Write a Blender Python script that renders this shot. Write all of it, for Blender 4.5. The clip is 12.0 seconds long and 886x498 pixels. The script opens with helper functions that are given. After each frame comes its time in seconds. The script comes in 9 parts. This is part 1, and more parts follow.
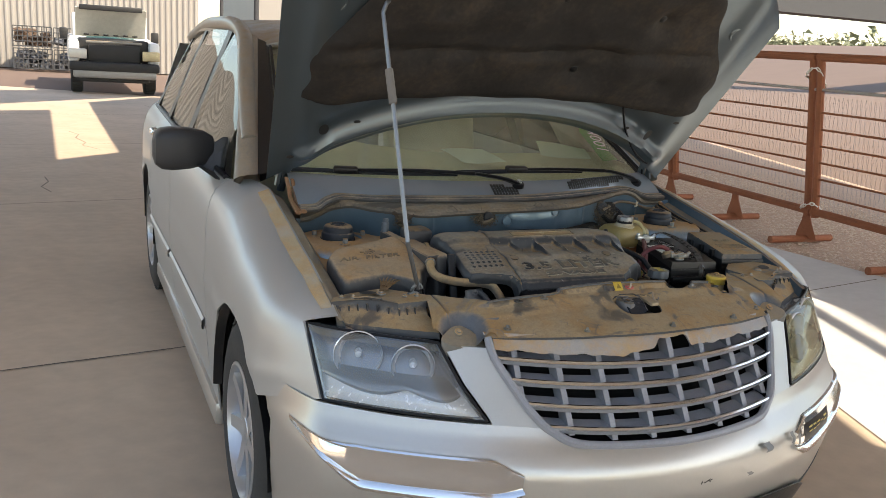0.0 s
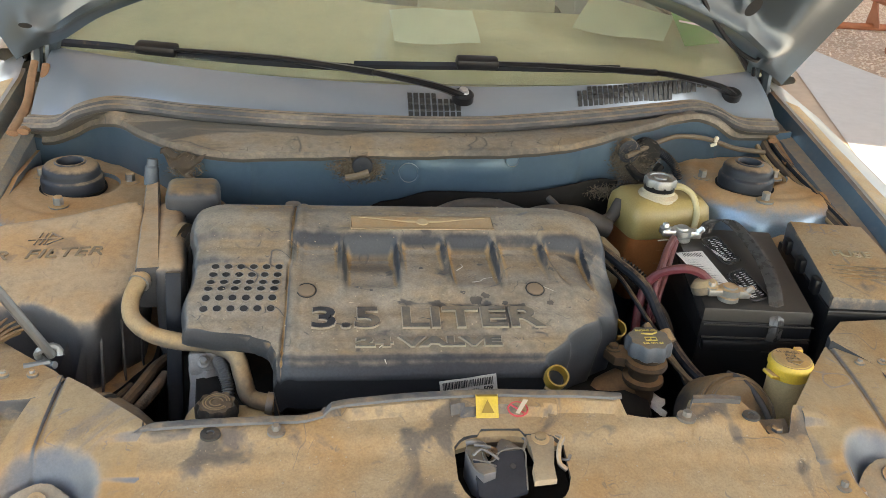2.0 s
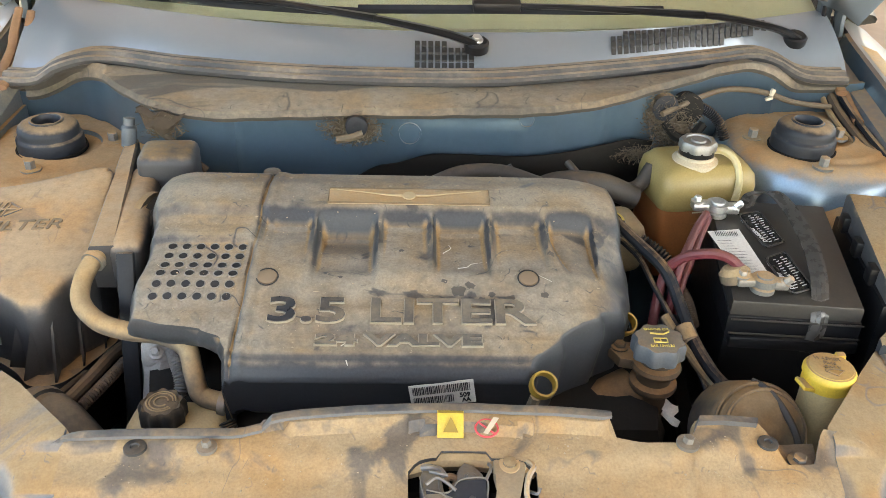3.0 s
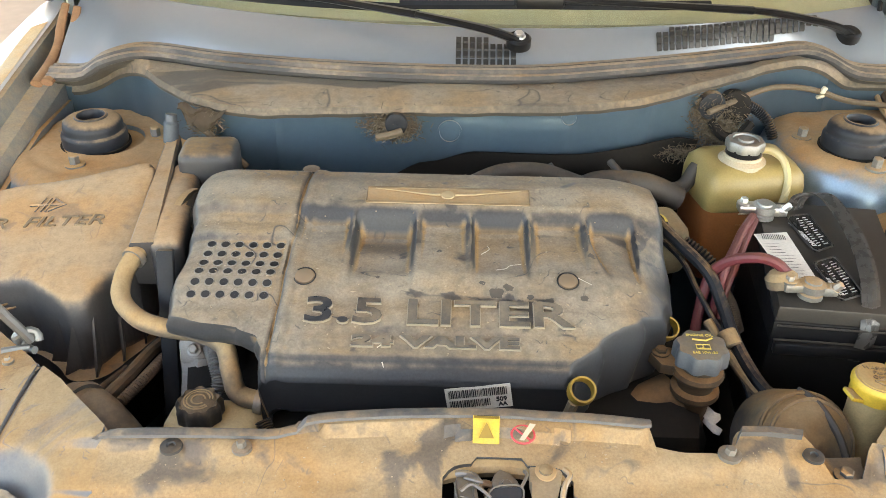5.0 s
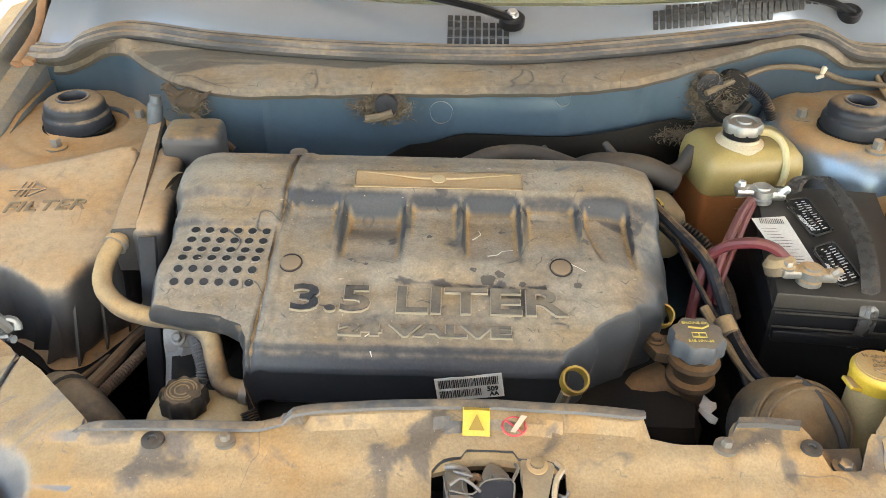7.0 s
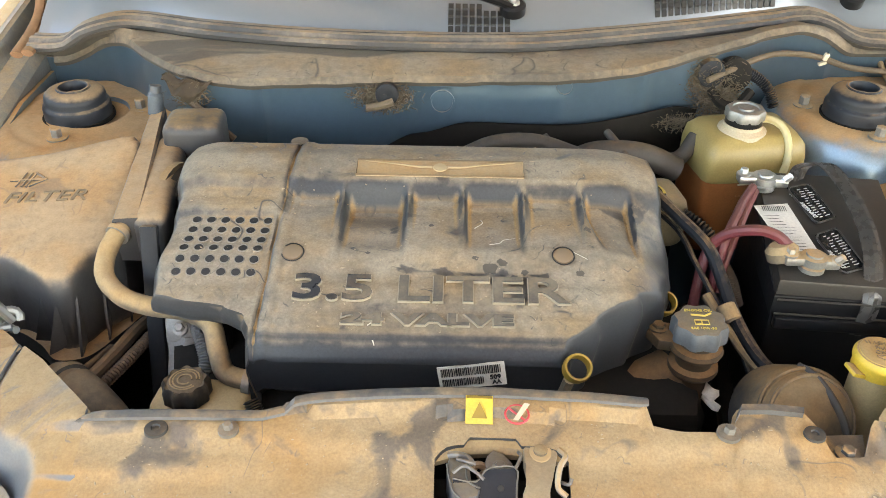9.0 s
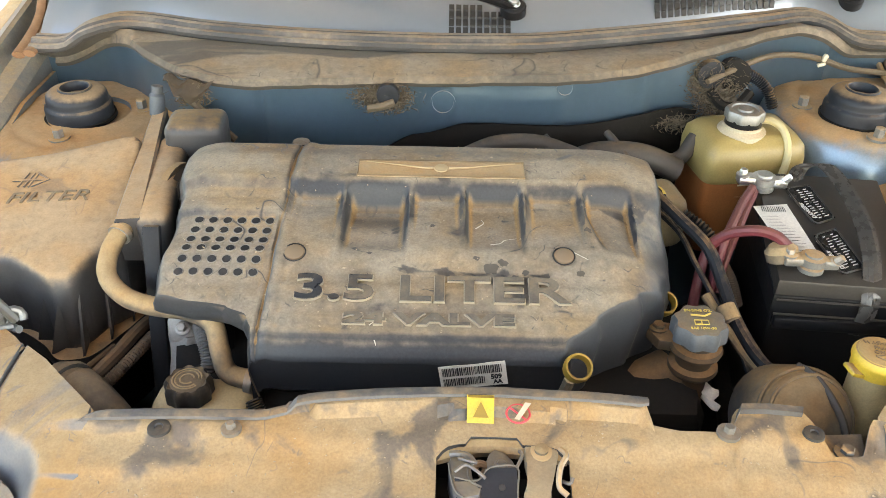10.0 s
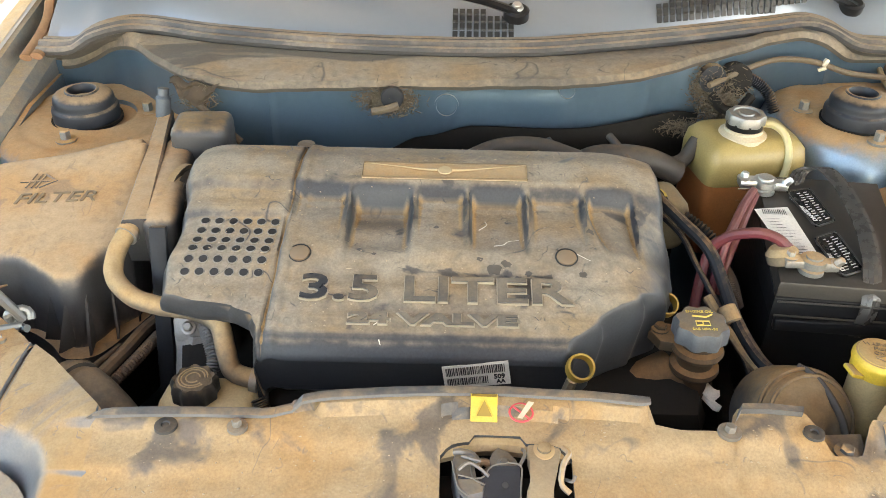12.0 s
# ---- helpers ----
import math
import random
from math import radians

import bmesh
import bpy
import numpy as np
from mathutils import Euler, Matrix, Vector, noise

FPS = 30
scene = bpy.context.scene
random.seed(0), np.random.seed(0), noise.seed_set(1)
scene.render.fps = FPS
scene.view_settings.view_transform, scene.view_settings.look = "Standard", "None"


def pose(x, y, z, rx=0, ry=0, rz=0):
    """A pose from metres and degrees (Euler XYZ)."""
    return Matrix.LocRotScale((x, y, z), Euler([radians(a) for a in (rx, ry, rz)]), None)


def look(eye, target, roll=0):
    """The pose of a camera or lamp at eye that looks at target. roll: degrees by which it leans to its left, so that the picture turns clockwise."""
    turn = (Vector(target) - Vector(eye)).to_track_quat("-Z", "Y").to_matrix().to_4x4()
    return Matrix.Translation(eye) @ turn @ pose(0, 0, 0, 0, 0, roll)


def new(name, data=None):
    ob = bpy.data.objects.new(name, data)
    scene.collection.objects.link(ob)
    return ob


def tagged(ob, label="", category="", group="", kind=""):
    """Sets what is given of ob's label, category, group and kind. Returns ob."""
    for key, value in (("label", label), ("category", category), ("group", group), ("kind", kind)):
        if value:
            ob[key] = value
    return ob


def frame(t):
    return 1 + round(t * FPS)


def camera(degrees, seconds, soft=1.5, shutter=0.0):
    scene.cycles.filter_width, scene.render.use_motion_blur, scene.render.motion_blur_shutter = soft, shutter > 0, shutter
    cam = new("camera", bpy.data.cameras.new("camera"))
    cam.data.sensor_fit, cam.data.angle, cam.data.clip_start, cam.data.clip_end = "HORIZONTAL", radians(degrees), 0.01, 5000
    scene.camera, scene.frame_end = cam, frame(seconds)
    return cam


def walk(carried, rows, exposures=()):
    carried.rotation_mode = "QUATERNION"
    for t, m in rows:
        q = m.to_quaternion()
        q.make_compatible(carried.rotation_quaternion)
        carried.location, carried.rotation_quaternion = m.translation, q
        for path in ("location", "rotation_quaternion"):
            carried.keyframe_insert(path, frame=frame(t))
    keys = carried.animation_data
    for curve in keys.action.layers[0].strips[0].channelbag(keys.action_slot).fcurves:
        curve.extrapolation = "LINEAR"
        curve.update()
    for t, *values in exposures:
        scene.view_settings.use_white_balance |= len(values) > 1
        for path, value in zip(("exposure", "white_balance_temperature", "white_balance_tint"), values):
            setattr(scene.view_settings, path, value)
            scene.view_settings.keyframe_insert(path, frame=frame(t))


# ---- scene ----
cam = camera(54.1, 12.0, soft=0.6)
PATH = [
    (0, (-1.426, -1.536, 1.6), (-0.632, 0.242, 1.142), 3.7),
    (0.5, (-1.058, -1.217, 1.607), (-0.368, 0.59, 1.102), 4.4),
    (1, (-0.731, -0.856, 1.584), (-0.141, 0.952, 0.964), 5.2),
    (1.5, (-0.473, -0.554, 1.598), (-0.037, 1.242, 0.832), 5.2),
    (2, (-0.2, -0.414, 1.601), (0.071, 1.357, 0.711), 4.2),
    (2.5, (-0.124, -0.294, 1.598), (0.037, 1.444, 0.621), 3.2),
    (3, (-0.049, -0.255, 1.599), (0.027, 1.448, 0.554), 2.1),
    (5, (-0.045, -0.238, 1.603), (-0.064, 1.455, 0.538), 1.1),
    (5.5, (-0.044, -0.237, 1.604), (-0.068, 1.453, 0.535), 1.0),
    (6, (-0.041, -0.231, 1.601), (-0.063, 1.452, 0.521), 1.0),
    (6.5, (-0.04, -0.217, 1.596), (-0.05, 1.458, 0.503), 1.2),
    (7, (-0.038, -0.21, 1.595), (-0.047, 1.457, 0.49), 1.2),
    (9, (-0.039, -0.21, 1.592), (-0.05, 1.445, 0.469), 0.9),
    (9.5, (-0.039, -0.212, 1.594), (-0.048, 1.443, 0.472), 1.0),
    (10, (-0.042, -0.214, 1.595), (-0.05, 1.441, 0.472), 1.0),
    (10.5, (-0.042, -0.217, 1.594), (-0.053, 1.439, 0.472), 1.0),
    (11, (-0.043, -0.218, 1.594), (-0.051, 1.44, 0.476), 1.1),
    (11.5, (-0.047, -0.22, 1.594), (-0.056, 1.438, 0.476), 1.2),
    (12, (-0.045, -0.225, 1.597), (-0.056, 1.436, 0.483), 1.1),
]
walk(cam, [(t, look(eye, target, roll)) for t, eye, target, roll in PATH], [(0.0, 1.45, 7700, 10), (1.0, 1.88, 8050, 10), (2.0, 2.67, 8300, 10), (2.5, 2.95, 8200, 10), (3.0, 3.1, 8400, 10), (5.0, 3.22, 8750, 10), (12.0, 3.28, 8850, 10)])

# ---- light ----
SUN = Vector((0.45, -0.55, 0.70)).normalized()
world = bpy.data.worlds.new("world")
scene.world = world
world.use_nodes = True
wn = world.node_tree.nodes
sky = wn.new("ShaderNodeTexSky")
sky.sky_type = "NISHITA"
sky.sun_disc = False
sky.sun_elevation = math.asin(SUN.z)
sky.sun_rotation = math.atan2(SUN.x, SUN.y)
wn["Background"].inputs["Strength"].default_value = 0.15
world.node_tree.links.new(sky.outputs[0], wn["Background"].inputs["Color"])
sun = new("sun", bpy.data.lights.new("sun", "SUN"))
sun.data.energy, sun.data.angle, sun.data.color = 3.2, radians(0.5), (1.0, 0.95, 0.87)
sun.matrix_world = look(SUN * 30, (0, 0, 0))

# ---- materials ----
DUST = (0.50, 0.335, 0.175)
MATS = {}


def mk(name, base, rough=0.5, metal=0.0, dust=None, dust_col=DUST, var=0.18, scale=9.0, bump=0.15, fine=90.0, coat=0.0, soft=0.12, lift=0.35, alpha=1.0, trans=0.0, spec=0.5, wipe=0.0, wipe_scale=11.0, speck=0.55, marks=0.0, edge=0.0, wob=None, stretch=None, wipe_at=(0.585, 0.66)):
    """A surface with two scales of variation, fine relief and, where dust is given, settled dust (lower: more of it)."""
    m = bpy.data.materials.new(name)
    m.use_nodes = True
    nt = m.node_tree
    b = nt.nodes["Principled BSDF"]
    tc = nt.nodes.new("ShaderNodeTexCoord")
    n1 = nt.nodes.new("ShaderNodeTexNoise")
    n1.inputs["Scale"].default_value, n1.inputs["Detail"].default_value, n1.inputs["Roughness"].default_value = scale, 9, 0.62
    n2 = nt.nodes.new("ShaderNodeTexNoise")
    n2.inputs["Scale"].default_value, n2.inputs["Detail"].default_value = fine, 4
    place = tc.outputs["Object"]
    if stretch:
        mp = nt.nodes.new("ShaderNodeMapping")
        mp.inputs["Scale"].default_value = stretch
        nt.links.new(place, mp.inputs["Vector"])
        place = mp.outputs["Vector"]
    nt.links.new(place, n1.inputs["Vector"])
    nt.links.new(tc.outputs["Object"], n2.inputs["Vector"])

    def calc(op, a, c, clamp=False):
        k = nt.nodes.new("ShaderNodeMath")
        k.operation, k.use_clamp = op, clamp
        for i, v in enumerate((a, c)):
            if isinstance(v, (int, float)):
                k.inputs[i].default_value = v
            else:
                nt.links.new(v, k.inputs[i])
        return k.outputs[0]

    def mix(f, a, c):
        k = nt.nodes.new("ShaderNodeMix")
        k.data_type = "RGBA"
        for s, v in ((0, f), (6, a), (7, c)):
            if isinstance(v, (int, float)):
                k.inputs[s].default_value = v
            elif isinstance(v, tuple):
                k.inputs[s].default_value = (*v, 1)
            else:
                nt.links.new(v, k.inputs[s])
        return k.outputs[2]

    grey = calc("ADD", calc("MULTIPLY", n1.outputs[0], 0.6), calc("MULTIPLY", n2.outputs[0], 0.4))
    col = mix(grey, tuple(c * (1 - 1.6 * var) for c in base), tuple(min(1, c * (1 + 1.6 * var)) for c in base))
    wob = wob if wob is not None else 0.06 if metal > 0.3 or coat > 0.2 else 0.2
    r = calc("ADD", calc("MULTIPLY", n2.outputs[0], wob), rough - wob / 2)
    if dust is not None:
        ge = nt.nodes.new("ShaderNodeNewGeometry")
        sp = nt.nodes.new("ShaderNodeSeparateXYZ")
        nt.links.new(ge.outputs["Normal"], sp.inputs[0])
        up = calc("MULTIPLY", calc("MAXIMUM", sp.outputs[2], 0.0), lift)
        v = calc("ADD", calc("ADD", calc("MULTIPLY", n1.outputs[0], 0.6), calc("MULTIPLY", n2.outputs[0], 0.2)), up)
        ss = nt.nodes.new("ShaderNodeMapRange")
        ss.interpolation_type = "SMOOTHSTEP"
        ss.inputs[1].default_value, ss.inputs[2].default_value = dust - soft, dust + soft
        nt.links.new(v, ss.inputs[0])
        f = ss.outputs[0]
        if wipe:
            n3 = nt.nodes.new("ShaderNodeTexNoise")
            n3.inputs["Scale"].default_value, n3.inputs["Detail"].default_value, n3.inputs["Distortion"].default_value = wipe_scale, 5, 1.2
            nt.links.new(place, n3.inputs["Vector"])
            ws_ = nt.nodes.new("ShaderNodeMapRange")
            ws_.interpolation_type = "SMOOTHSTEP"
            ws_.inputs[1].default_value, ws_.inputs[2].default_value = wipe_at
            nt.links.new(n3.outputs[0], ws_.inputs[0])
            f = calc("MULTIPLY", f, calc("SUBTRACT", 1.0, calc("MULTIPLY", ws_.outputs[0], wipe)))
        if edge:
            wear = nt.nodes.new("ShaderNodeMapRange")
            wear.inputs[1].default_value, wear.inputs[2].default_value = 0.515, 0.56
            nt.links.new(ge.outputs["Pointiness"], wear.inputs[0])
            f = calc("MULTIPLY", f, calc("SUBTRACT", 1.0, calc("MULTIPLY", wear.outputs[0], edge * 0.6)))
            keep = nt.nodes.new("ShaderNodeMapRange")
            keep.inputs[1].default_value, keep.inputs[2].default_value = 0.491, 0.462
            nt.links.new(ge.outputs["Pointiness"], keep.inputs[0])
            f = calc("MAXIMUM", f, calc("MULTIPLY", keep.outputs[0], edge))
        if marks:
            for s_, wid, lo in ((8.0, 0.010, 0.52), (17.0, 0.014, 0.56), (41.0, 0.020, 0.60)):
                ns = nt.nodes.new("ShaderNodeTexNoise")
                ns.inputs["Scale"].default_value, ns.inputs["Detail"].default_value, ns.inputs["Distortion"].default_value = s_, 1.5, 0.8
                nt.links.new(tc.outputs["Object"], ns.inputs["Vector"])
                line = calc("SUBTRACT", 1.0, calc("DIVIDE", calc("ABSOLUTE", calc("SUBTRACT", ns.outputs[0], 0.5), 0.0), wid), True)
                nm = nt.nodes.new("ShaderNodeTexNoise")
                nm.inputs["Scale"].default_value, nm.inputs["Detail"].default_value = s_ * 1.3 + 3, 4
                nt.links.new(tc.outputs["Object"], nm.inputs["Vector"])
                mr = nt.nodes.new("ShaderNodeMapRange")
                mr.inputs[1].default_value, mr.inputs[2].default_value = lo, lo + 0.08
                nt.links.new(nm.outputs[0], mr.inputs[0])
                f = calc("MULTIPLY", f, calc("SUBTRACT", 1.0, calc("MULTIPLY", calc("MULTIPLY", line, mr.outputs[0]), marks)))
        n5 = nt.nodes.new("ShaderNodeTexNoise")
        n5.inputs["Scale"].default_value, n5.inputs["Detail"].default_value = 13.0, 5
        nt.links.new(tc.outputs["Object"], n5.inputs["Vector"])
        hue = nt.nodes.new("ShaderNodeMapRange")
        hue.inputs[1].default_value, hue.inputs[2].default_value = 0.42, 0.66
        nt.links.new(n5.outputs[0], hue.inputs[0])
        warm = mix(hue.outputs[0], dust_col, (dust_col[0] * 1.03, dust_col[1] * 0.87, dust_col[2] * 0.68))
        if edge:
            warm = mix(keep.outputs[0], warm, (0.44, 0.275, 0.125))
        dcol = mix(calc("MULTIPLY", n2.outputs[0], 0.9), mix(0.34, warm, (0.0, 0.0, 0.0)), warm)
        col = mix(f, col, dcol)
        fr = calc("MULTIPLY", f, 0.95)
        r = calc("MAXIMUM", r, fr)
        if metal:
            nt.links.new(calc("MULTIPLY", calc("SUBTRACT", 1.0, f), metal), b.inputs["Metallic"])
        if coat:
            nt.links.new(calc("MULTIPLY", calc("SUBTRACT", 1.0, f), coat), b.inputs["Coat Weight"])
    else:
        b.inputs["Metallic"].default_value = metal
        b.inputs["Coat Weight"].default_value = coat
    if dust is not None:
        n4 = nt.nodes.new("ShaderNodeTexNoise")
        n4.inputs["Scale"].default_value, n4.inputs["Detail"].default_value, n4.inputs["Roughness"].default_value = 330, 3, 0.7
        nt.links.new(tc.outputs["Object"], n4.inputs["Vector"])
        hs = nt.nodes.new("ShaderNodeHueSaturation")
        nt.links.new(calc("ADD", calc("MULTIPLY", n4.outputs[0], speck), 1.0 - speck / 2), hs.inputs["Value"])
        nt.links.new(col, hs.inputs["Color"])
        col = hs.outputs[0]
    nt.links.new(col, b.inputs["Base Color"])
    nt.links.new(r, b.inputs["Roughness"])
    b.inputs["Coat Roughness"].default_value = 0.08
    b.inputs["Specular IOR Level"].default_value = spec
    b.inputs["Transmission Weight"].default_value = trans
    b.inputs["Alpha"].default_value = alpha
    if bump:
        bp = nt.nodes.new("ShaderNodeBump")
        bp.inputs["Strength"].default_value, bp.inputs["Distance"].default_value = bump, 0.004
        nt.links.new(grey, bp.inputs["Height"])
        nt.links.new(bp.outputs[0], b.inputs["Normal"])
    MATS[name] = m
    return m


def pane(name, tint, haze=0.0, haze_col=(0.7, 0.68, 0.6), gloss=1.0):
    """Thin clear glass: light goes straight through, the surface mirrors by Fresnel, a pale film scatters a little."""
    m = bpy.data.materials.new(name)
    m.use_nodes = True
    nt = m.node_tree
    nt.nodes.remove(nt.nodes["Principled BSDF"])
    tr, gl, di = (nt.nodes.new(k) for k in ("ShaderNodeBsdfTransparent", "ShaderNodeBsdfGlossy", "ShaderNodeBsdfDiffuse"))
    tr.inputs[0].default_value = (*tint, 1)
    gl.inputs["Roughness"].default_value = 0.02
    di.inputs[0].default_value = (*haze_col, 1)
    fr = nt.nodes.new("ShaderNodeFresnel")
    fr.inputs[0].default_value = 1.5
    mu = nt.nodes.new("ShaderNodeMath")
    mu.operation = "MULTIPLY"
    mu.inputs[1].default_value = gloss
    nt.links.new(fr.outputs[0], mu.inputs[0])
    nz = nt.nodes.new("ShaderNodeTexNoise")
    nz.inputs["Scale"].default_value, nz.inputs["Detail"].default_value = 7, 8
    tc = nt.nodes.new("ShaderNodeTexCoord")
    nt.links.new(tc.outputs["Object"], nz.inputs["Vector"])
    hz = nt.nodes.new("ShaderNodeMath")
    hz.operation = "MULTIPLY"
    hz.inputs[1].default_value = haze * 2
    nt.links.new(nz.outputs[0], hz.inputs[0])
    m1, m2 = nt.nodes.new("ShaderNodeMixShader"), nt.nodes.new("ShaderNodeMixShader")
    nt.links.new(hz.outputs[0], m1.inputs[0])
    nt.links.new(tr.outputs[0], m1.inputs[1])
    nt.links.new(di.outputs[0], m1.inputs[2])
    nt.links.new(mu.outputs[0], m2.inputs[0])
    nt.links.new(m1.outputs[0], m2.inputs[1])
    nt.links.new(gl.outputs[0], m2.inputs[2])
    nt.links.new(m2.outputs[0], nt.nodes["Material Output"].inputs["Surface"])
    MATS[name] = m
    return m


SILVER = mk("silver paint", (0.47, 0.475, 0.465), 0.45, 0.55, dust=0.98, soft=0.3, coat=0.35, bump=0.02, var=0.03, scale=3, speck=0.12)
BUMPER = mk("bumper paint", (0.51, 0.495, 0.465), 0.36, 0.7, dust=0.95, soft=0.3, coat=0.5, bump=0.0, var=0.05, scale=4, speck=0.06)
BLUE = mk("blue inner paint", (0.088, 0.142, 0.188), 0.28, 0.55, dust=0.88, soft=0.34, coat=0.5, bump=0.02, var=0.10, scale=5, lift=0.5, speck=0.1, wob=0.01)
BLUE_D = mk("dusty blue inner paint", (0.20, 0.27, 0.32), 0.33, 0.5, dust=0.86, soft=0.17, lift=0.66, bump=0.06, var=0.1, scale=7, coat=0.4, dust_col=(0.50, 0.32, 0.165))
HOODIN = mk("hood inner paint", (0.14, 0.176, 0.20), 0.28, 0.75, coat=0.2, bump=0.0, var=0.03, scale=5, wob=0.01)
INSUL = mk("black felt", (0.027, 0.024, 0.022), 0.8, 0, var=0.55, scale=5, bump=0.6, fine=60, spec=0.25, dust=0.5, soft=0.14, lift=0.0, dust_col=(0.080, 0.062, 0.046), speck=0.3)
COWL = mk("cowl paint", (0.24, 0.265, 0.295), 0.38, 0.45, coat=0.2, bump=0.0, var=0.04, scale=4, wob=0.01)
PANEL = mk("dusty panel plastic", (0.05, 0.051, 0.054), 0.5, 0, dust=0.58, soft=0.10, scale=7, bump=0.14, dust_col=(0.40, 0.285, 0.165), wipe=0.72, wipe_scale=9.0, wipe_at=(0.565, 0.65), marks=0.6, speck=0.75)
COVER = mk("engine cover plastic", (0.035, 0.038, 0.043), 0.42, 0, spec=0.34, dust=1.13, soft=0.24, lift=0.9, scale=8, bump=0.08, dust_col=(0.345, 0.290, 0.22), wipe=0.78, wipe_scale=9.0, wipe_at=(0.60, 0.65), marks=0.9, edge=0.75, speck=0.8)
AIRBOX = mk("air box plastic", (0.05, 0.050, 0.053), 0.5, 0, lift=0.5, dust=0.71, soft=0.2, scale=6, bump=0.1, dust_col=(0.47, 0.33, 0.20), wipe=0.35, marks=0.3)
FOAM = mk("dusty foam", (0.075, 0.067, 0.057), 0.9, 0, dust=0.60, soft=0.20, scale=7, bump=0.3, dust_col=(0.325, 0.262, 0.192), wipe=0.8, wipe_scale=7.0, wipe_at=(0.54, 0.63), marks=0.8, stretch=(0.45, 1.1, 1.1))
RUBBER = mk("dusty rubber", (0.014, 0.016, 0.020), 0.5, 0, spec=0.22, dust=0.88, soft=0.13, lift=0.5, bump=0.12, dust_col=(0.36, 0.25, 0.15))
HOSE = mk("tan dusty hose", (0.10, 0.08, 0.06), 0.7, 0, dust=0.50, soft=0.2, bump=0.15, dust_col=(0.42, 0.295, 0.16))
BLACK = mk("black plastic", (0.009, 0.009, 0.010), 0.36, 0, spec=0.3, dust=1.0, soft=0.25, bump=0.08, dust_col=(0.2, 0.17, 0.13))
DARK = mk("grimy dark metal and void", (0.011, 0.0095, 0.008), 0.75, 0, dust=0.90, soft=0.2, bump=0.4, dust_col=(0.075, 0.05, 0.032), spec=0.2)
STEEL = mk("zinc steel", (0.62, 0.63, 0.62), 0.36, 1.0, dust=0.98, soft=0.25, bump=0.08)
STEEL_D = mk("dusty steel", (0.27, 0.265, 0.25), 0.5, 0.7, dust=0.60, soft=0.2, bump=0.15)
CHROME = mk("chrome", (0.86, 0.86, 0.85), 0.14, 1.0, bump=0.0, var=0.02)
ALLOY = mk("alloy", (0.50, 0.51, 0.53), 0.30, 0.7, bump=0.03, var=0.05)
TYRE = mk("tyre rubber", (0.03, 0.029, 0.028), 0.8, 0, dust=0.8, soft=0.3, bump=0.2, dust_col=(0.2, 0.15, 0.1))
GRILLE = mk("grey grille plastic", (0.27, 0.275, 0.30), 0.45, 0.15, dust=0.98, soft=0.25, bump=0.05)
MIRROR_P = mk("grained black plastic", (0.024, 0.024, 0.026), 0.5, 0, dust=0.95, soft=0.3, bump=0.3, fine=300, dust_col=(0.25, 0.2, 0.15))
YELLOW = mk("yellow plastic", (0.66, 0.43, 0.05), 0.45, 0, dust=0.68, soft=0.15, bump=0.05)
YELLOW_D = mk("dull yellow plastic", (0.30, 0.18, 0.028), 0.5, 0, dust=0.74, soft=0.2, bump=0.08)
TANK = mk("yellowed translucent plastic", (0.32, 0.235, 0.088), 0.4, 0, dust=0.93, soft=0.2, bump=0.05, var=0.1)
COOLANT = mk("coolant behind plastic", (0.29, 0.105, 0.036), 0.35, 0, dust=1.15, soft=0.2, bump=0.05, var=0.2)
WHITE_P = mk("milky plastic", (0.55, 0.48, 0.36), 0.45, 0, dust=0.88, soft=0.25, bump=0.05)
RED = mk("red cable", (0.125, 0.022, 0.028), 0.5, 0, dust=0.66, soft=0.25, dust_col=(0.17, 0.07, 0.058), bump=0.05)
WHITE = mk("white label", (0.62, 0.595, 0.54), 0.5, 0, dust=1.08, soft=0.2, bump=0.0, var=0.04)
# black for print, and for the shade inside openings that are not cut
INK_SHADE = mk("black ink and opening shade", (0.02, 0.02, 0.02), 0.5, bump=0, var=0.02)
GREYINK = mk("grey print", (0.5, 0.5, 0.5), 0.5, bump=0, var=0.02)
GOLDINK = mk("yellow print", (0.55, 0.42, 0.10), 0.5, bump=0, var=0.02)
STRAW = mk("straw and felt", (0.12, 0.095, 0.066), 0.95, 0, var=0.6, scale=30, bump=0.5)
GREEN = mk("green card", (0.08, 0.40, 0.05), 0.6, bump=0.02)
PAPER = mk("pale green paper", (0.80, 0.88, 0.74), 0.8, bump=0.05, var=0.05)
DASH = mk("olive grey dash", (0.64, 0.60, 0.41), 0.7, bump=0.1)
CABIN = mk("cabin cloth", (0.48, 0.45, 0.34), 0.9, bump=0.2)
ROOFP = mk("dusty roof paint", (0.25, 0.225, 0.19), 0.45, 0.3, dust=0.72, soft=0.3, coat=0.3, bump=0.02, dust_col=(0.36, 0.27, 0.18))
# olive film stands for dust and for light missing inside the cabin
GLASS = pane("windscreen glass", (0.93, 0.97, 0.86), 0.19, (0.74, 0.73, 0.50))
SIDEGLASS = pane("tinted side glass", (0.7, 0.72, 0.69), 0.04, gloss=0.9)
# bluish film: lens haze, and the sky's reflection put into the colour
LENS = pane("hazed and sky toned lamp lens", (0.97, 0.98, 0.99), 0.10, (0.72, 0.78, 0.82), gloss=2.2)
LENS_Y = pane("yellowed lamp lens", (0.9, 0.88, 0.7), 0.28, (0.55, 0.5, 0.32))
CONCRETE = mk("worn concrete", (0.52, 0.40, 0.297), 0.85, 0, var=0.26, scale=1.1, bump=0.15, fine=9)
JOINT = mk("joint filler", (0.14, 0.11, 0.085), 0.9, var=0.2)
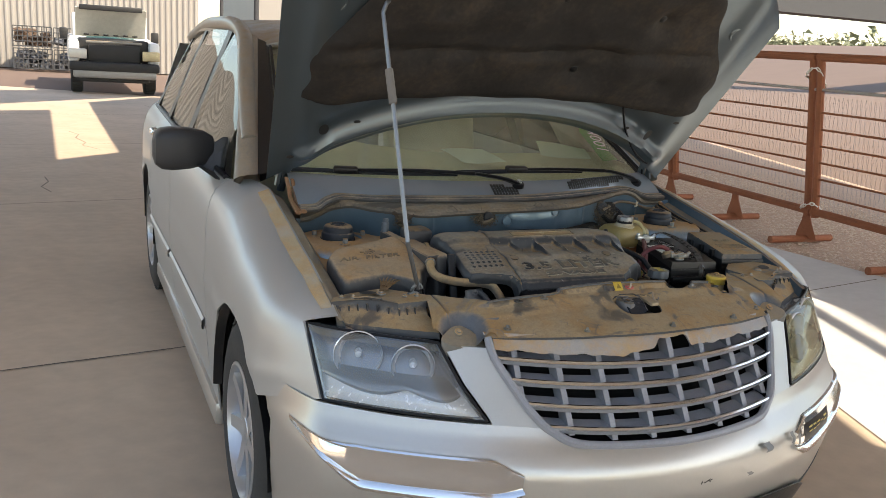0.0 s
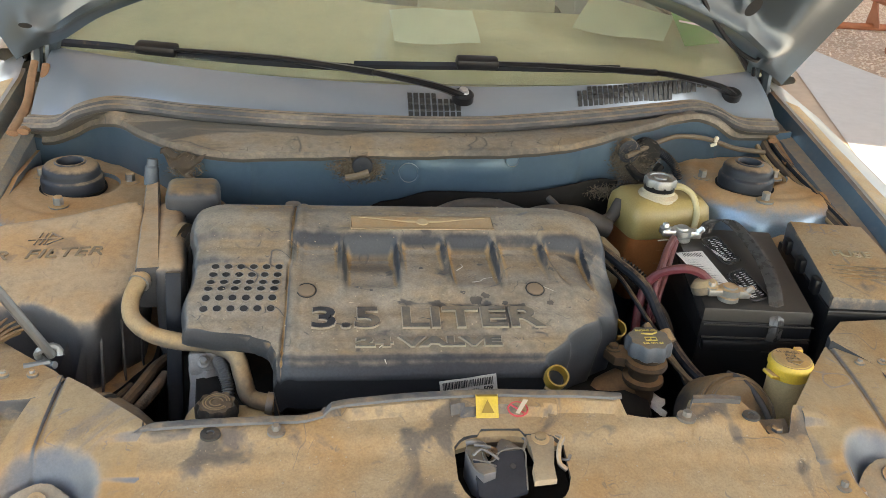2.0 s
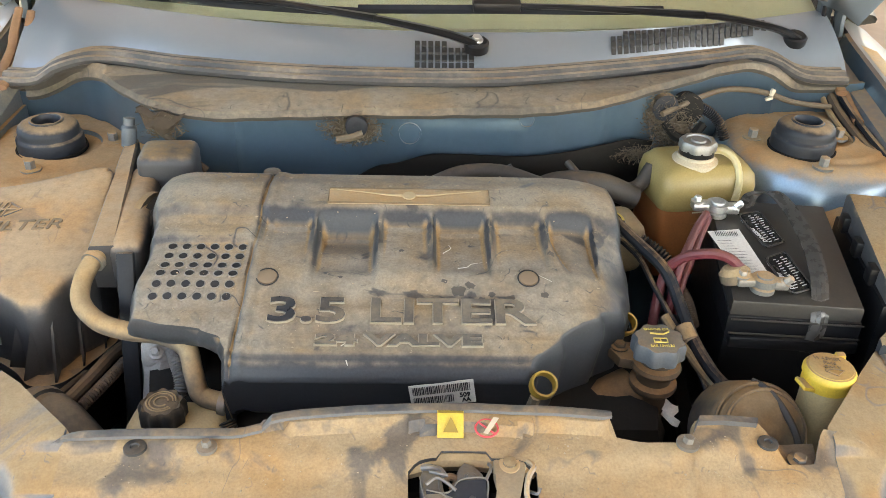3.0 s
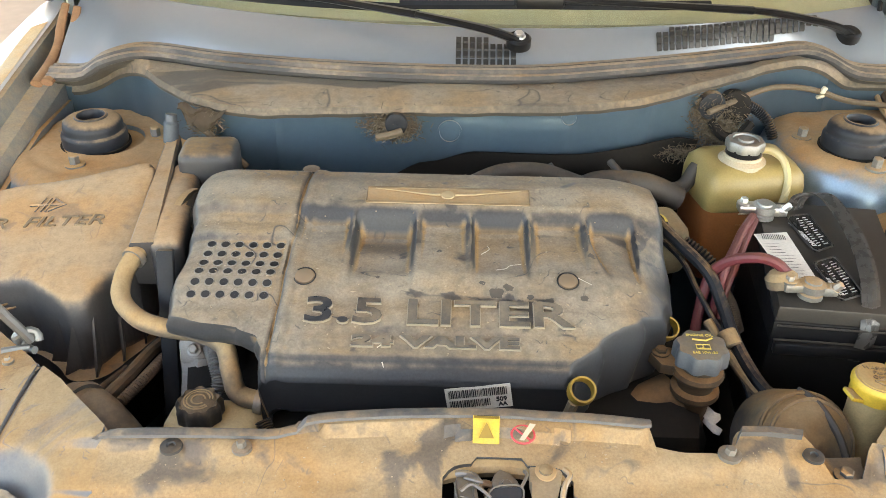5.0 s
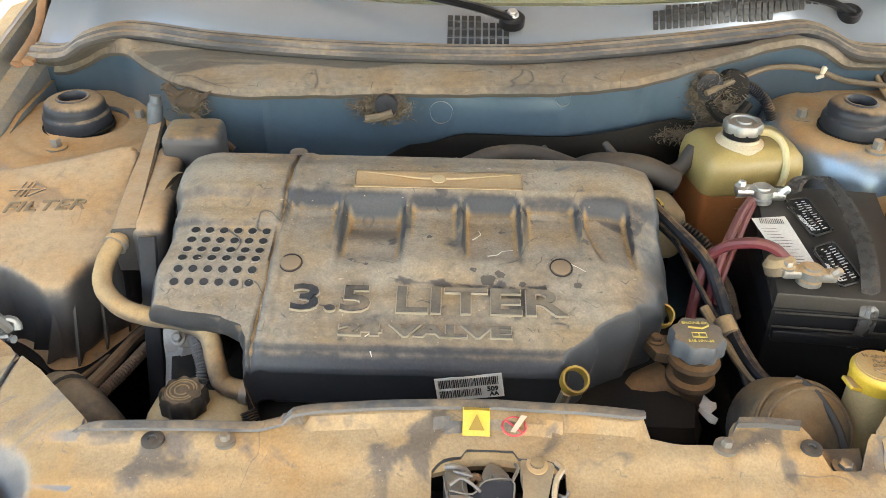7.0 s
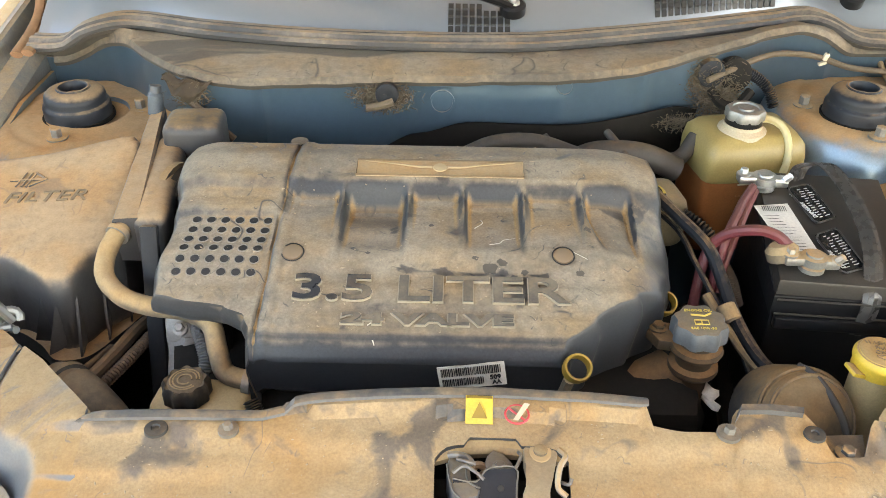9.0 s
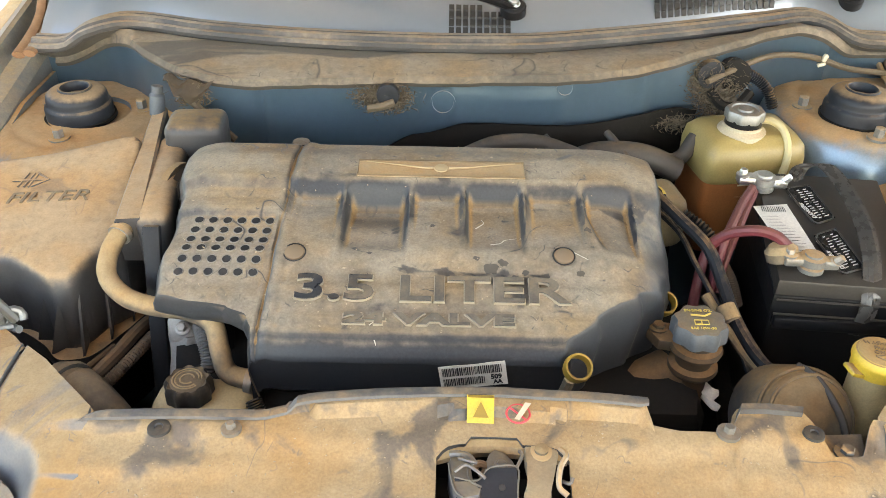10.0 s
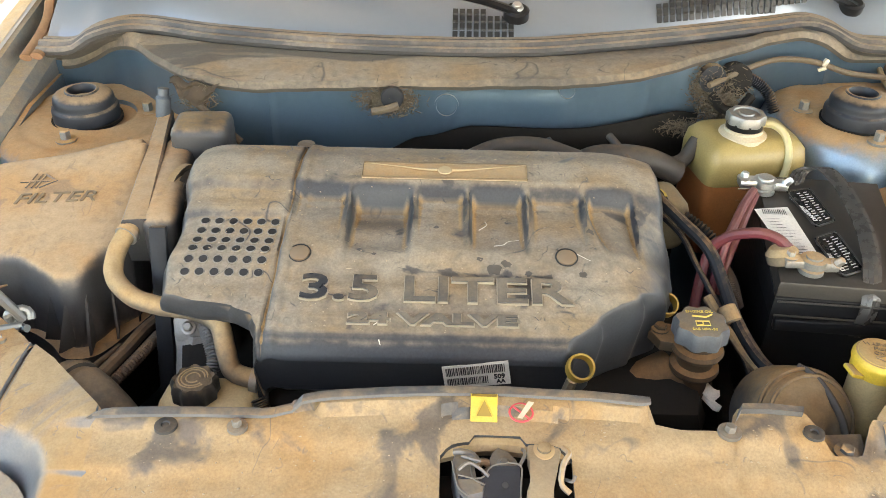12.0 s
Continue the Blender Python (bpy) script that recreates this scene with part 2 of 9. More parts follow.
GRAVEL = mk("gravel bed", (0.50, 0.36, 0.27), 0.95, 0, var=0.5, scale=38, bump=1.0, fine=120)
STONE = mk("gravel stone", (0.66, 0.52, 0.41), 0.9, 0, var=0.35, scale=12, bump=0.3)
DIRT = mk("red dirt", (0.16, 0.108, 0.084), 0.95, 0, var=0.12, scale=0.4, bump=0.3, fine=5)
RUST = mk("rusted pipe", (0.30, 0.105, 0.05), 0.75, 0.15, var=0.35, scale=6, bump=0.3)
GALV = mk("galvanised wire", (0.45, 0.42, 0.4), 0.5, 0.6, bump=0)
WALLW = mk("white ribbed metal", (0.30, 0.275, 0.245), 0.55, 0.1, var=0.06, scale=0.7, bump=0.03)
ROOFM = mk("canopy sheet metal", (0.52, 0.50, 0.46), 0.55, 0.2, var=0.08, bump=0.05)
DKSTEEL = mk("dark painted steel", (0.05, 0.05, 0.052), 0.6, 0.2, bump=0.1)
TRUCKP = mk("white truck paint", (0.72, 0.72, 0.70), 0.3, 0, coat=0.5, bump=0.01, var=0.03)
TRUCKD = mk("dark grey truck plastic", (0.014, 0.014, 0.015), 0.55, bump=0.1)
LEAF = mk("far foliage", (0.20, 0.21, 0.12), 0.8, var=0.5, scale=3, bump=0.2)

# ---- mesh helpers ----


def done(bm, angle=35):
    bmesh.ops.remove_doubles(bm, verts=bm.verts, dist=1e-5)
    bmesh.ops.recalc_face_normals(bm, faces=bm.faces)
    me = bpy.data.meshes.new("mesh")
    bm.to_mesh(me)
    bm.free()
    me.polygons.foreach_set("use_smooth", [True] * len(me.polygons))
    me.set_sharp_from_angle(angle=radians(angle))
    return me


def part(name, bm, material, parent=None, label="", angle=35):
    me = bm if isinstance(bm, bpy.types.Mesh) else done(bm, angle)
    if not me.materials:
        me.materials.append(material)
    ob = new(name, me)
    if parent is not None:
        ob.parent = parent
    return tagged(ob, label)


def thing(name, label, category, group="", kind="", at=(0, 0, 0)):
    ob = new(name)
    ob.location = at
    ob.empty_display_size = 0.05
    return tagged(ob, label, category, group, kind)


def solo(name, bm, material, label, category="", group="", kind="", angle=35):
    return tagged(part(name, bm, material, None, "", angle), label, category, group, kind)


def sheet(bm, rows, thick=0.0, way=None, close=False):
    """A skin through rows of points; thick: how far a second skin lies behind it along way (or the normals), joined at the rim."""
    n, m = len(rows), len(rows[0])
    vs = [[bm.verts.new(p) for p in r] for r in rows]
    fs = []
    for i in range(n - 1):
        for j in range(m if close else m - 1):
            k = (j + 1) % m
            try:
                fs.append(bm.faces.new((vs[i][j], vs[i][k], vs[i + 1][k], vs[i + 1][j])))
            except ValueError:
                pass
    if thick:
        bm.normal_update()
        off = {}
        for r in vs:
            for v in r:
                d = Vector(way) if way else v.normal
                off[v] = bm.verts.new(v.co - d * thick)
        edges = [e for f in fs for e in f.edges if len(e.link_faces) == 1]
        for f in fs:
            try:
                bm.faces.new([off[v] for v in reversed(f.verts)])
            except ValueError:
                pass
        for e in set(edges):
            a, b = e.verts
            try:
                bm.faces.new((a, b, off[b], off[a]))
            except ValueError:
                pass
    return bm


def box(bm, c, s, bevel=0.0, rot=None, seg=2, taper=1.0):
    g = bmesh.ops.create_cube(bm, size=1.0)
    vs = g["verts"]
    for v in vs:
        k = taper if v.co.z > 0 else 1.0
        v.co = Vector((v.co.x * s[0] * k, v.co.y * s[1] * k, v.co.z * s[2]))
    if bevel:
        es = list({e for v in vs for e in v.link_edges})
        r = bmesh.ops.bevel(bm, geom=es, offset=bevel, segments=seg, profile=0.5, affect="EDGES")
        vs = list({v for f in r["faces"] for v in f.verts} | {v for v in vs if v.is_valid})
    m = Matrix.Translation(c)
    if rot:
        m = m @ Euler([radians(a) for a in rot]).to_matrix().to_4x4()
    for v in vs:
        v.co = m @ v.co
    return bm


def lathe(bm, profile, origin=(0, 0, 0), axis=(0, 0, 1), seg=28, lobes=0, depth=0.0, lobe_from=0.0, caps=True):
    """A turned form: profile rows of (radius, height); lobes cut a wavy rim into radii above lobe_from."""
    q = Vector((0, 0, 1)).rotation_difference(Vector(axis)).to_matrix()
    rows = []
    for r, h in profile:
        row = []
        for i in range(seg):
            a = 2 * math.pi * i / seg
            k = 1 - depth * (0.5 + 0.5 * math.cos(lobes * a)) if lobes and r >= lobe_from else 1
            row.append(Vector(origin) + q @ Vector((r * k * math.cos(a), r * k * math.sin(a), h)))
        rows.append(row)
    sheet(bm, rows, close=True)
    for row, (r, h), d in ((rows[0], profile[0], 1), (rows[-1], profile[-1], -1)):
        if caps and r > 1e-4:
            bm.faces.new([bm.verts.new(p) for p in row])
    return bm


def spline(pts, n=8):
    """A smooth line through points (Catmull-Rom)."""
    p = [Vector(a) for a in pts]
    p = [2 * p[0] - p[1]] + p + [2 * p[-1] - p[-2]]
    out = []
    for i in range(1, len(p) - 2):
        for k in range(n):
            t = k / n
            a, b, c, d = p[i - 1], p[i], p[i + 1], p[i + 2]
            out.append(0.5 * ((2 * b) + (c - a) * t + (2 * a - 5 * b + 4 * c - d) * t * t + (3 * b - a - 3 * c + d) * t ** 3))
    out.append(p[-2])
    return out


def tube(bm, pts, r, seg=10, n=8, ribs=0.0, flat=1.0, caps=True):
    """A round bar or hose through points; ribs: the depth of corrugations; r may be a number or (from, to)."""
    line = spline(pts, n) if n else [Vector(p) for p in pts]
    r0, r1 = r if isinstance(r, tuple) else (r, r)
    up = Vector((0.13, 0.21, 0.97))
    rows = []
    for i, p in enumerate(line):
        d = (line[min(i + 1, len(line) - 1)] - line[max(i - 1, 0)]).normalized()
        s = d.cross(up).normalized()
        u = s.cross(d).normalized()
        k = r0 + (r1 - r0) * i / (len(line) - 1)
        k *= 1 + (ribs if i % 2 else -ribs)
        rows.append([p + s * k * math.cos(2 * math.pi * j / seg) + u * k * flat * math.sin(2 * math.pi * j / seg) for j in range(seg)])
    sheet(bm, rows, close=True)
    if caps:
        for row in (rows[0], rows[-1]):
            bm.faces.new([bm.verts.new(p) for p in row])
    return bm


def prism(bm, outline, z0, z1, bevel=0.0, seg=2, top=None):
    """An upright slab over an outline of (x, y); top may give the height of the upper face at a place."""
    lo = [bm.verts.new((x, y, z0)) for x, y in outline]
    hi = [bm.verts.new((x, y, top(x, y) if top else z1)) for x, y in outline]
    f1, f0 = bm.faces.new(hi), bm.faces.new(list(reversed(lo)))
    n = len(outline)
    sides = [bm.faces.new((lo[i], lo[(i + 1) % n], hi[(i + 1) % n], hi[i])) for i in range(n)]
    if bevel:
        bmesh.ops.bevel(bm, geom=list(f1.edges), offset=bevel, segments=seg, profile=0.5, affect="EDGES")
    return bm


def bolt(bm, p, r=0.008, h=0.012, washer=1.9, axis=(0, 0, 1)):
    lathe(bm, [(r * washer, -0.002), (r * washer, 0.002), (r * 1.2, 0.003)], p, axis, 16)
    lathe(bm, [(r, 0.001), (r, h), (r * 0.8, h + 0.0015), (0.0001, h + 0.0015)], p, axis, 6)
    return bm


def lerp(table, v):
    """Straight-line reading of a table of (key, value)."""
    if v <= table[0][0]:
        return table[0][1]
    for (a, p), (b, q) in zip(table, table[1:]):
        if v <= b:
            return p + (q - p) * (v - a) / (b - a)
    return table[-1][1]


def smooth_lerp(table, v):
    if v <= table[0][0]:
        return table[0][1]
    for (a, p), (b, q) in zip(table, table[1:]):
        if v <= b:
            t = (v - a) / (b - a)
            return p + (q - p) * t * t * (3 - 2 * t)
    return table[-1][1]


def ramp_(v, a, b):
    t = min(1, max(0, (v - a) / (b - a)))
    return t * t * (3 - 2 * t)


def smooth_curve(table, v):
    """A smooth curve (Catmull-Rom) through a table of (key, value)."""
    n = len(table)
    if v <= table[0][0]:
        return table[0][1]
    if v >= table[-1][0]:
        return table[-1][1]
    i = next(k for k in range(n - 1) if v <= table[k + 1][0])
    (x1, y1), (x2, y2) = table[i], table[i + 1]
    x0, y0 = table[i - 1] if i else (2 * x1 - x2, 2 * y1 - y2)
    x3, y3 = table[i + 2] if i + 2 < n else (2 * x2 - x1, 2 * y2 - y1)
    m1, m2 = (y2 - y0) / (x2 - x0), (y3 - y1) / (x3 - x1)
    h = x2 - x1
    t = (v - x1) / h
    return (2 * t ** 3 - 3 * t * t + 1) * y1 + (t ** 3 - 2 * t * t + t) * h * m1 + (3 * t * t - 2 * t ** 3) * y2 + (t ** 3 - t * t) * h * m2


def span(a, b, n):
    return [a + (b - a) * i / (n - 1) for i in range(n)]


def words(name, text, size, m, material, parent, depth=0.001, label="", align="CENTER", shear=0.0, bold=0.0, wide=1.0):
    """Lettering with the built-in font as a thin mesh, at the pose m (x along the line, z out of the surface)."""
    cu = bpy.data.curves.new("text", "FONT")
    cu.body, cu.size, cu.extrude, cu.align_x, cu.align_y, cu.shear, cu.offset = text, size, depth, align, "CENTER", shear, bold
    cu.resolution_u = 3
    tmp = bpy.data.objects.new("text", cu)
    scene.collection.objects.link(tmp)
    me = bpy.data.meshes.new_from_object(tmp.evaluated_get(bpy.context.evaluated_depsgraph_get()))
    bpy.data.objects.remove(tmp)
    me.transform(m @ Matrix.Diagonal((wide, 1, 1, 1)))
    me.materials.clear()
    whole = bmesh.new()
    whole.from_mesh(me)
    bpy.data.meshes.remove(me)
    bmesh.ops.remove_doubles(whole, verts=whole.verts, dist=1e-6)
    left = set(whole.verts)
    while left:
        seed = [left.pop()]
        island = set(seed)
        while seed:
            for e in seed.pop().link_edges:
                for v in e.verts:
                    if v not in island:
                        island.add(v)
                        seed.append(v)
        left -= island
        one, twin = bmesh.new(), {}
        for v in island:
            twin[v] = one.verts.new(v.co)
        for f in {f for v in island for f in v.link_faces}:
            one.faces.new([twin[v] for v in f.verts])
        x = sum(v.co.x for v in island) / len(island)
        part("letter", one, material(x) if callable(material) else material, parent, label)
    whole.free()

# ---- ground, canopy, fence, distance ----
AXIS = radians(17.5)
CA, SA = math.cos(AXIS), math.sin(AXIS)


def yard(a, b, z=0.0):
    """A place by the yard's own axes: a across, b along the canopies and the fence."""
    return Vector((a * CA + b * SA, -a * SA + b * CA, z))


def flat(a, b):
    p = yard(a, b)
    return (p.x, p.y)


def slab(bm, quad, z0, z1):
    lo = [bm.verts.new((p.x, p.y, z0)) for p in quad]
    hi = [bm.verts.new((p.x, p.y, z1)) for p in quad]
    bm.faces.new(hi), bm.faces.new(list(reversed(lo)))
    for i in range(4):
        bm.faces.new((lo[i], lo[(i + 1) % 4], hi[(i + 1) % 4], hi[i]))


bm = bmesh.new()
sheet(bm, [[(x, y, -0.03) for x in (-900, -40, 40, 900)] for y in (-900, -40, 40, 900)])
solo("ground", bm, DIRT, "flat red brown dirt ground reaching the horizon", "ground", kind="structure")
bm = bmesh.new()
EDGE = [(-1.4, -14.2), (4.95, 0.6), (4.5, 4.0), (4.05, 6.3), (2.6, 19.0)]
prism(bm, [(p.x, p.y) for p in (yard(-14, 20.5), yard(-14, -14))] + EDGE, -0.15, 0.0)
floor = solo("floor", bm, CONCRETE, "dusty worn concrete slab under a canopy", "concrete floor", kind="structure")
for y0 in (-5.4, -1.35, 2.77, 6.9, 11.0, 15.1):
    bm = bmesh.new()
    for x0, x1, d in ((-9.0, 2.2, 0.006),):
        bm.faces.new([bm.verts.new((x, y0 + 0.16 * (x + 1.35) + e, 0.004)) for x, e in ((x0, -d), (x1, -d), (x1, d), (x0, d))])
    part("joint", bm, JOINT, floor)

bm = bmesh.new()
rows = []
for b in span(-6.0, 15.0, 22):
    p = yard(1.52, b)
    q = lerp([(-14.2, -1.42), (0.6, 4.93), (4.0, 4.48), (6.3, 4.03), (19.0, 2.58)], p.y)
    rows.append([Vector((p.x + (max(q, p.x + 0.05) - p.x) * k / 4, p.y, 0.004)) for k in range(5)])
sheet(bm, rows)
pave = solo("pavement", bm, mk("pale concrete", (0.56, 0.545, 0.53), 0.85, 0, var=0.14, scale=1.6, bump=0.12, fine=14), "pale grey concrete apron beside the gravel", "concrete", kind="structure")
for y0 in (-1.1, 3.0, 7.1):
    bm = bmesh.new()
    bm.faces.new([bm.verts.new((x, y0 + 0.18 * (x - 3.5) + e, 0.008)) for x, e in ((2.6 + 0.28 * y0 * 0.3, -0.006), (4.45, -0.006), (4.45, 0.006), (2.6 + 0.28 * y0 * 0.3, 0.006))])
    part("joint", bm, JOINT, pave)
bm = bmesh.new()
slab(bm, [yard(-1.5, -14), yard(6.5, -14), yard(6.5, 30), yard(-3.5, 30)], -0.14, -0.012)
solo("gravel_strip", bm, GRAVEL, "strip of loose brown gravel along the fence", "gravel", kind="structure")
rng = random.Random(4)
verts, faces = [], []
for i in range(20000):
    a, b = 1.3 + 3.9 * rng.random(), 2.2 + 8.5 * rng.random()
    if yard(a, b).x < lerp([(0.6, 4.95), (4.0, 4.5), (6.3, 4.05), (19.0, 2.6)], yard(a, b).y) + 0.02:
        continue
    p, r = yard(a, b, -0.012), 0.006 + 0.015 * rng.random() ** 2
    k, t = len(verts), rng.random() * 6
    for j in range(4):
        s = r * (0.7 + 0.6 * rng.random())
        verts.append((p.x + s * math.cos(t + j * 1.57), p.y + s * math.sin(t + j * 1.57), p.z + r * 0.3 * rng.random()))
    verts.append((p.x, p.y, p.z + r * (0.6 + 0.5 * rng.random())))
    faces += [(k + j, k + (j + 1) % 4, k + 4) for j in range(4)]
me = bpy.data.meshes.new("gravel")
me.from_pydata(verts, [], faces)
solo("gravel", me, STONE, "loose brown and grey gravel stones beside the fence", "gravel", kind="stuff")

# canopies: unseen roofs added to block the sun that slants in; each is given by the ground that it shades
ROOF_Z = 4.3
SHIFT = Vector((SUN.x, SUN.y, 0)) * (ROOF_Z / SUN.z)


def roof(outline, label, high=ROOF_Z):
    b = bmesh.new()
    pts = [Vector((p[0], p[1], 0)) + SHIFT * (high / ROOF_Z) for p in outline]
    lo = [b.verts.new((p.x, p.y, high)) for p in pts]
    hi = [b.verts.new((p.x, p.y, high + 0.06)) for p in pts]
    b.faces.new(hi), b.faces.new(list(reversed(lo)))
    for k in range(len(pts)):
        b.faces.new((lo[k], lo[(k + 1) % len(pts)], hi[(k + 1) % len(pts)], hi[k]))
    return solo("shade_roof", b, ROOFM, label, "canopy", kind="structure")


roof([flat(-4.3, -4.2), flat(1.46, -4.2), flat(1.46, 20.0), (0.5, 19.6), (-0.9, 17.7), (-0.75, 10.2), (-1.5, 9.5)], "long grey sheet metal canopy roof, unseen, set where it shades the car")
roof([(-1.5, 9.5), (-1.62, 15.8), (-9, 12.5), (-9, 2.0), (-3.0, 5.0)], "grey sheet metal roof, unseen, added to shade the slab behind the car")
roof([(-9, 13.6), (-2.47, 16.9), (1.4, 20.9), (3.0, 22.5), (-2.7, 20.3), (-9, 19.4)], "grey sheet metal roof, unseen, added to shade the ground round the pickup")
roof([flat(2.55, -9), flat(6.4, -9), flat(6.4, 30), flat(2.55, 30)], "grey sheet metal roof, unseen, added to shade the gravel and fence", 7.0)
roof([flat(1.461, 4.9), flat(2.549, 4.9), flat(2.549, 30), flat(1.461, 30)], "grey sheet metal roof, unseen, added to end the sunlit strip")
# unseen bar, added to cast the thin shadow line in the sunlit strip
bm = bmesh.new()
slab(bm, [yard(5.86, -11), yard(5.93, -11), yard(5.93, 25), yard(5.86, 25)], ROOF_Z - 0.08, ROOF_Z)
solo("roof_purlin", bm, DKSTEEL, "thin dark steel purlin added across the roof gap for its shadow line", "steel beam", kind="structure")
for b in (-6.4, -1.0, 4.6, 10.2):
    bm = bmesh.new()
    slab(bm, [yard(-0.6, b - 0.07), yard(5.05, b - 0.07), yard(5.05, b + 0.07), yard(-0.6, b + 0.07)], ROOF_Z - 0.22, ROOF_Z - 0.002)
    solo("roof_beam", bm, DKSTEEL, "dark steel beam under the canopy roof", "steel beam", kind="structure")
for a, b in ((7.6, -6.4), (4.9, -6.4)):
    bm = bmesh.new()
    box(bm, yard(a, b, ROOF_Z / 2 - 0.12), (0.15, 0.15, ROOF_Z - 0.2), 0.01)
    solo("canopy_post", bm, DKSTEEL, "square dark steel canopy post", "post", "canopy posts", kind="structure")

# fence of rusted pipe panels with wire mesh
FENCE = Vector((4.98, 4.38, 0))
FD = Vector((math.sin(radians(2.5)), math.cos(radians(2.5)), 0))
FN = Vector((FD.y, -FD.x, 0))


def fence_panel(b0, b1):
    """A welded pipe panel along the fence line, leaning a little towards the yard: rails, posts, rods, wire mesh and pipe feet."""
    o = FENCE + FD * b0
    fp = thing("fence_panel", "rusted brown pipe fence panel with horizontal rods and wire mesh", "fence panel", "fence panels along the yard", at=o)
    n = b1 - b0

    def at(b, z, a=0.0):
        return FD * b + FN * (a - 0.15 * z) + Vector((0, 0, z))

    def bar(name, p, q, r, mat, label=""):
        t = bmesh.new()
        tube(t, [p, q], r, 10, 0)
        return part(name, t, mat, fp, label)
    bar("top_rail", at(0, 1.70), at(n, 1.70), 0.036, RUST)
    bar("bottom_rail", at(0, 0.31), at(n, 0.31), 0.036, RUST)
    for b in (0.036, n - 0.036):
        bar("post", at(b, 0.26), at(b, 1.72), 0.035, RUST)
    bar("rod", at(0, 1.42), at(n, 1.42), 0.014, GALV, "pale galvanised rod")
    for z in (1.22, 1.07, 0.92, 0.77, 0.62, 0.47):
        bar("rod", at(0, z), at(n, z), 0.010, RUST)
    for b in (0.05, n * 0.5):
        t = bmesh.new()
        sheet(t, [[at(b - w, z), at(b + w, z), at(b + w * 0.8, z, 0.02), at(b - w * 0.8, z, 0.02)] for z, w in ((0.04, 0.13), (0.10, 0.11), (0.20, 0.06), (0.29, 0.036))], close=True)
        foot = part("foot", t, RUST, fp, "rusted triangular foot plate")
        t = bmesh.new()
        tube(t, [at(b, 0.035, -0.42), at(b, 0.035, 0.30)], 0.034, 10, 0)
        part("foot_pipe", t, RUST, foot)
    vv, ff = [], []
    for i in range(int(n / 0.05)):
        for s_ in (-1, 1):
            k = len(vv)
            for j in range(19):
                q = at(0.05 * i + 0.025 + s_ * 0.012 * (j % 2), 0.34 + j * 0.057, 0.04)
                vv += [tuple(q - FD * 0.0011), tuple(q + FD * 0.0011)]
            ff += [(k + 2 * j, k + 2 * j + 1, k + 2 * j + 3, k + 2 * j + 2) for j in range(18)]
    m2 = bpy.data.meshes.new("mesh wire")
    m2.from_pydata(vv, [], ff)
    part("wire_mesh", m2, GALV, fp, "thin wavy galvanised wire mesh")["kind"] = "stuff"
    return fp


for b0, b1 in ((-6.48, -4.34), (-4.32, -2.18), (-2.16, -0.02), (0.0, 2.14), (2.16, 4.30), (4.32, 6.46), (6.48, 8.62)):
    fence_panel(b0, b1)
for z in (1.52, 0.36):
    bm = bmesh.new()
    pts = [FENCE - FN * (0.15 * z) + Vector((0.085 * math.cos(t), 0.085 * math.sin(t), z + 0.03 * math.sin(2 * t) - (0.07 if z > 1 else 0) * math.cos(t))) for t in span(0, 6.28, 16)]
    for i, (p, q) in enumerate(zip(pts, pts[1:])):
        d = (q - p).normalized()
        w = Vector((0, 0, 1)) if i % 2 else d.cross(Vector((0, 0, 1)))
        c = (p + q) / 2
        ring = [c + d * 0.024 * math.cos(t) + w * 0.012 * math.sin(t) for t in span(0, 6.2832, 9)]
        tube(bm, ring, 0.0055, 6, 0, caps=False)
    solo("chain", bm, mk("bright galvanised chain", (0.75, 0.72, 0.66), 0.45, 0.3, bump=0) if "bright galvanised chain" not in MATS else MATS["bright galvanised chain"], "short galvanised chain tying two fence panels", "chain", "fence chains")

# white ribbed building far behind, with crates, and a dark shed beyond the yard
bm = bmesh.new()
rows = []
for z in (0, 4.3):
    r = []
    for i in range(237):
        x = -42 + i * 0.19
        r += [(x, 30.4 + 0.0, z), (x + 0.05, 30.36, z), (x + 0.09, 30.36, z), (x + 0.14, 30.4, z)]
    rows.append(r)
sheet(bm, rows)
box(bm, (-19.5, 33.4, 2.1), (45, 5.9, 4.2))
solo("far_building", bm, WALLW, "long white ribbed metal building in sunlight", "building", kind="structure")
bm = bmesh.new()
box(bm, (15.8, 44, 4.5), (18, 10, 9))
solo("far_building", bm, WALLW, "pale metal building far behind the yard", "building", kind="structure")
for x, r in ((3.97, 0.07), (5.23, 0.10)):
    bm = bmesh.new()
    tube(bm, [(x, 31.5, 0), (x, 31.5, 9)], r, 8, 0)
    solo("utility_pole", bm, DKSTEEL, "slim dark utility pole", "pole", "poles")


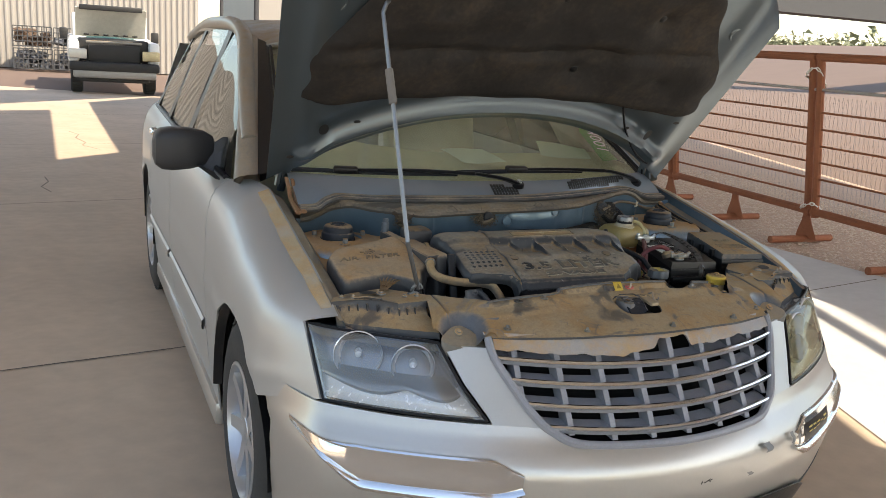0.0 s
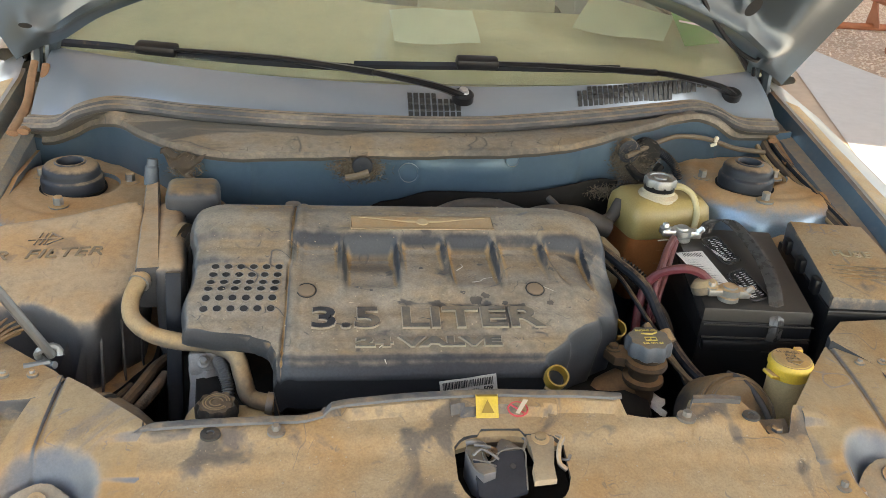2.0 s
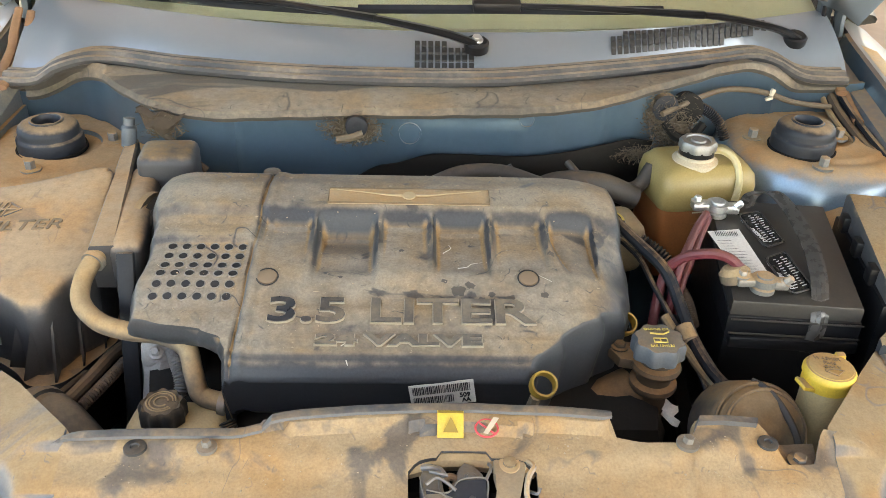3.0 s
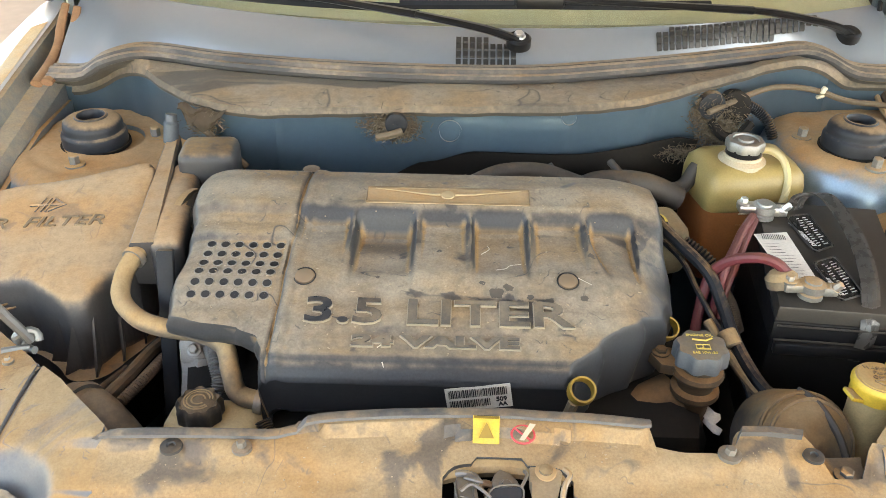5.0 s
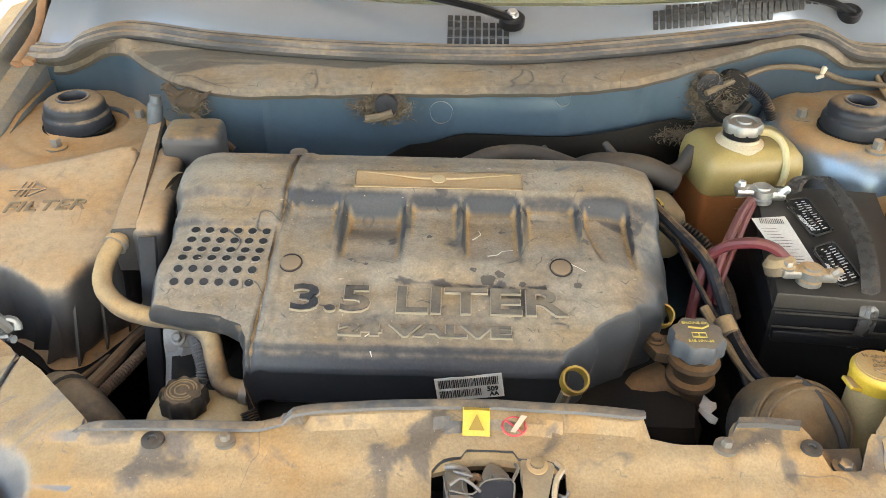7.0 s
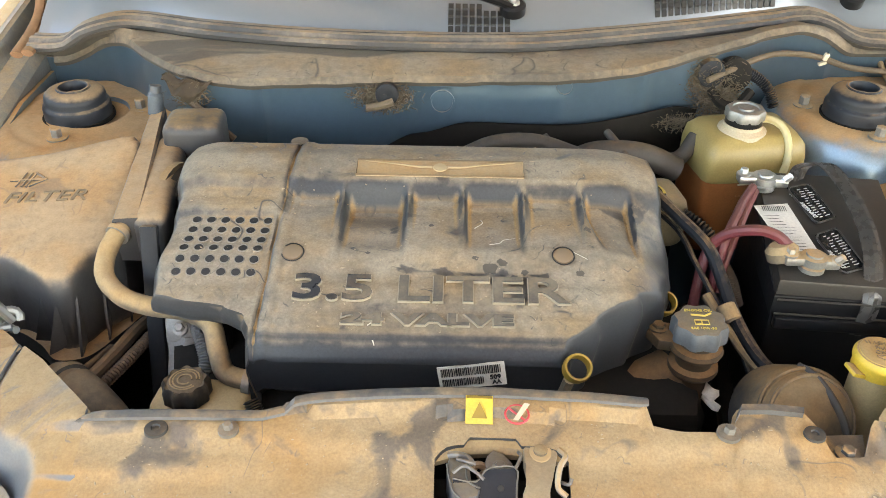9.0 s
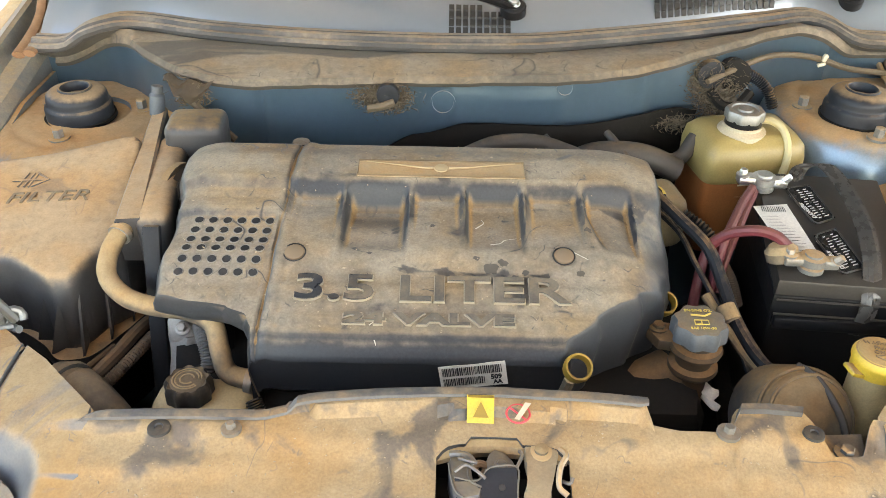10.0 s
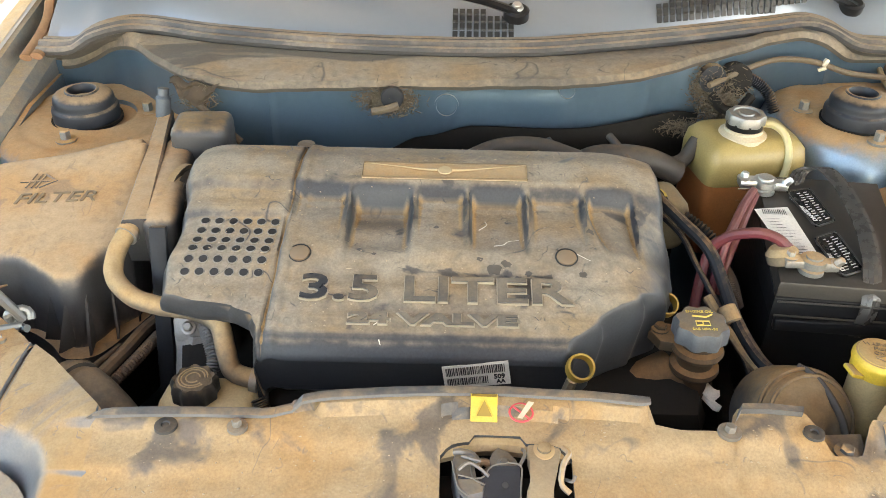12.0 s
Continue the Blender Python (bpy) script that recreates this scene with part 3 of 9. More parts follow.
def crate(x, z, col, w=1.1):
    c = thing("wire_crate", "stacked wire and slat storage crate full of scrap", "crate", "crates by the far building", at=(x, 29.4, z))
    for i in range(9):
        part("upright", box(bmesh.new(), (-w / 2 + w * i / 8, -0.5, 0.33), (0.03, 0.03, 0.62)), DKSTEEL, c)
    for k in range(5):
        part("crossbar", box(bmesh.new(), (0, -0.51, 0.05 + k * 0.15), (w, 0.025, 0.03)), DKSTEEL, c)
    b = bmesh.new()
    r2 = random.Random(int(x * 10 + z * 7))
    for i in range(26):
        box(b, (r2.uniform(-w / 2 + 0.12, w / 2 - 0.12), r2.uniform(-0.4, 0.3), r2.uniform(0.12, 0.5)), (r2.uniform(0.1, 0.3), 0.2, r2.uniform(0.06, 0.2)), 0, (r2.uniform(-20, 20), r2.uniform(-20, 20), r2.uniform(0, 90)))
    part("scrap", b, col, c)["kind"] = "stuff"
    return c


SCRAP1 = mk("brown scrap", (0.13, 0.085, 0.06), 0.8, 0.2, var=0.5, scale=8)
SCRAP2 = mk("grey scrap", (0.12, 0.13, 0.15), 0.6, 0.5, var=0.4, scale=8)
for x, z, c in ((-2.2, 0.02, SCRAP2), (-2.2, 0.7, SCRAP1), (-1.05, 0.02, SCRAP2), (-1.05, 0.69, SCRAP2), (0.1, 0.02, SCRAP2), (-3.9, 0.02, SCRAP2)):
    crate(x, z, c)
bm = bmesh.new()
box(bm, (50, 41, 7.3), (30, 2, 5))
box(bm, (64.8, 41, 2.4), (0.4, 1.8, 4.8))
solo("far_shed", bm, DKSTEEL, "long dark open shed beyond the dirt yard", "shed", kind="structure")
rng = random.Random(8)
bm = bmesh.new()
sheet(bm, [[yard(a, b, z) for b in span(-60, 320, 39)] for a, z in ((34, -0.04), (42, 1.0), (52, 2.8), (60, 4.3), (64, 4.8), (120, 4.9))])
solo("dirt_bank", bm, DIRT, "low red dirt bank rising beyond the yard", "bank", kind="structure")
verts, faces = [], []
for i in range(2600):
    p, r = yard(75 + 20 * rng.random(), 60 + 170 * rng.random()), 0.4 + 0.6 * rng.random()
    z = 5.0 + 3.0 * rng.random() ** 1.3 * (0.6 + 0.4 * math.sin(i * 0.01))
    k = len(verts)
    for j in range(4):
        verts.append((p.x + rng.uniform(-r, r), p.y + rng.uniform(-r, r), z + rng.uniform(-r, r) * 0.8))
    faces += [(k, k + 1, k + 2), (k + 1, k + 2, k + 3)]
me = bpy.data.meshes.new("far hedge")
me.from_pydata(verts, [], faces)
solo("far_trees", me, LEAF, "low line of dusty trees at the horizon", "trees", kind="stuff")

# ---- the silver car: outer body ----
car = thing("car", "silver family car with its hood propped open, dusty, parked on concrete", "car")
OFF = [(0.20, 0.16), (0.28, 0.11), (0.36, 0.075), (0.44, 0.05), (0.52, 0.035), (0.60, 0.04), (0.645, 0.07), (0.66, 0.09), (0.70, 0.11), (0.78, 0.165), (0.87, 0.22), (0.92, 0.252)]


def front(x, z, out=0.0):
    """The nose: how far ahead the skin stands at a place across and a height."""
    a = abs(x)
    y = 0.44 * a * a + (25 * (a - 0.86) ** 2 if a > 0.86 else 0)
    return Vector((x, y + lerp(OFF, z) - out, z))


def grille_edge(z):
    return lerp([(0.64, 0.22), (0.655, 0.28), (0.68, 0.335), (0.695, 0.352), (0.727, 0.385), (0.775, 0.415), (0.835, 0.447), (0.885, 0.457), (0.91, 0.462)], z)


def lamp_edge(z):
    return lerp([(0.704, 0.488), (0.78, 0.535), (0.867, 0.571), (0.91, 0.575)], z)


def bumper_top(x):
    return lerp([(0, 0.655), (0.25, 0.655), (0.30, 0.66), (0.352, 0.695), (0.40, 0.697), (0.488, 0.698), (0.70, 0.70), (0.85, 0.706), (0.92, 0.712), (0.965, 0.716)], abs(x))


bm = bmesh.new()
xs = span(-0.965, 0.965, 97)


def bumper_half(z):
    """How far out the bumper runs before the wheel arch."""
    a = 0.965
    while front(a, z).y > 0.60 + 0.10 * max(0, (z - 0.58) / 0.13):
        a -= 0.001
    return a


rows = []
for k in range(23):
    h = bumper_half(0.27 + 0.43 * k / 22) / 0.965
    rows.append([front(x * h, 0.27 + (bumper_top(x * h) - 0.27) * k / 22) for x in xs])
sheet(bm, rows, 0.012, (0, -1, 0))
part("bumper", bm, BUMPER, car, "silver bumper, scraped and dusty")
for s in (-1, 1):
    bm = bmesh.new()
    sheet(bm, [[front(s * (grille_edge(z) + 0.012 + (lamp_edge(z) - grille_edge(z) - 0.018) * k / 6), z) for k in range(7)] for z in span(0.697, 0.862, 14)], 0.010, (0, -1, 0))
    part("nose_panel", bm, SILVER, car)
    bm = bmesh.new()
    rows = []
    for h, out in ((0.053, 0.003), (0.053, 0.010), (0.049, 0.013), (0.045, 0.011), (0.042, 0.008), (0.0, 0.005), (-0.029, 0.002), (-0.031, 0.008), (-0.036, 0.014), (-0.043, 0.017), (-0.050, 0.014), (-0.055, 0.008), (-0.055, 0.002)):
        row = []
        for x in span(0.435, 0.915, 36):
            z = 0.578 + h * min(1, (0.935 - x) * 7) * min(1, 0.45 + (x - 0.435) * 9) + 0.06 * max(0, (x - 0.78) / 0.13) ** 1.5
            row.append(front(s * x, z, out))
        rows.append(row)
    sheet(bm, rows, 0.02, (0, -1, 0))
    part("chrome_trim", bm, CHROME, car, "chrome strip on the bumper corner")
    bm = bmesh.new()
    sheet(bm, [[front(s * x, z, 0.004) for x in span(0.50, 0.86, 16)] for z in span(0.30, 0.37, 4)], 0.01, (0, -1, 0))
    part("lower_vent", bm, BLACK, car)

# black patch paints what the chrome mirrors; the yellow marks lie on it
bm = bmesh.new()
sheet(bm, [[front(x, z, 0.0155) for x in span(0.475, 0.66, 12)] for z in (0.566, 0.59, 0.615)], 0.001, (0, -1, 0))
patch = part("dark_reflection", bm, BLACK, car, "black patch for the chrome's dark reflection, with yellow paint marks")
for x0, z0, w, h in ((0.50, 0.590, 0.022, 0.016), (0.53, 0.588, 0.020, 0.017), (0.558, 0.589, 0.022, 0.015), (0.588, 0.596, 0.014, 0.004), (0.612, 0.589, 0.024, 0.016)):
    for dz in (0.0, h - 0.004):
        bm = bmesh.new()
        sheet(bm, [[front(x, z, 0.0175) for x in span(x0, x0 + w, 4)] for z in (z0 + dz, z0 + dz + 0.004)])
        part("paint_bar", bm, GOLDINK, patch, "yellow paint bar")
for x0, z0, w, h in ((0.04, 0.558, 0.022, 0.004), (0.055, 0.562, 0.012, 0.003), (0.03, 0.556, 0.006, 0.006)):
    bm = bmesh.new()
    sheet(bm, [[front(x0 + w * u, z0 + h * (v + 0.5 * math.sin(7 * u + x0 * 90)), 0.0125) for u in span(0, 1, 6)] for v in (0, 0.6, 1)])
    part("paint_chip", bm, INK_SHADE, car, "dark chip in the bumper paint")
for x0, z0, w, h in ((0.27, 0.592, 0.030, 0.024), (0.40, 0.585, 0.016, 0.030), (0.20, 0.545, 0.020, 0.010), (0.44, 0.565, 0.014, 0.034)):
    bm = bmesh.new()
    sheet(bm, [[front(x0 + w * (u + 0.25 * math.sin(5 * v)), z0 + h * v, 0.0124) for u in span(0, 1, 4)] for v in span(0, 1, 5)])
    part("paint_scuff", bm, MATS["bare bumper plastic"] if "bare bumper plastic" in MATS else mk("bare bumper plastic", (0.20, 0.20, 0.20), 0.6, 0, bump=0.1), car, "grey scuff where the paint has peeled")
bm = bmesh.new()
sheet(bm, [[front(x, 0.28 + (0.455 - 0.12 * (abs(x) / 0.66) ** 4 - 0.28) * k / 6, 0.0135) for x in span(-0.66, 0.66, 41)] for k in range(7)], 0.004, (0, -1, 0))
part("lower_intake", bm, BLACK, car, "black lower intake in the bumper")

# black lower lip and intake
bm = bmesh.new()
sheet(bm, [[front(x, z, -0.02) for x in span(-0.9, 0.9, 41)] for z in span(0.17, 0.275, 4)], 0.02, (0, -1, 0))
part("lower_lip", bm, BLACK, car, "black plastic lip, scuffed")

# grille
gr = part("grille_frame", tube(bmesh.new(), [front(-0.457, 0.885, 0.0), front(-0.45, 0.84, 0.004), front(-0.415, 0.775, 0.004), front(-0.385, 0.727, 0.004), front(-0.345, 0.69, 0.004), front(-0.26, 0.66, 0.004), front(0, 0.655, 0.004), front(0.26, 0.66, 0.004), front(0.345, 0.69, 0.004), front(0.385, 0.727, 0.004), front(0.415, 0.775, 0.004), front(0.45, 0.84, 0.004), front(0.457, 0.885, 0.0)], 0.011, 8, 6), GRILLE, car, "grey plastic grille with chrome bars")
for z, wide in ((0.843, 0.447), (0.797, 0.424), (0.747, 0.398), (0.70, 0.352)):
    bm = bmesh.new()
    rows = []
    for x in span(-wide, wide, 41):
        drop = -0.012 * (1 - (x / wide) ** 2)
        p = front(x, z + drop)
        rows.append([p + Vector((0, dy, dz)) for dy, dz in ((0.05, -0.012), (0.0, -0.016), (-0.004, -0.006), (0.05, 0.004))])
    sheet(bm, rows, close=True)
    part("grille_bar", bm, GRILLE, gr)
    bm = bmesh.new()
    tube(bm, [front(x, z - 0.012 * (1 - (x / wide) ** 2), 0.003) for x in span(-wide, wide, 21)], 0.0075, 8, 0, flat=0.75)
    part("chrome_strip", bm, CHROME, gr, "chrome grille strip")
fin_x = [-0.395, -0.29, -0.18, -0.07, 0.04, 0.15, 0.26, 0.355]
for x in fin_x:
    bm = bmesh.new()
    lo = lerp([(0, 0.66), (0.26, 0.663), (0.35, 0.70), (0.42, 0.775), (0.447, 0.83)], abs(x))
    rows = []
    for z in span(lo, 0.886, 9):
        p = front(x, z)
        rows.append([p + Vector((dx, dy, 0)) for dx, dy in ((-0.008, 0.012), (0.008, 0.012), (0.006, 0.06), (-0.006, 0.06))])
    sheet(bm, rows, close=True)
    part("grille_fin", bm, GRILLE, gr)
# radiator sheet coloured near black, so the grille gaps look deep and shaded
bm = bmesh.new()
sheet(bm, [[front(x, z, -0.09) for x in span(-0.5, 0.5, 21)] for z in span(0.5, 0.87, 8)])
part("radiator_screen", bm, mk("shaded radiator fins", (0.008, 0.008, 0.008), 0.8, 0, var=0.3, spec=0.1), car, "radiator sheet, near black for the shade behind the grille")


def beak(x):
    return lerp([(-0.46, 0.0), (-0.3, 0.006), (-0.12, 0.012), (-0.02, 0.0), (0.0, -0.022), (0.09, -0.022), (0.10, 0.004), (0.3, 0.0), (0.46, 0.004)], x) + 0.0025 * math.sin(x * 61) * math.sin(x * 23 + 1) + 0.001 * math.sin(x * 147)


bm = bmesh.new()
rows = []
for k in range(5):
    rows.append([front(x, 0.862 + 0.033 * k / 4 - beak(x) * (1 - k / 4), 0.008 - 0.012 * k / 4) for x in span(-0.462, 0.462, 161)])
sheet(bm, rows, 0.008, (0, -1, 0))
part("grille_header", bm, mk("dusty grey header", (0.33, 0.32, 0.32), 0.55, 0, dust=0.70, soft=0.16, lift=0.42, scale=5, wipe=0.6), gr, "grey torn grille header strip under dust")

# headlights
for s in (-1, 1):
    hl = part("headlight", bmesh.new(), BLACK, car, "clear headlight, hazed, the mirrored sky toned into its film" if s < 0 else "yellowed headlight with a paper tag")
    top = lambda u: lerp([(0, 0.867), (0.3, 0.870), (0.75, 0.874), (1, 0.879)], u)
    bot = lambda u: lerp([(0, 0.704), (1, 0.713)], u)

    def lamp(u, v, out):
        z = bot(u) + (top(u) - bot(u)) * v
        x0, x1 = lamp_edge(z), 0.849 + 0.016 * v
        b = 0.03 * (1 - (2 * u - 1) ** 4) * (1 - (2 * v - 1) ** 4)
        return front(s * (x0 + 0.004 + (x1 - x0 - 0.004) * u), z, out + b)
    bm = bmesh.new()
    sheet(bm, [[lamp(u, v, 0.0) for u in span(0, 1, 25)] for v in span(0, 1, 15)])
    part("lens", bm, LENS if s < 0 else LENS_Y, hl, "clear plastic lens")
    bm = bmesh.new()
    sheet(bm, [[lamp(u, v, -0.075 if 0.03 < u < 0.97 and 0.04 < v < 0.96 else -0.004) for u in (0, 0.028, 0.032, 0.15, 0.3, 0.45, 0.6, 0.75, 0.88, 0.968, 0.972, 1)] for v in (0, 0.038, 0.042, 0.25, 0.5, 0.75, 0.958, 0.962, 1)])
    part("housing", bm, MATS["lamp housing"] if "lamp housing" in MATS else mk("lamp housing", (0.26, 0.265, 0.27), 0.2, 0.6, bump=0.0, var=0.02, wob=0.01), hl, "grey lamp housing")
    # smoked goggle round the two reflectors, and the pale ribbed strip below and inside it
    bm = bmesh.new()
    lobe = lambda u: 0.36 - 0.22 * max(math.exp(-((u - 0.66) / 0.24) ** 2), math.exp(-((u - 0.22) / 0.20) ** 2))
    sheet(bm, [[lamp(u, lobe(u) + (0.47 - lobe(u)) * k / 6, (-0.038, -0.020, -0.013, -0.012, -0.018, -0.032, -0.055)[k]) for u in span(0.06, 0.95, 37)] for k in range(7)])
    part("bezel", bm, MATS["smoked bezel"] if "smoked bezel" in MATS else mk("smoked bezel", (0.23, 0.225, 0.215), 0.2, 0.55, bump=0.0, var=0.02, wob=0.01), hl, "smoked grey inner bezel")
    bm = bmesh.new()
    rows = []
    for k in range(61):
        u = 0.03 + 0.94 * k / 60
        z_ = -0.012 - (0.0012 if k % 2 else 0.0)
        rows.append([lamp(u, 0.03, -0.008), lamp(u, 0.06, z_), lamp(u, 0.11, z_ - 0.004), lamp(u, 0.34, z_ - 0.03)])
    sheet(bm, rows)
    part("ribbed_strip", bm, MATS["ribbed reflector"] if "ribbed reflector" in MATS else mk("ribbed reflector", (0.85, 0.84, 0.80), 0.25, 0.3, bump=0.0), hl, "pale ribbed reflector strip")
    bm = bmesh.new()
    rows = []
    for k in range(61):
        u = 0.02 + 0.96 * k / 60
        z_ = -0.010 - (0.002 if k % 2 else 0.0)
        rows.append([lamp(u, 0.985, -0.004), lamp(u, 0.96, z_), lamp(u, 0.87, z_ - 0.003), lamp(u, 0.86, z_ - 0.03)])
    sheet(bm, rows)
    part("brow", bm, MATS["tan lamp brow"] if "tan lamp brow" in MATS else mk("tan lamp brow", (0.16, 0.14, 0.105), 0.3, 0.4, bump=0.0), hl, "tan ribbed band along the top of the lamp")
    bm = bmesh.new()
    rim = [lamp(u, 0, 0.0) for u in span(0, 1, 12)] + [lamp(1, v, 0.0) for v in span(0, 1, 7)[1:]] + [lamp(u, 1, 0.0) for u in span(1, 0, 12)[1:]] + [lamp(0, v, 0.0) for v in span(1, 0, 7)[1:]]
    tube(bm, rim, 0.0042, 6, 0)
    part("seal", bm, BLACK, hl, "black gasket round the lens")
    for cx, cz, r in ((0.752, 0.818, 0.061), (0.632, 0.807, 0.054)):
        bm = bmesh.new()
        p = front(s * cx, cz, -0.026)
        ax = Vector((s * 0.35, -0.93, 0.08))
        lathe(bm, [(r * 1.04, 0.016), (r, 0.02), (r * 0.97, 0.0), (r * 0.84, -0.022), (r * 0.80, -0.022), (r * 0.62, -0.036), (r * 0.58, -0.036), (r * 0.4, -0.046), (0.018, -0.05)], p, ax, 28, caps=False)
        part("reflector", bm, MATS["lamp mirror"] if "lamp mirror" in MATS else mk("lamp mirror", (0.94, 0.95, 0.96), 0.16, 0.45, bump=0.0, var=0.01, wob=0.01), hl, "round mirrored reflector")
        bm = bmesh.new()
        lathe(bm, [(0.0001, 0.012), (0.008, 0.01), (0.011, 0.0), (0.009, -0.03), (0.013, -0.05)], p, ax, 14)
        part("bulb", bm, mk("frosted bulb", (0.75, 0.76, 0.8), 0.25, 0.3, bump=0), hl)
    if s > 0:
        bm = bmesh.new()
        sheet(bm, [[front(0.80 + 0.05 * u, 0.765 + 0.06 * v, 0.012) for u in span(0, 1, 4)] for v in span(0, 1, 4)], 0.001, (0, -1, 0))
        part("tag", bm, WHITE, hl, "small white paper tag with faint marks")

# sides
WY = (1.015, 3.985)


def top_line(y):
    return lerp([(0.45, 0.885), (0.52, 0.903), (0.61, 0.94), (0.8, 0.988), (1.0, 1.03), (1.2, 1.068), (1.34, 1.094), (1.5, 1.10), (1.64, 1.075), (2.8, 1.09), (5, 1.12)], y)


def top_x(y):
    return lerp([(0.45, 0.79), (0.55, 0.798), (0.9, 0.803), (1.34, 0.80), (1.50, 0.83), (1.64, 0.885), (2.8, 0.90), (4.4, 0.87), (5, 0.75)], y)


def wide(y):
    return lerp([(0.41, 0.845), (0.46, 0.882), (0.52, 0.918), (0.60, 0.948), (0.75, 0.97), (1.03, 0.98), (1.6, 0.965), (2.4, 0.965), (3.6, 0.975), (4.3, 0.965), (4.8, 0.90), (5.0, 0.82)], y)


SHOULDER_X = [(0.5, 1.0), (0.58, 0.985), (0.66, 0.94), (0.73, 0.85), (0.79, 0.70), (0.84, 0.53), (0.88, 0.40), (0.94, 0.20), (1.0, 0.0)]
SHOULDER_Z = [(0.5, 0.0), (0.58, 0.22), (0.66, 0.45), (0.73, 0.64), (0.79, 0.78), (0.84, 0.875), (0.88, 0.915), (0.94, 0.96), (1.0, 1.0)]


def side(s, y, t, low):
    """The flank: t from 0 at the low edge to 1 at the belt or the hood gap."""
    w, xt, zt = wide(y), top_x(y), top_line(y)
    mid = 0.80
    lo = low + (mid - low) * min(1, t / 0.5) if t < 0.5 else None
    if t < 0.5:
        z = lo
        x = w - 0.035 * max(0, (0.62 - z) / 0.4) ** 1.5 + 0.006 * math.exp(-((z - 0.70) / 0.03) ** 2)
    else:
        x = xt + (w - xt) * smooth_curve(SHOULDER_X, t)
        z = mid + (zt - mid) * smooth_curve(SHOULDER_Z, t)
    return Vector((s * x, y, z))


def low_edge(y, flat=0.27):
    for c in WY:
        if abs(y - c) < 0.405:
            return max(flat, 0.375 + math.sqrt(0.405 ** 2 - (y - c) ** 2))
    return flat


def columns(a, b, n):
    ys = set(span(a, b, n))
    for c in WY:
        for k in range(25):
            y = c - 0.405 * math.cos(math.pi * k / 24)
            if a < y < b:
                ys.add(round(y, 4))
    return sorted(ys)


for s in (-1, 1):
    tag = "silver, dusty" 
    for nm, a, b in (("fender", 0.525, 1.625), ("front_door", 1.633, 2.74), ("rear_door", 2.748, 3.66), ("quarter_panel", 3.668, 4.98)):
        bm = bmesh.new()
        ys = columns(a, b, 26)
        ts = span(0, 1, 25)

        def low(y, nm=nm):
            if nm == "fender" and y < 0.68:
                return lerp([(0.42, 0.712), (0.525, 0.735), (0.64, 0.745), (0.68, 0.5)], y)
            return low_edge(y)
        def skin(y, t, nm=nm):
            """The fender's leading edge follows the headlight, the rest the flank."""
            if nm != "fender" or y > 0.70:
                return side(s, y, t, low(y))
            if t < 0.8:
                v = t / 0.8
                p = front(s * (0.853 + 0.016 * v), 0.712 + 0.169 * v) + Vector((s * 0.003, 0.004, 0))
            else:
                a = front(s * 0.869, 0.881) + Vector((s * 0.003, 0.004, 0))
                p = a.lerp(Vector((s * 0.798, 0.515, 0.904)), (t - 0.8) / 0.2)
            k = (y - 0.525) / 0.175
            q = side(s, 0.70, t, low(0.70))
            return p.lerp(q, k) + Vector((s * 0.010, -0.004, 0.002)) * math.sin(math.pi * k) * min(1, 4 * (1 - t))
        sheet(bm, [[skin(y, t) for t in ts] for y in ys], 0.006, (s, 0, 0))
        p = part(nm, bm, SILVER, car)
        if nm == "fender":
            # dust lying along the hood gap
            bm = bmesh.new()
            sheet(bm, [[skin(y, 0.932 - 0.006 * math.sin(9 * y) - 0.002 * math.sin(41 * y) + (0.067 + 0.006 * math.sin(9 * y) + 0.002 * math.sin(41 * y)) * k / 4) + Vector((s * 0.0004, 0, 0.0009)) for k in range(5)] for y in span(0.56, 1.33, 60)])
            part("dust_film", bm, MATS["fender dust"] if "fender dust" in MATS else mk("fender dust", (0.46, 0.44, 0.40), 0.6, 0.1, dust=0.60, soft=0.22, dust_col=(0.56, 0.42, 0.25), bump=0.05), p, "tan dust along the hood gap")
        if nm.endswith("door"):
            bm = bmesh.new()
            y0 = b - 0.20
            tube(bm, [side(s, y0 - 0.10, 0.80, 0.27) + Vector((s * 0.006, 0, 0)), side(s, y0 - 0.08, 0.80, 0.27) + Vector((s * 0.035, 0, 0)), side(s, y0 + 0.06, 0.80, 0.27) + Vector((s * 0.035, 0, 0)), side(s, y0 + 0.08, 0.80, 0.27) + Vector((s * 0.006, 0, 0))], 0.012, 8, 5)
            part("door_handle", bm, CHROME, p, "chrome pull handle")
            bm = bmesh.new()
            rows = [[Vector((s * (wide(y) + dx), y, z)) for dx, z in ((0.0, 0.50), (0.009, 0.506), (0.009, 0.535), (0.0, 0.545))] for y in span(a + 0.02, b - 0.02, 12)]
            sheet(bm, rows, close=True)
            part("side_moulding", bm, SILVER, p)
    # fender inner lip beside the engine bay
    bm = bmesh.new()
    rows = []
    for y in span(0.50, 1.40, 24):
        x, z = top_x(y), top_line(y)
        rows.append([Vector((s * xx, y, zz)) for xx, zz in ((x, z - 0.001), (x - 0.012, z - 0.004), (x - 0.022, z - 0.03), (x - 0.05, z - 0.034), (x - 0.062, z - 0.05), (x - 0.068, z - 0.22))])
    sheet(bm, rows)
    part("fender_rail", bm, BLUE if s > 0 else mk("dusty beige rail", (0.16, 0.17, 0.17), 0.5, 0.2, dust=0.66, soft=0.2, dust_col=(0.36, 0.29, 0.2)), car, "painted inner fender rail")
    for c in WY:
        bm = bmesh.new()
        rows = []
        for k in range(25):
            a = math.pi * k / 24
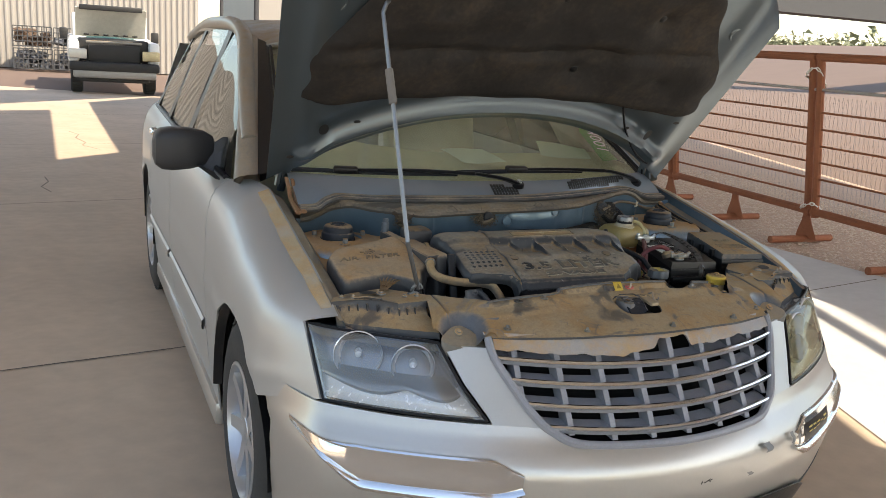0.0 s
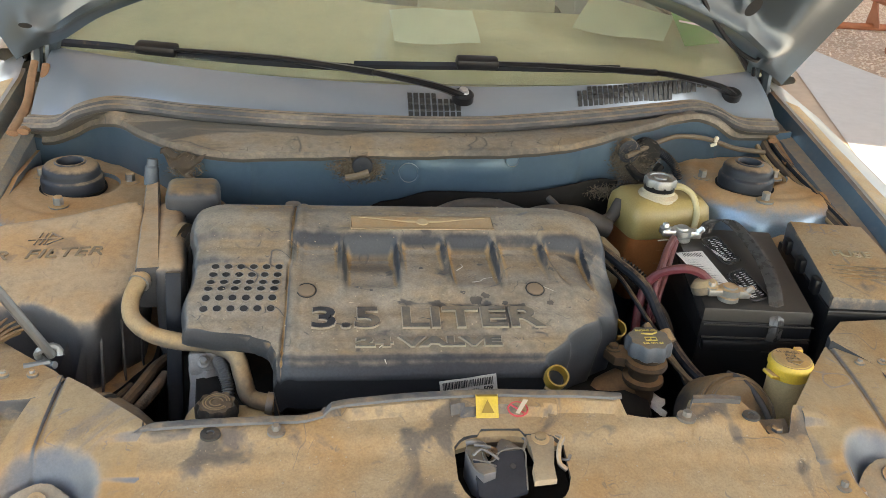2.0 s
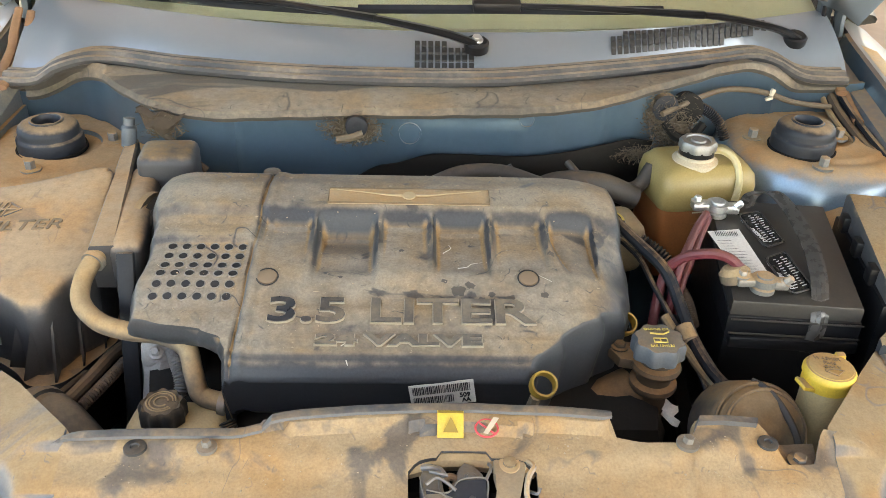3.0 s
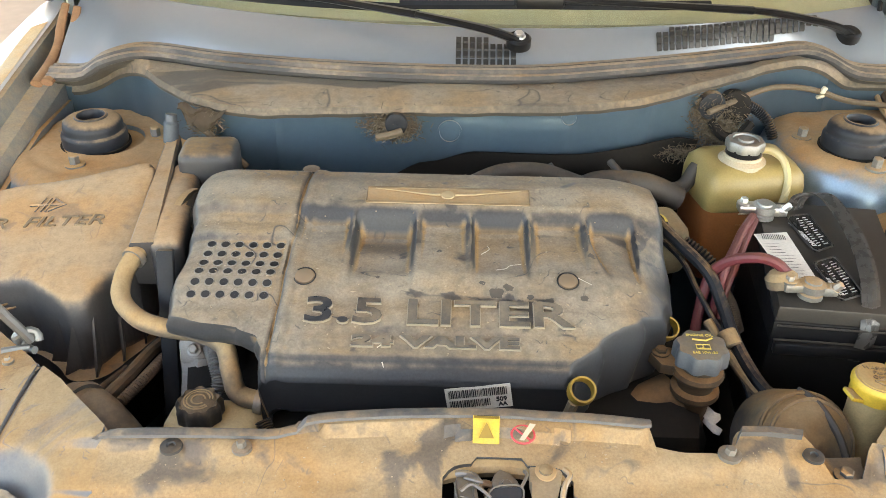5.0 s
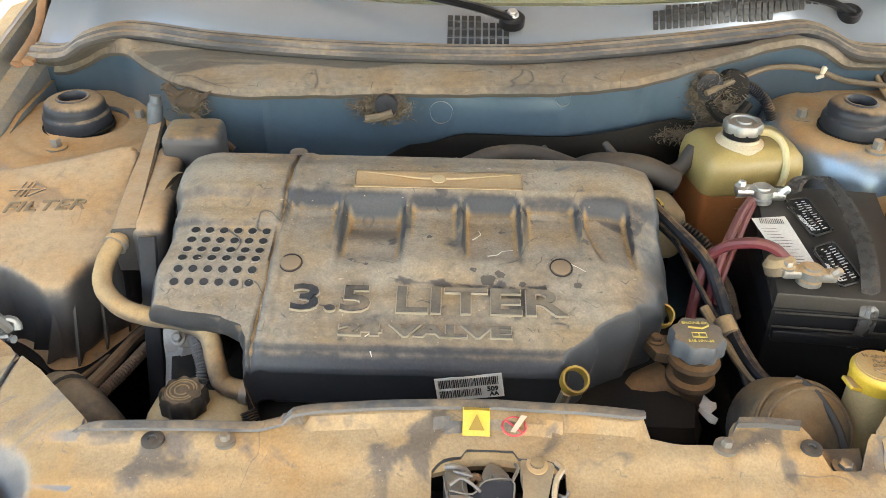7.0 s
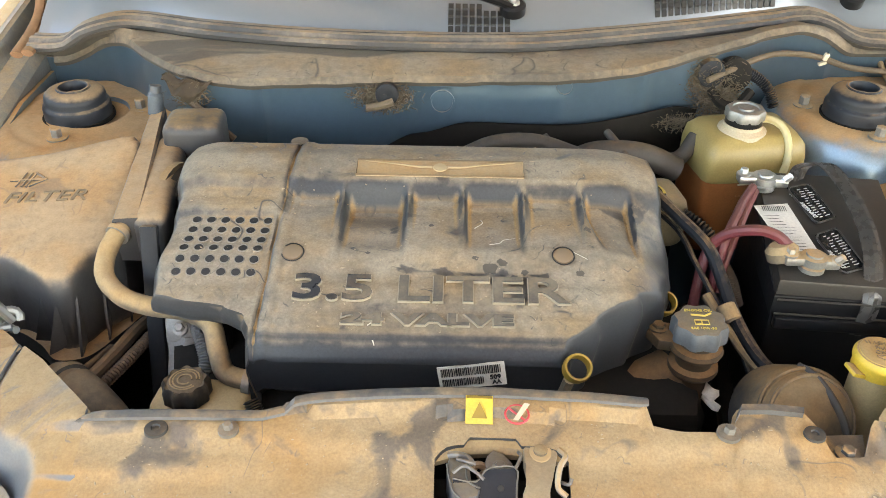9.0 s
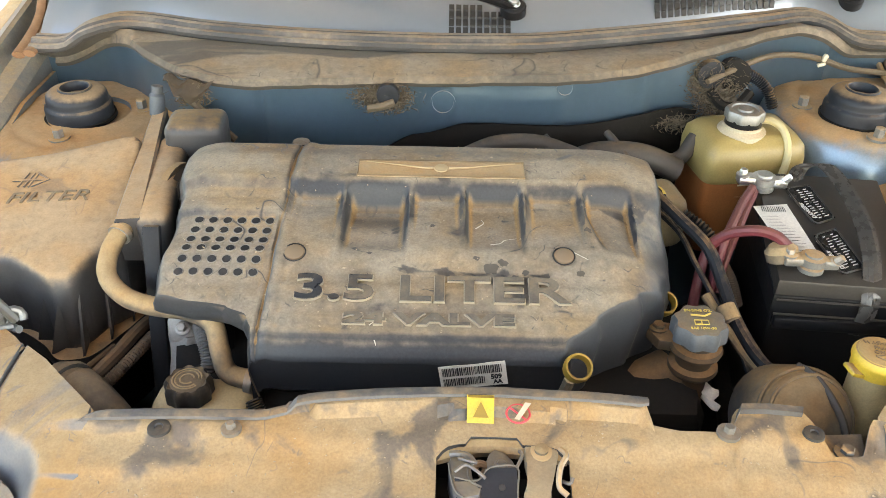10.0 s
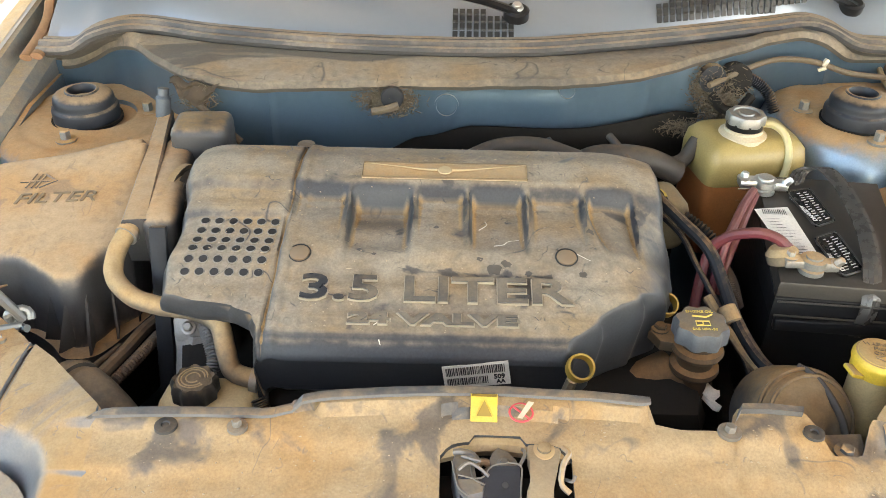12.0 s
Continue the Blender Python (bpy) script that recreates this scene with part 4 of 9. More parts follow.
            y, z = c - 0.405 * math.cos(a), 0.375 + 0.405 * math.sin(a)
            rows.append([Vector((s * (wide(y) - 0.003 - d), y - r * math.cos(a) * -1, z + r * math.sin(a) * -1)) for d, r in ((0.0, 0.0), (0.03, 0.012), (0.05, -0.03), (0.34, -0.03))])
        sheet(bm, rows)
        part("wheel_arch", bm, BLACK, car, "black arch liner")
    bm = bmesh.new()
    box(bm, (s * 0.925, 2.5, 0.24), (0.06, 2.1, 0.09), 0.015)
    part("sill", bm, BUMPER, car, "silver door sill")

# wheels
wheels = []
bm = bmesh.new()
lathe(bm, [(0.215, 0.085), (0.225, 0.112), (0.25, 0.118), (0.30, 0.115), (0.335, 0.105), (0.358, 0.085), (0.367, 0.05), (0.368, 0), (0.367, -0.05), (0.358, -0.085), (0.30, -0.115), (0.215, -0.10)], axis=(-1, 0, 0), seg=56, caps=False)
tyre_me = done(bm)
bm = bmesh.new()
for k in range(60):
    a = 2 * math.pi * k / 60
    for off in (-0.075, -0.03, 0.03, 0.075):
        box(bm, (-off, 0.368 * math.cos(a + off * 0.6), 0.368 * math.sin(a + off * 0.6)), (0.034, 0.026, 0.008), 0, (math.degrees(a) + 90, 0, 14))
tread_me = done(bm)
bm = bmesh.new()
lathe(bm, [(0.222, 0.10), (0.222, 0.113), (0.212, 0.116), (0.205, 0.105), (0.198, 0.04), (0.198, -0.09)], axis=(-1, 0, 0), seg=48, caps=False)
rim_me = done(bm)
bm = bmesh.new()
sheet(bm, [[(-0.106 + 0.010 * (1 - v) + 0.004 * math.sin(3.14 * v), w * (1 - 0.25 * v) * 0.5, 0.045 + 0.168 * v) for w in (-0.052, -0.048, -0.02, 0.02, 0.048, 0.052)] for v in span(0, 1, 7)], 0.03, (-1, 0, 0))
spoke_me = done(bm)
bm = bmesh.new()
lathe(bm, [(0.055, 0.05), (0.06, 0.085), (0.045, 0.098), (0.0001, 0.10)], axis=(-1, 0, 0), seg=28)
hub_me = done(bm)
bm = bmesh.new()
lathe(bm, [(0.17, -0.02), (0.17, -0.045), (0.05, -0.045)], axis=(-1, 0, 0), seg=36)
disc_me = done(bm)
for s in (-1, 1):
    for y in WY:
        w = part("wheel", bmesh.new(), BLACK, car)
        w.location = (s * 0.835, y, 0.372)
        if s > 0:
            w.rotation_euler = (0, 0, math.pi)
        part("tyre", tyre_me, TYRE, w)
        part("tread", tread_me, TYRE, w)
        part("rim", rim_me, ALLOY, w)
        for k in range(7):
            p = part("spoke", spoke_me, ALLOY, w)
            p.rotation_euler = (2 * math.pi * k / 7, 0, 0)
        part("hub_cap", hub_me, ALLOY, w)
        part("brake_disc", disc_me, DARK, w)

# greenhouse
def arc_x(u, half):
    return half * (2 * u - 1)


def screen(u, v):
    """The windscreen skin: u across, v from the cowl to the roof."""
    half = 0.755 - 0.15 * v
    x = arc_x(u, half)
    k = (2 * u - 1) ** 2
    y0, y1 = 1.235 + 0.17 * k, 2.16 + 0.16 * k
    z0, z1 = 1.128 + 0.012 * k, 1.585 - 0.03 * k
    return Vector((x, y0 + (y1 - y0) * v, z0 + (z1 - z0) * v + 0.03 * math.sin(math.pi * v)))


bm = bmesh.new()
sheet(bm, [[screen(u, v) for u in span(0, 1, 33)] for v in span(0, 1, 17)])
ws = part("windscreen", bm, GLASS, car, "curved windscreen with a green tint, dust and a film that brightens the cabin")
ws.visible_shadow = False
bm = bmesh.new()
sheet(bm, [[Vector((arc_x(u, 0.62 + 0.06 * math.sin(v * 3.1)), 2.13 + 2.5 * v + 0.16 * (1 - v) * (2 * u - 1) ** 2, 1.60 + 0.075 * math.sin(min(1, v * 2.2 + 0.05) * 1.5) * 1.0 - 0.10 * max(0, v - 0.6) - 0.055 * (2 * u - 1) ** 4)) for u in span(0, 1, 25)] for v in span(0, 1, 15)], 0.03, (0, 0, 1))
part("roof", bm, ROOFP, car, "silver roof under brown dust")
for s in (-1, 1):
    bm = bmesh.new()
    rows, edge = [], []
    for v in span(0, 1, 13):
        a, b = screen(0 if s < 0 else 1, v), Vector((s * (0.893 - 0.225 * v), 1.47 + 0.98 * v, 1.095 + 0.505 * v + 0.05 * math.sin(3.14 * v)))
        a = a.lerp(b, 0.45)
        rows.append([a + Vector((-s * 0.01, -0.002, -0.02)), a + Vector((0, -0.004, 0.006)), a.lerp(b, 0.3) + Vector((s * 0.010, -0.008, 0.010)), a.lerp(b, 0.6) + Vector((s * 0.014, -0.006, 0.010)), a.lerp(b, 0.85) + Vector((s * 0.009, -0.002, 0.006)), b, b + Vector((-s * 0.04, 0.03, -0.02))])
        edge.append([screen(0 if s < 0 else 1, v) + Vector((-s * 0.015, 0, -0.004)), screen(0 if s < 0 else 1, v) + Vector((s * 0.004, -0.004, 0.008)), a + Vector((0, -0.002, 0.002)), a + Vector((0, 0.02, -0.03))])
    sheet(bm, rows, close=True)
    part("a_pillar", bm, ROOFP, car, "dusty silver windscreen pillar", angle=85)
    bm = bmesh.new()
    sheet(bm, edge, close=True)
    part("pillar_trim", bm, BLACK, car, "black trim between windscreen and pillar")
    bm = bmesh.new()
    tube(bm, [screen(0.012 if s < 0 else 0.988, v) for v in span(0, 1, 9)], 0.007, 8, 0)
    part("screen_trim", bm, BLACK, car)
    # roof side rail and side windows
    def belt(y):
        return Vector((s * (top_x(y) - 0.012), y, top_line(y) + 0.004))

    def head(y):
        return Vector((s * smooth_curve([(1.6, 0.815), (1.9, 0.772), (2.45, 0.688), (3.4, 0.665), (4.5, 0.63)], y), y, smooth_curve([(1.6, 1.19), (1.9, 1.37), (2.2, 1.51), (2.45, 1.585), (2.7, 1.615), (3.0, 1.625), (3.7, 1.61), (4.5, 1.53)], y)))
    bm = bmesh.new()
    tube(bm, [head(y) + Vector((-s * 0.005, 0, 0.012)) for y in span(1.62, 4.5, 44)], 0.034, 12, 0)
    part("roof_rail", bm, ROOFP, car)
    for a, b in ((1.80, 2.66), (2.76, 3.50), (3.60, 4.25)):
        bm = bmesh.new()
        sheet(bm, [[belt(y).lerp(head(y), v) + Vector((s * 0.012 * math.sin(3.14 * v), 0, 0)) for v in span(0.0, 0.97, 7)] for y in span(a, b, 13)])
        part("side_window", bm, SIDEGLASS, car, "dark tinted side window mirroring the sky").visible_shadow = False
    for y in (2.71, 3.55, 4.3):
        bm = bmesh.new()
        sheet(bm, [[belt(y + d).lerp(head(y + d), v) + Vector((s * 0.008, 0, 0)) for d in (-0.055, 0.055)] for v in span(0, 1, 6)], 0.02, (s, 0, 0))
        part("door_pillar", bm, BLACK, car)
    bm = bmesh.new()
    tube(bm, [belt(y) + Vector((s * 0.012, 0, 0.0)) for y in span(1.66, 4.3, 18)], 0.011, 6, 0)
    part("belt_trim", bm, BLACK, car)
    # mirror
    mi = part("side_mirror", bmesh.new(), MIRROR_P, car, "black grained plastic side mirror")
    bm = bmesh.new()
    rows = []
    for k, (dx, r) in enumerate(((0.0, 0.30), (0.01, 0.58), (0.04, 0.80), (0.10, 0.95), (0.16, 1.0), (0.20, 0.94), (0.222, 0.74), (0.23, 0.38))):
        c = Vector((s * (0.885 + dx), 1.93 + 0.04 * dx, 1.152 - 0.03 * dx))
        rows.append([c + Vector((0, 0.075 * r * (math.copysign(abs(math.cos(a)) ** 0.45, math.cos(a))), 0.082 * r * (math.copysign(abs(math.sin(a)) ** 0.5, math.sin(a))))) for a in [2 * math.pi * j / 24 for j in range(24)]])
    sheet(bm, rows, close=True)
    bm.faces.new([bm.verts.new(p) for p in rows[0]]), bm.faces.new([bm.verts.new(p) for p in rows[-1]])
    part("mirror_cap", bm, MIRROR_P, mi)
    bm = bmesh.new()
    sheet(bm, [[Vector((s * x, y, z)) for x, y, z in ((0.875, 1.66, 1.06), (0.875, 1.86, 1.07), (0.86, 1.88, 1.20))], [Vector((s * x, y, z)) for x, y, z in ((0.915, 1.70, 1.065), (0.925, 1.86, 1.07), (0.90, 1.90, 1.17))], [Vector((s * x, y, z)) for x, y, z in ((0.96, 1.86, 1.09), (0.965, 1.91, 1.09), (0.94, 1.93, 1.14))]], 0.02, (s, 0, 0))
    part("mirror_foot", bm, MIRROR_P, mi)

# rear closure, floor pan and cabin shell
bm = bmesh.new()
sheet(bm, [[Vector((x, 4.98 - 0.35 * max(0, (z - 1.1) / 0.5) - 0.15 * (x / 0.8) ** 4, z)) for x in span(-0.80 + 0.26 * max(0, z - 1.1), 0.80 - 0.26 * max(0, z - 1.1), 13)] for z in span(0.3, 1.50, 9)], 0.03, (0, 1, 0))
part("tailgate", bm, SILVER, car)
bm = bmesh.new()
box(bm, (0, 3.1, 0.30), (1.72, 3.6, 0.06))
part("floor_pan", bm, DARK, car)
bm = bmesh.new()
rows = []
for u in span(-1, 1, 21):
    rows.append([Vector((0.78 * u, 1.27 + 0.14 * u * u, 1.125)), Vector((0.79 * u, 1.42 + 0.12 * u * u, 1.148)), Vector((0.80 * u, 1.75 + 0.08 * u * u, 1.165 + 0.035 * math.exp(-((u + 0.5) / 0.3) ** 2))), Vector((0.80 * u, 2.0, 1.13 + 0.06 * math.exp(-((u + 0.5) / 0.28) ** 2))), Vector((0.80 * u, 2.06, 1.0)), Vector((0.8 * u, 2.0, 0.6))])
sheet(bm, rows)
part("dashboard", bm, DASH, car, "olive grey dashboard behind the windscreen")
for s in (-1, 1):
    bm = bmesh.new()
    box(bm, (s * 0.38, 2.75, 0.95), (0.5, 0.16, 0.75), 0.06, (-14, 0, 0), 3)
    box(bm, (s * 0.38, 2.86, 1.40), (0.26, 0.10, 0.2), 0.04, (-10, 0, 0), 3)
    box(bm, (s * 0.38, 2.45, 0.60), (0.5, 0.6, 0.16), 0.05, None, 3)
    part("seat", bm, CABIN, car, "cloth front seat")

# ---- hood ----
HD, HN = Vector((0, -0.642, 0.766)), Vector((0, -0.766, -0.642))


def hood_at(x, v, out=0.0):
    crown = 0.035 * (1 - (x / 0.82) ** 2) - 0.03 * (1 - v)
    return Vector((x, 1.372, 1.128)) + HD * v + HN * (out - crown * 0.6)


def hood_rear(x):
    return 0.30 * max(0.0, 1 - abs(x / 0.775) ** 2.2)


def hood_front(x):
    return 1.12 - 0.20 * (x / 0.8) ** 2 - 0.06 * abs(x / 0.82) ** 8


def hood_grid(nu, nv, out, v0=None, v1=None, half=None):
    rows = []
    for k in range(nv):
        row = []
        for i in range(nu):
            u = -1 + 2 * i / (nu - 1)
            t = k / (nv - 1)
            h = half(t) if half else 0.802 + 0.07 * t
            x = u * h
            a = v0(x) if v0 else hood_rear(min(0.775, abs(x) * 0.775 / h))
            b = v1(x) if v1 else hood_front(x)
            o = out(x, a + (b - a) * t, u, t) if callable(out) else out
            row.append(hood_at(x, a + (b - a) * t, o))
        rows.append(row)
    return rows


bm = bmesh.new()
sheet(bm, hood_grid(49, 31, lambda x, v, u, t: -0.035 + 0.030 * max(abs(u) ** 20, (2 * t - 1) ** 20)), 0.0)
hood = part("hood_skin", bm, SILVER, car, "silver outer hood skin")


def inner(x, v, u, t):
    rim = max(abs(u) ** 14, abs(2 * t - 1) ** 24)
    bead = 0.030 * math.exp(-((v - hood_rear(x * 0.94) - 0.055) / 0.028) ** 2) * (1 if abs(u) < 0.86 else max(0, 1 - (abs(u) - 0.86) / 0.06))
    side_b = 0.016 * math.exp(-((abs(u) - 0.86) / 0.06) ** 2)
    return -0.004 * rim + bead + side_b - 0.012 * math.exp(-((v - hood_rear(x) - 0.14) / 0.04) ** 2) * (abs(u) < 0.8)


bm = bmesh.new()
sheet(bm, hood_grid(81, 61, inner))
part("hood_frame", bm, HOODIN, car, "blue grey pressed inner frame of the hood")


LINER_HALF = [(0.0, 0.64), (0.04, 0.71), (0.10, 0.75), (0.25, 0.750), (0.42, 0.750), (0.50, 0.73), (0.57, 0.675), (0.70, 0.63), (0.85, 0.60), (0.95, 0.56), (1.0, 0.50)]


def pad_edge(x):
    return 0.405 - 0.065 * abs(x / 0.72) ** 2.5 + 0.003 * math.sin(x * 23)


def pad_out(x, v, u, t):
    e = min(1, 9 * (1 - abs(u)), 12 * t, 12 * (1 - t))
    lump = noise.noise(Vector((x * 5, v * 6, 2))) * 0.022 + noise.noise(Vector((x * 15, v * 17, 5))) * 0.007 + 0.012 * math.exp(-((abs(x) - 0.33) / 0.05) ** 2) - 0.014 * math.exp(-((v - 0.62 - 0.05 * x) / 0.02) ** 2)
    pin = sum(math.exp(-(((x - px) ** 2 + (v - pv) ** 2) / 0.0011)) for px, pv in PINS)
    return 0.008 + 0.022 * e ** 0.5 + lump * e - 0.018 * pin * e


PINS = [(-0.55, 0.52), (-0.2, 0.56), (0.15, 0.55), (0.5, 0.52), (-0.4, 0.78), (0.0, 0.82), (0.38, 0.78)]
bm = bmesh.new()
sheet(bm, hood_grid(61, 41, pad_out, pad_edge, lambda x: 0.985 - 0.09 * (x / 0.7) ** 2 - 0.01 * math.sin(abs(x) * 16), lambda t: smooth_curve(LINER_HALF, t) + 0.004 * math.sin(t * 23)), 0.0)
pad = part("hood_liner", bm, INSUL, car, "black felt hood liner, puffed and worn")
for x, v in PINS:
    bm = bmesh.new()
    lathe(bm, [(0.0001, 0.004), (0.012, 0.002), (0.014, 0)], hood_at(x, v, 0.014), HN, 14)
    part("liner_clip", bm, BLACK, pad)
# slots are flat black discs: the dark inside is only colour
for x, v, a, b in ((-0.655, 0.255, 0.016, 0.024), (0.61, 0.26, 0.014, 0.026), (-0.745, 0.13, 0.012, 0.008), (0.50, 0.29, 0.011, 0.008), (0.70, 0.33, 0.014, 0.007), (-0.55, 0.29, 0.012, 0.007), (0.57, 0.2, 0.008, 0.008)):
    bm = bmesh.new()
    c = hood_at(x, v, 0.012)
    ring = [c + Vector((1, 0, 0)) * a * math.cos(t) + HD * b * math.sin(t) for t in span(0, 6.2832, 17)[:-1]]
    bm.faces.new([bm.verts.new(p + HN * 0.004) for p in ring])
    part("frame_slot", bm, INK_SHADE, car, "black disc for a dark slot in the hood frame")
for s in (-1, 1):
    bm = bmesh.new()
    c = hood_at(s * 0.735, 0.745, 0.0)
    tube(bm, [c + Vector((1, 0, 0)) * 0.05 * math.cos(t) + HD * 0.034 * math.sin(t) + HN * 0.003 for t in span(0, 6.2832, 21)], 0.006, 8, 0)
    part("hood_boss", bm, HOODIN, car)
    # hinge
    bm = bmesh.new()
    tube(bm, [(s * 0.745, 1.395, 1.075), (s * 0.735, 1.375, 1.135), (s * 0.715, 1.33, 1.19), (s * 0.70, 1.25, 1.29)], 0.014, 6, 5, flat=0.5)
    tube(bm, [(s * 0.765, 1.36, 1.10), (s * 0.755, 1.35, 1.16), (s * 0.73, 1.29, 1.25), (s * 0.705, 1.22, 1.32)], 0.011, 6, 5, flat=0.5)
    hg = part("hinge", bm, HOODIN, car, "painted hood hinge")
    bm = bmesh.new()
    for p in ((s * 0.712, 1.285, 1.265), (s * 0.70, 1.24, 1.32)):
        bolt(bm, p, 0.009, 0.01, 1.6, HN)
    part("hinge_bolt", bm, STEEL, hg)
    # washer hose across the frame
bm = bmesh.new()
tube(bm, [hood_at(0.42, 0.40, 0.03), hood_at(0.50, 0.28, 0.02), hood_at(0.60, 0.17, 0.03), hood_at(0.68, 0.12, 0.03), (0.705, 1.33, 1.22), (0.73, 1.36, 1.13)], 0.0045, 6, 6)
part("washer_hose", bm, BLACK, car)

# prop rod
rod = thing("prop_rod", "thin galvanised steel rod propping up the hood", "prop rod")
bm = bmesh.new()
tube(bm, [(-0.60, 0.545, 1.085), (-0.607, 0.70, 1.46), (-0.612, 0.79, 1.675)], 0.0062, 8, 0)
tube(bm, [(-0.548, 0.578, 0.945), (-0.60, 0.545, 1.085)], 0.0062, 8, 0)
tube(bm, [(-0.612, 0.79, 1.675), (-0.60, 0.80, 1.70), (-0.585, 0.82, 1.71)], 0.0062, 8, 0)
part("rod", bm, mk("dull galvanised rod", (0.25, 0.26, 0.27), 0.42, 0.9, bump=0.05), rod)
bm = bmesh.new()
tube(bm, [(-0.6065, 0.69, 1.436), (-0.6095, 0.728, 1.525)], 0.0115, 10, 0)
part("grip", bm, mk("grey foam grip", (0.16, 0.145, 0.13), 0.8), rod, "grey foam grip sleeve")
bm = bmesh.new()
c = Vector((-0.552, 0.578, 0.945))
tube(bm, [c + Vector((0.014 * math.cos(t), 0.004 * math.sin(2 * t), 0.014 * math.sin(t))) for t in span(0, 5.2, 14)], 0.0050, 8, 0)
tube(bm, [c + Vector((0.0, 0, -0.010)), c + Vector((-0.030, -0.010, -0.010))], 0.0046, 8, 0)
part("hook", bm, mk("worn hook steel", (0.20, 0.21, 0.21), 0.5, 0.7, bump=0.05), rod, "bent hook end")

# ---- engine bay shell ----
FOAM_Z = [(-0.775, 1.020), (-0.707, 1.015), (-0.662, 1.033), (-0.633, 1.050), (-0.601, 1.063), (-0.559, 1.072), (-0.514, 1.069), (-0.47, 1.070), (-0.42, 1.067), (-0.377, 1.062), (-0.335, 1.061), (-0.249, 1.064), (-0.19, 1.067), (0.024, 1.071), (0.127, 1.076), (0.215, 1.078), (0.307, 1.086), (0.407, 1.094), (0.517, 1.096), (0.547, 1.096), (0.581, 1.086), (0.605, 1.072), (0.63, 1.057), (0.661, 1.052), (0.775, 1.055)]
WALL_Y = [(-0.78, 1.21), (-0.62, 1.19), (-0.52, 1.10), (-0.45, 1.035), (-0.38, 1.02), (0.0, 1.025), (0.14, 1.025), (0.25, 1.05), (0.38, 1.11), (0.52, 1.19), (0.78, 1.23)]
SEAL_Y = [(-0.78, 1.17), (-0.70, 1.165), (-0.64, 1.175), (-0.58, 1.205), (-0.52, 1.20), (-0.42, 1.165), (-0.28, 1.135), (-0.1, 1.118), (0.08, 1.122), (0.2, 1.15), (0.35, 1.195), (0.5, 1.25), (0.56, 1.27), (0.61, 1.24), (0.66, 1.215), (0.78, 1.21)]


def seal_z(x):
    return smooth_curve([(-0.78, 1.057), (-0.723, 1.057), (-0.677, 1.059), (-0.648, 1.077), (-0.625, 1.084), (-0.60, 1.086), (-0.56, 1.083), (-0.49, 1.081), (-0.41, 1.084), (-0.22, 1.087), (0.0, 1.089), (0.44, 1.090), (0.55, 1.090), (0.582, 1.093), (0.606, 1.089), (0.634, 1.076), (0.66, 1.072), (0.78, 1.075)], x)


xs = span(-0.775, 0.775, 150)
bm = bmesh.new()
def press(x, z):
    """Pressed beads, a raised field and small dents in the firewall steel."""
    d = 0.0035 * min(1, max(0, 8 - abs(x - 0.05) / 0.012), max(0, (z - 0.95) / 0.006), max(0, (1.052 - z) / 0.006)) if abs(x - 0.05) < 0.096 else 0
    d += 0.005 * math.exp(-((x + 0.33) / 0.005) ** 2) + 0.006 * math.exp(-((x - 0.262) / 0.010) ** 2) + 0.006 * math.exp(-((x - 0.60) / 0.008) ** 2) + 0.004 * math.exp(-((x + 0.60) / 0.02) ** 2)
    return d + 0.004 * noise.noise(Vector((x * 7, z * 9, 3))) + 0.0012 * noise.noise(Vector((x * 30, z * 34, 8)))


wall_x = span(-0.775, 0.775, 240)
sheet(bm, [[Vector((x, smooth_curve(WALL_Y, x) + 0.01 * (1 - k / 47) - press(x, 0.55 + (smooth_curve(FOAM_Z, x) - 0.55) * k / 47), 0.55 + (smooth_curve(FOAM_Z, x) - 0.55) * k / 47)) for x in wall_x] for k in range(48)], 0.01, (0, -1, 0))
fw = part("firewall", bm, BLUE, car, "steel blue painted firewall, streaked with dust")
for x, z, r in ((-0.052, 1.030, 0.019), (0.134, 1.058, 0.013)):
    bm = bmesh.new()
    lathe(bm, [(r * 1.0, 0.0), (r * 1.0, 0.005), (r * 0.86, 0.005), (r * 0.84, 0.002), (0.0001, 0.002)], (x, smooth_curve(WALL_Y, x) - 0.001, z), (0, -1, 0.08), 24)
    part("plug", bm, BLUE, fw, "round painted plug")
bm = bmesh.new()
rows = []
for x in xs:
    y0, z0, y1, z1 = smooth_curve(WALL_Y, x) - 0.012, smooth_curve(FOAM_Z, x), smooth_curve(SEAL_Y, x), seal_z(x)
    w = 0.0018 * math.sin(x * 40) + 0.0012 * math.sin(x * 97)
    rows.append([Vector((x, y0 + 0.006 + w, z0 - 0.012)), Vector((x, y0 + w, z0 - 0.004)), Vector((x, y0 + 0.006 + w, z0 + 0.005)), Vector((x, y0 * 0.6 + y1 * 0.4, z0 * 0.5 + z1 * 0.5 + 0.004 + w)), Vector((x, y1 - 0.026, z1 - 0.006)), Vector((x, y1 - 0.016, z1 - 0.014))])
rows = [r_ for r_, x in zip(rows, xs) if abs(x) < 0.732]
sheet(bm, rows)
part("firewall_foam", bm, FOAM, car, "brown dusty foam mat along the firewall")
# dark sheet in front of the firewall: the void's shade put into colour
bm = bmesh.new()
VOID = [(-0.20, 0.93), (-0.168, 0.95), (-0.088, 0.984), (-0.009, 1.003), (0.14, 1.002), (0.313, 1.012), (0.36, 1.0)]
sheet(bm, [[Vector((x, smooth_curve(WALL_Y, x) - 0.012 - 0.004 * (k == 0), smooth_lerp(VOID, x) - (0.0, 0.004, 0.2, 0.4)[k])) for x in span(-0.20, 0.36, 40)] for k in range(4)])
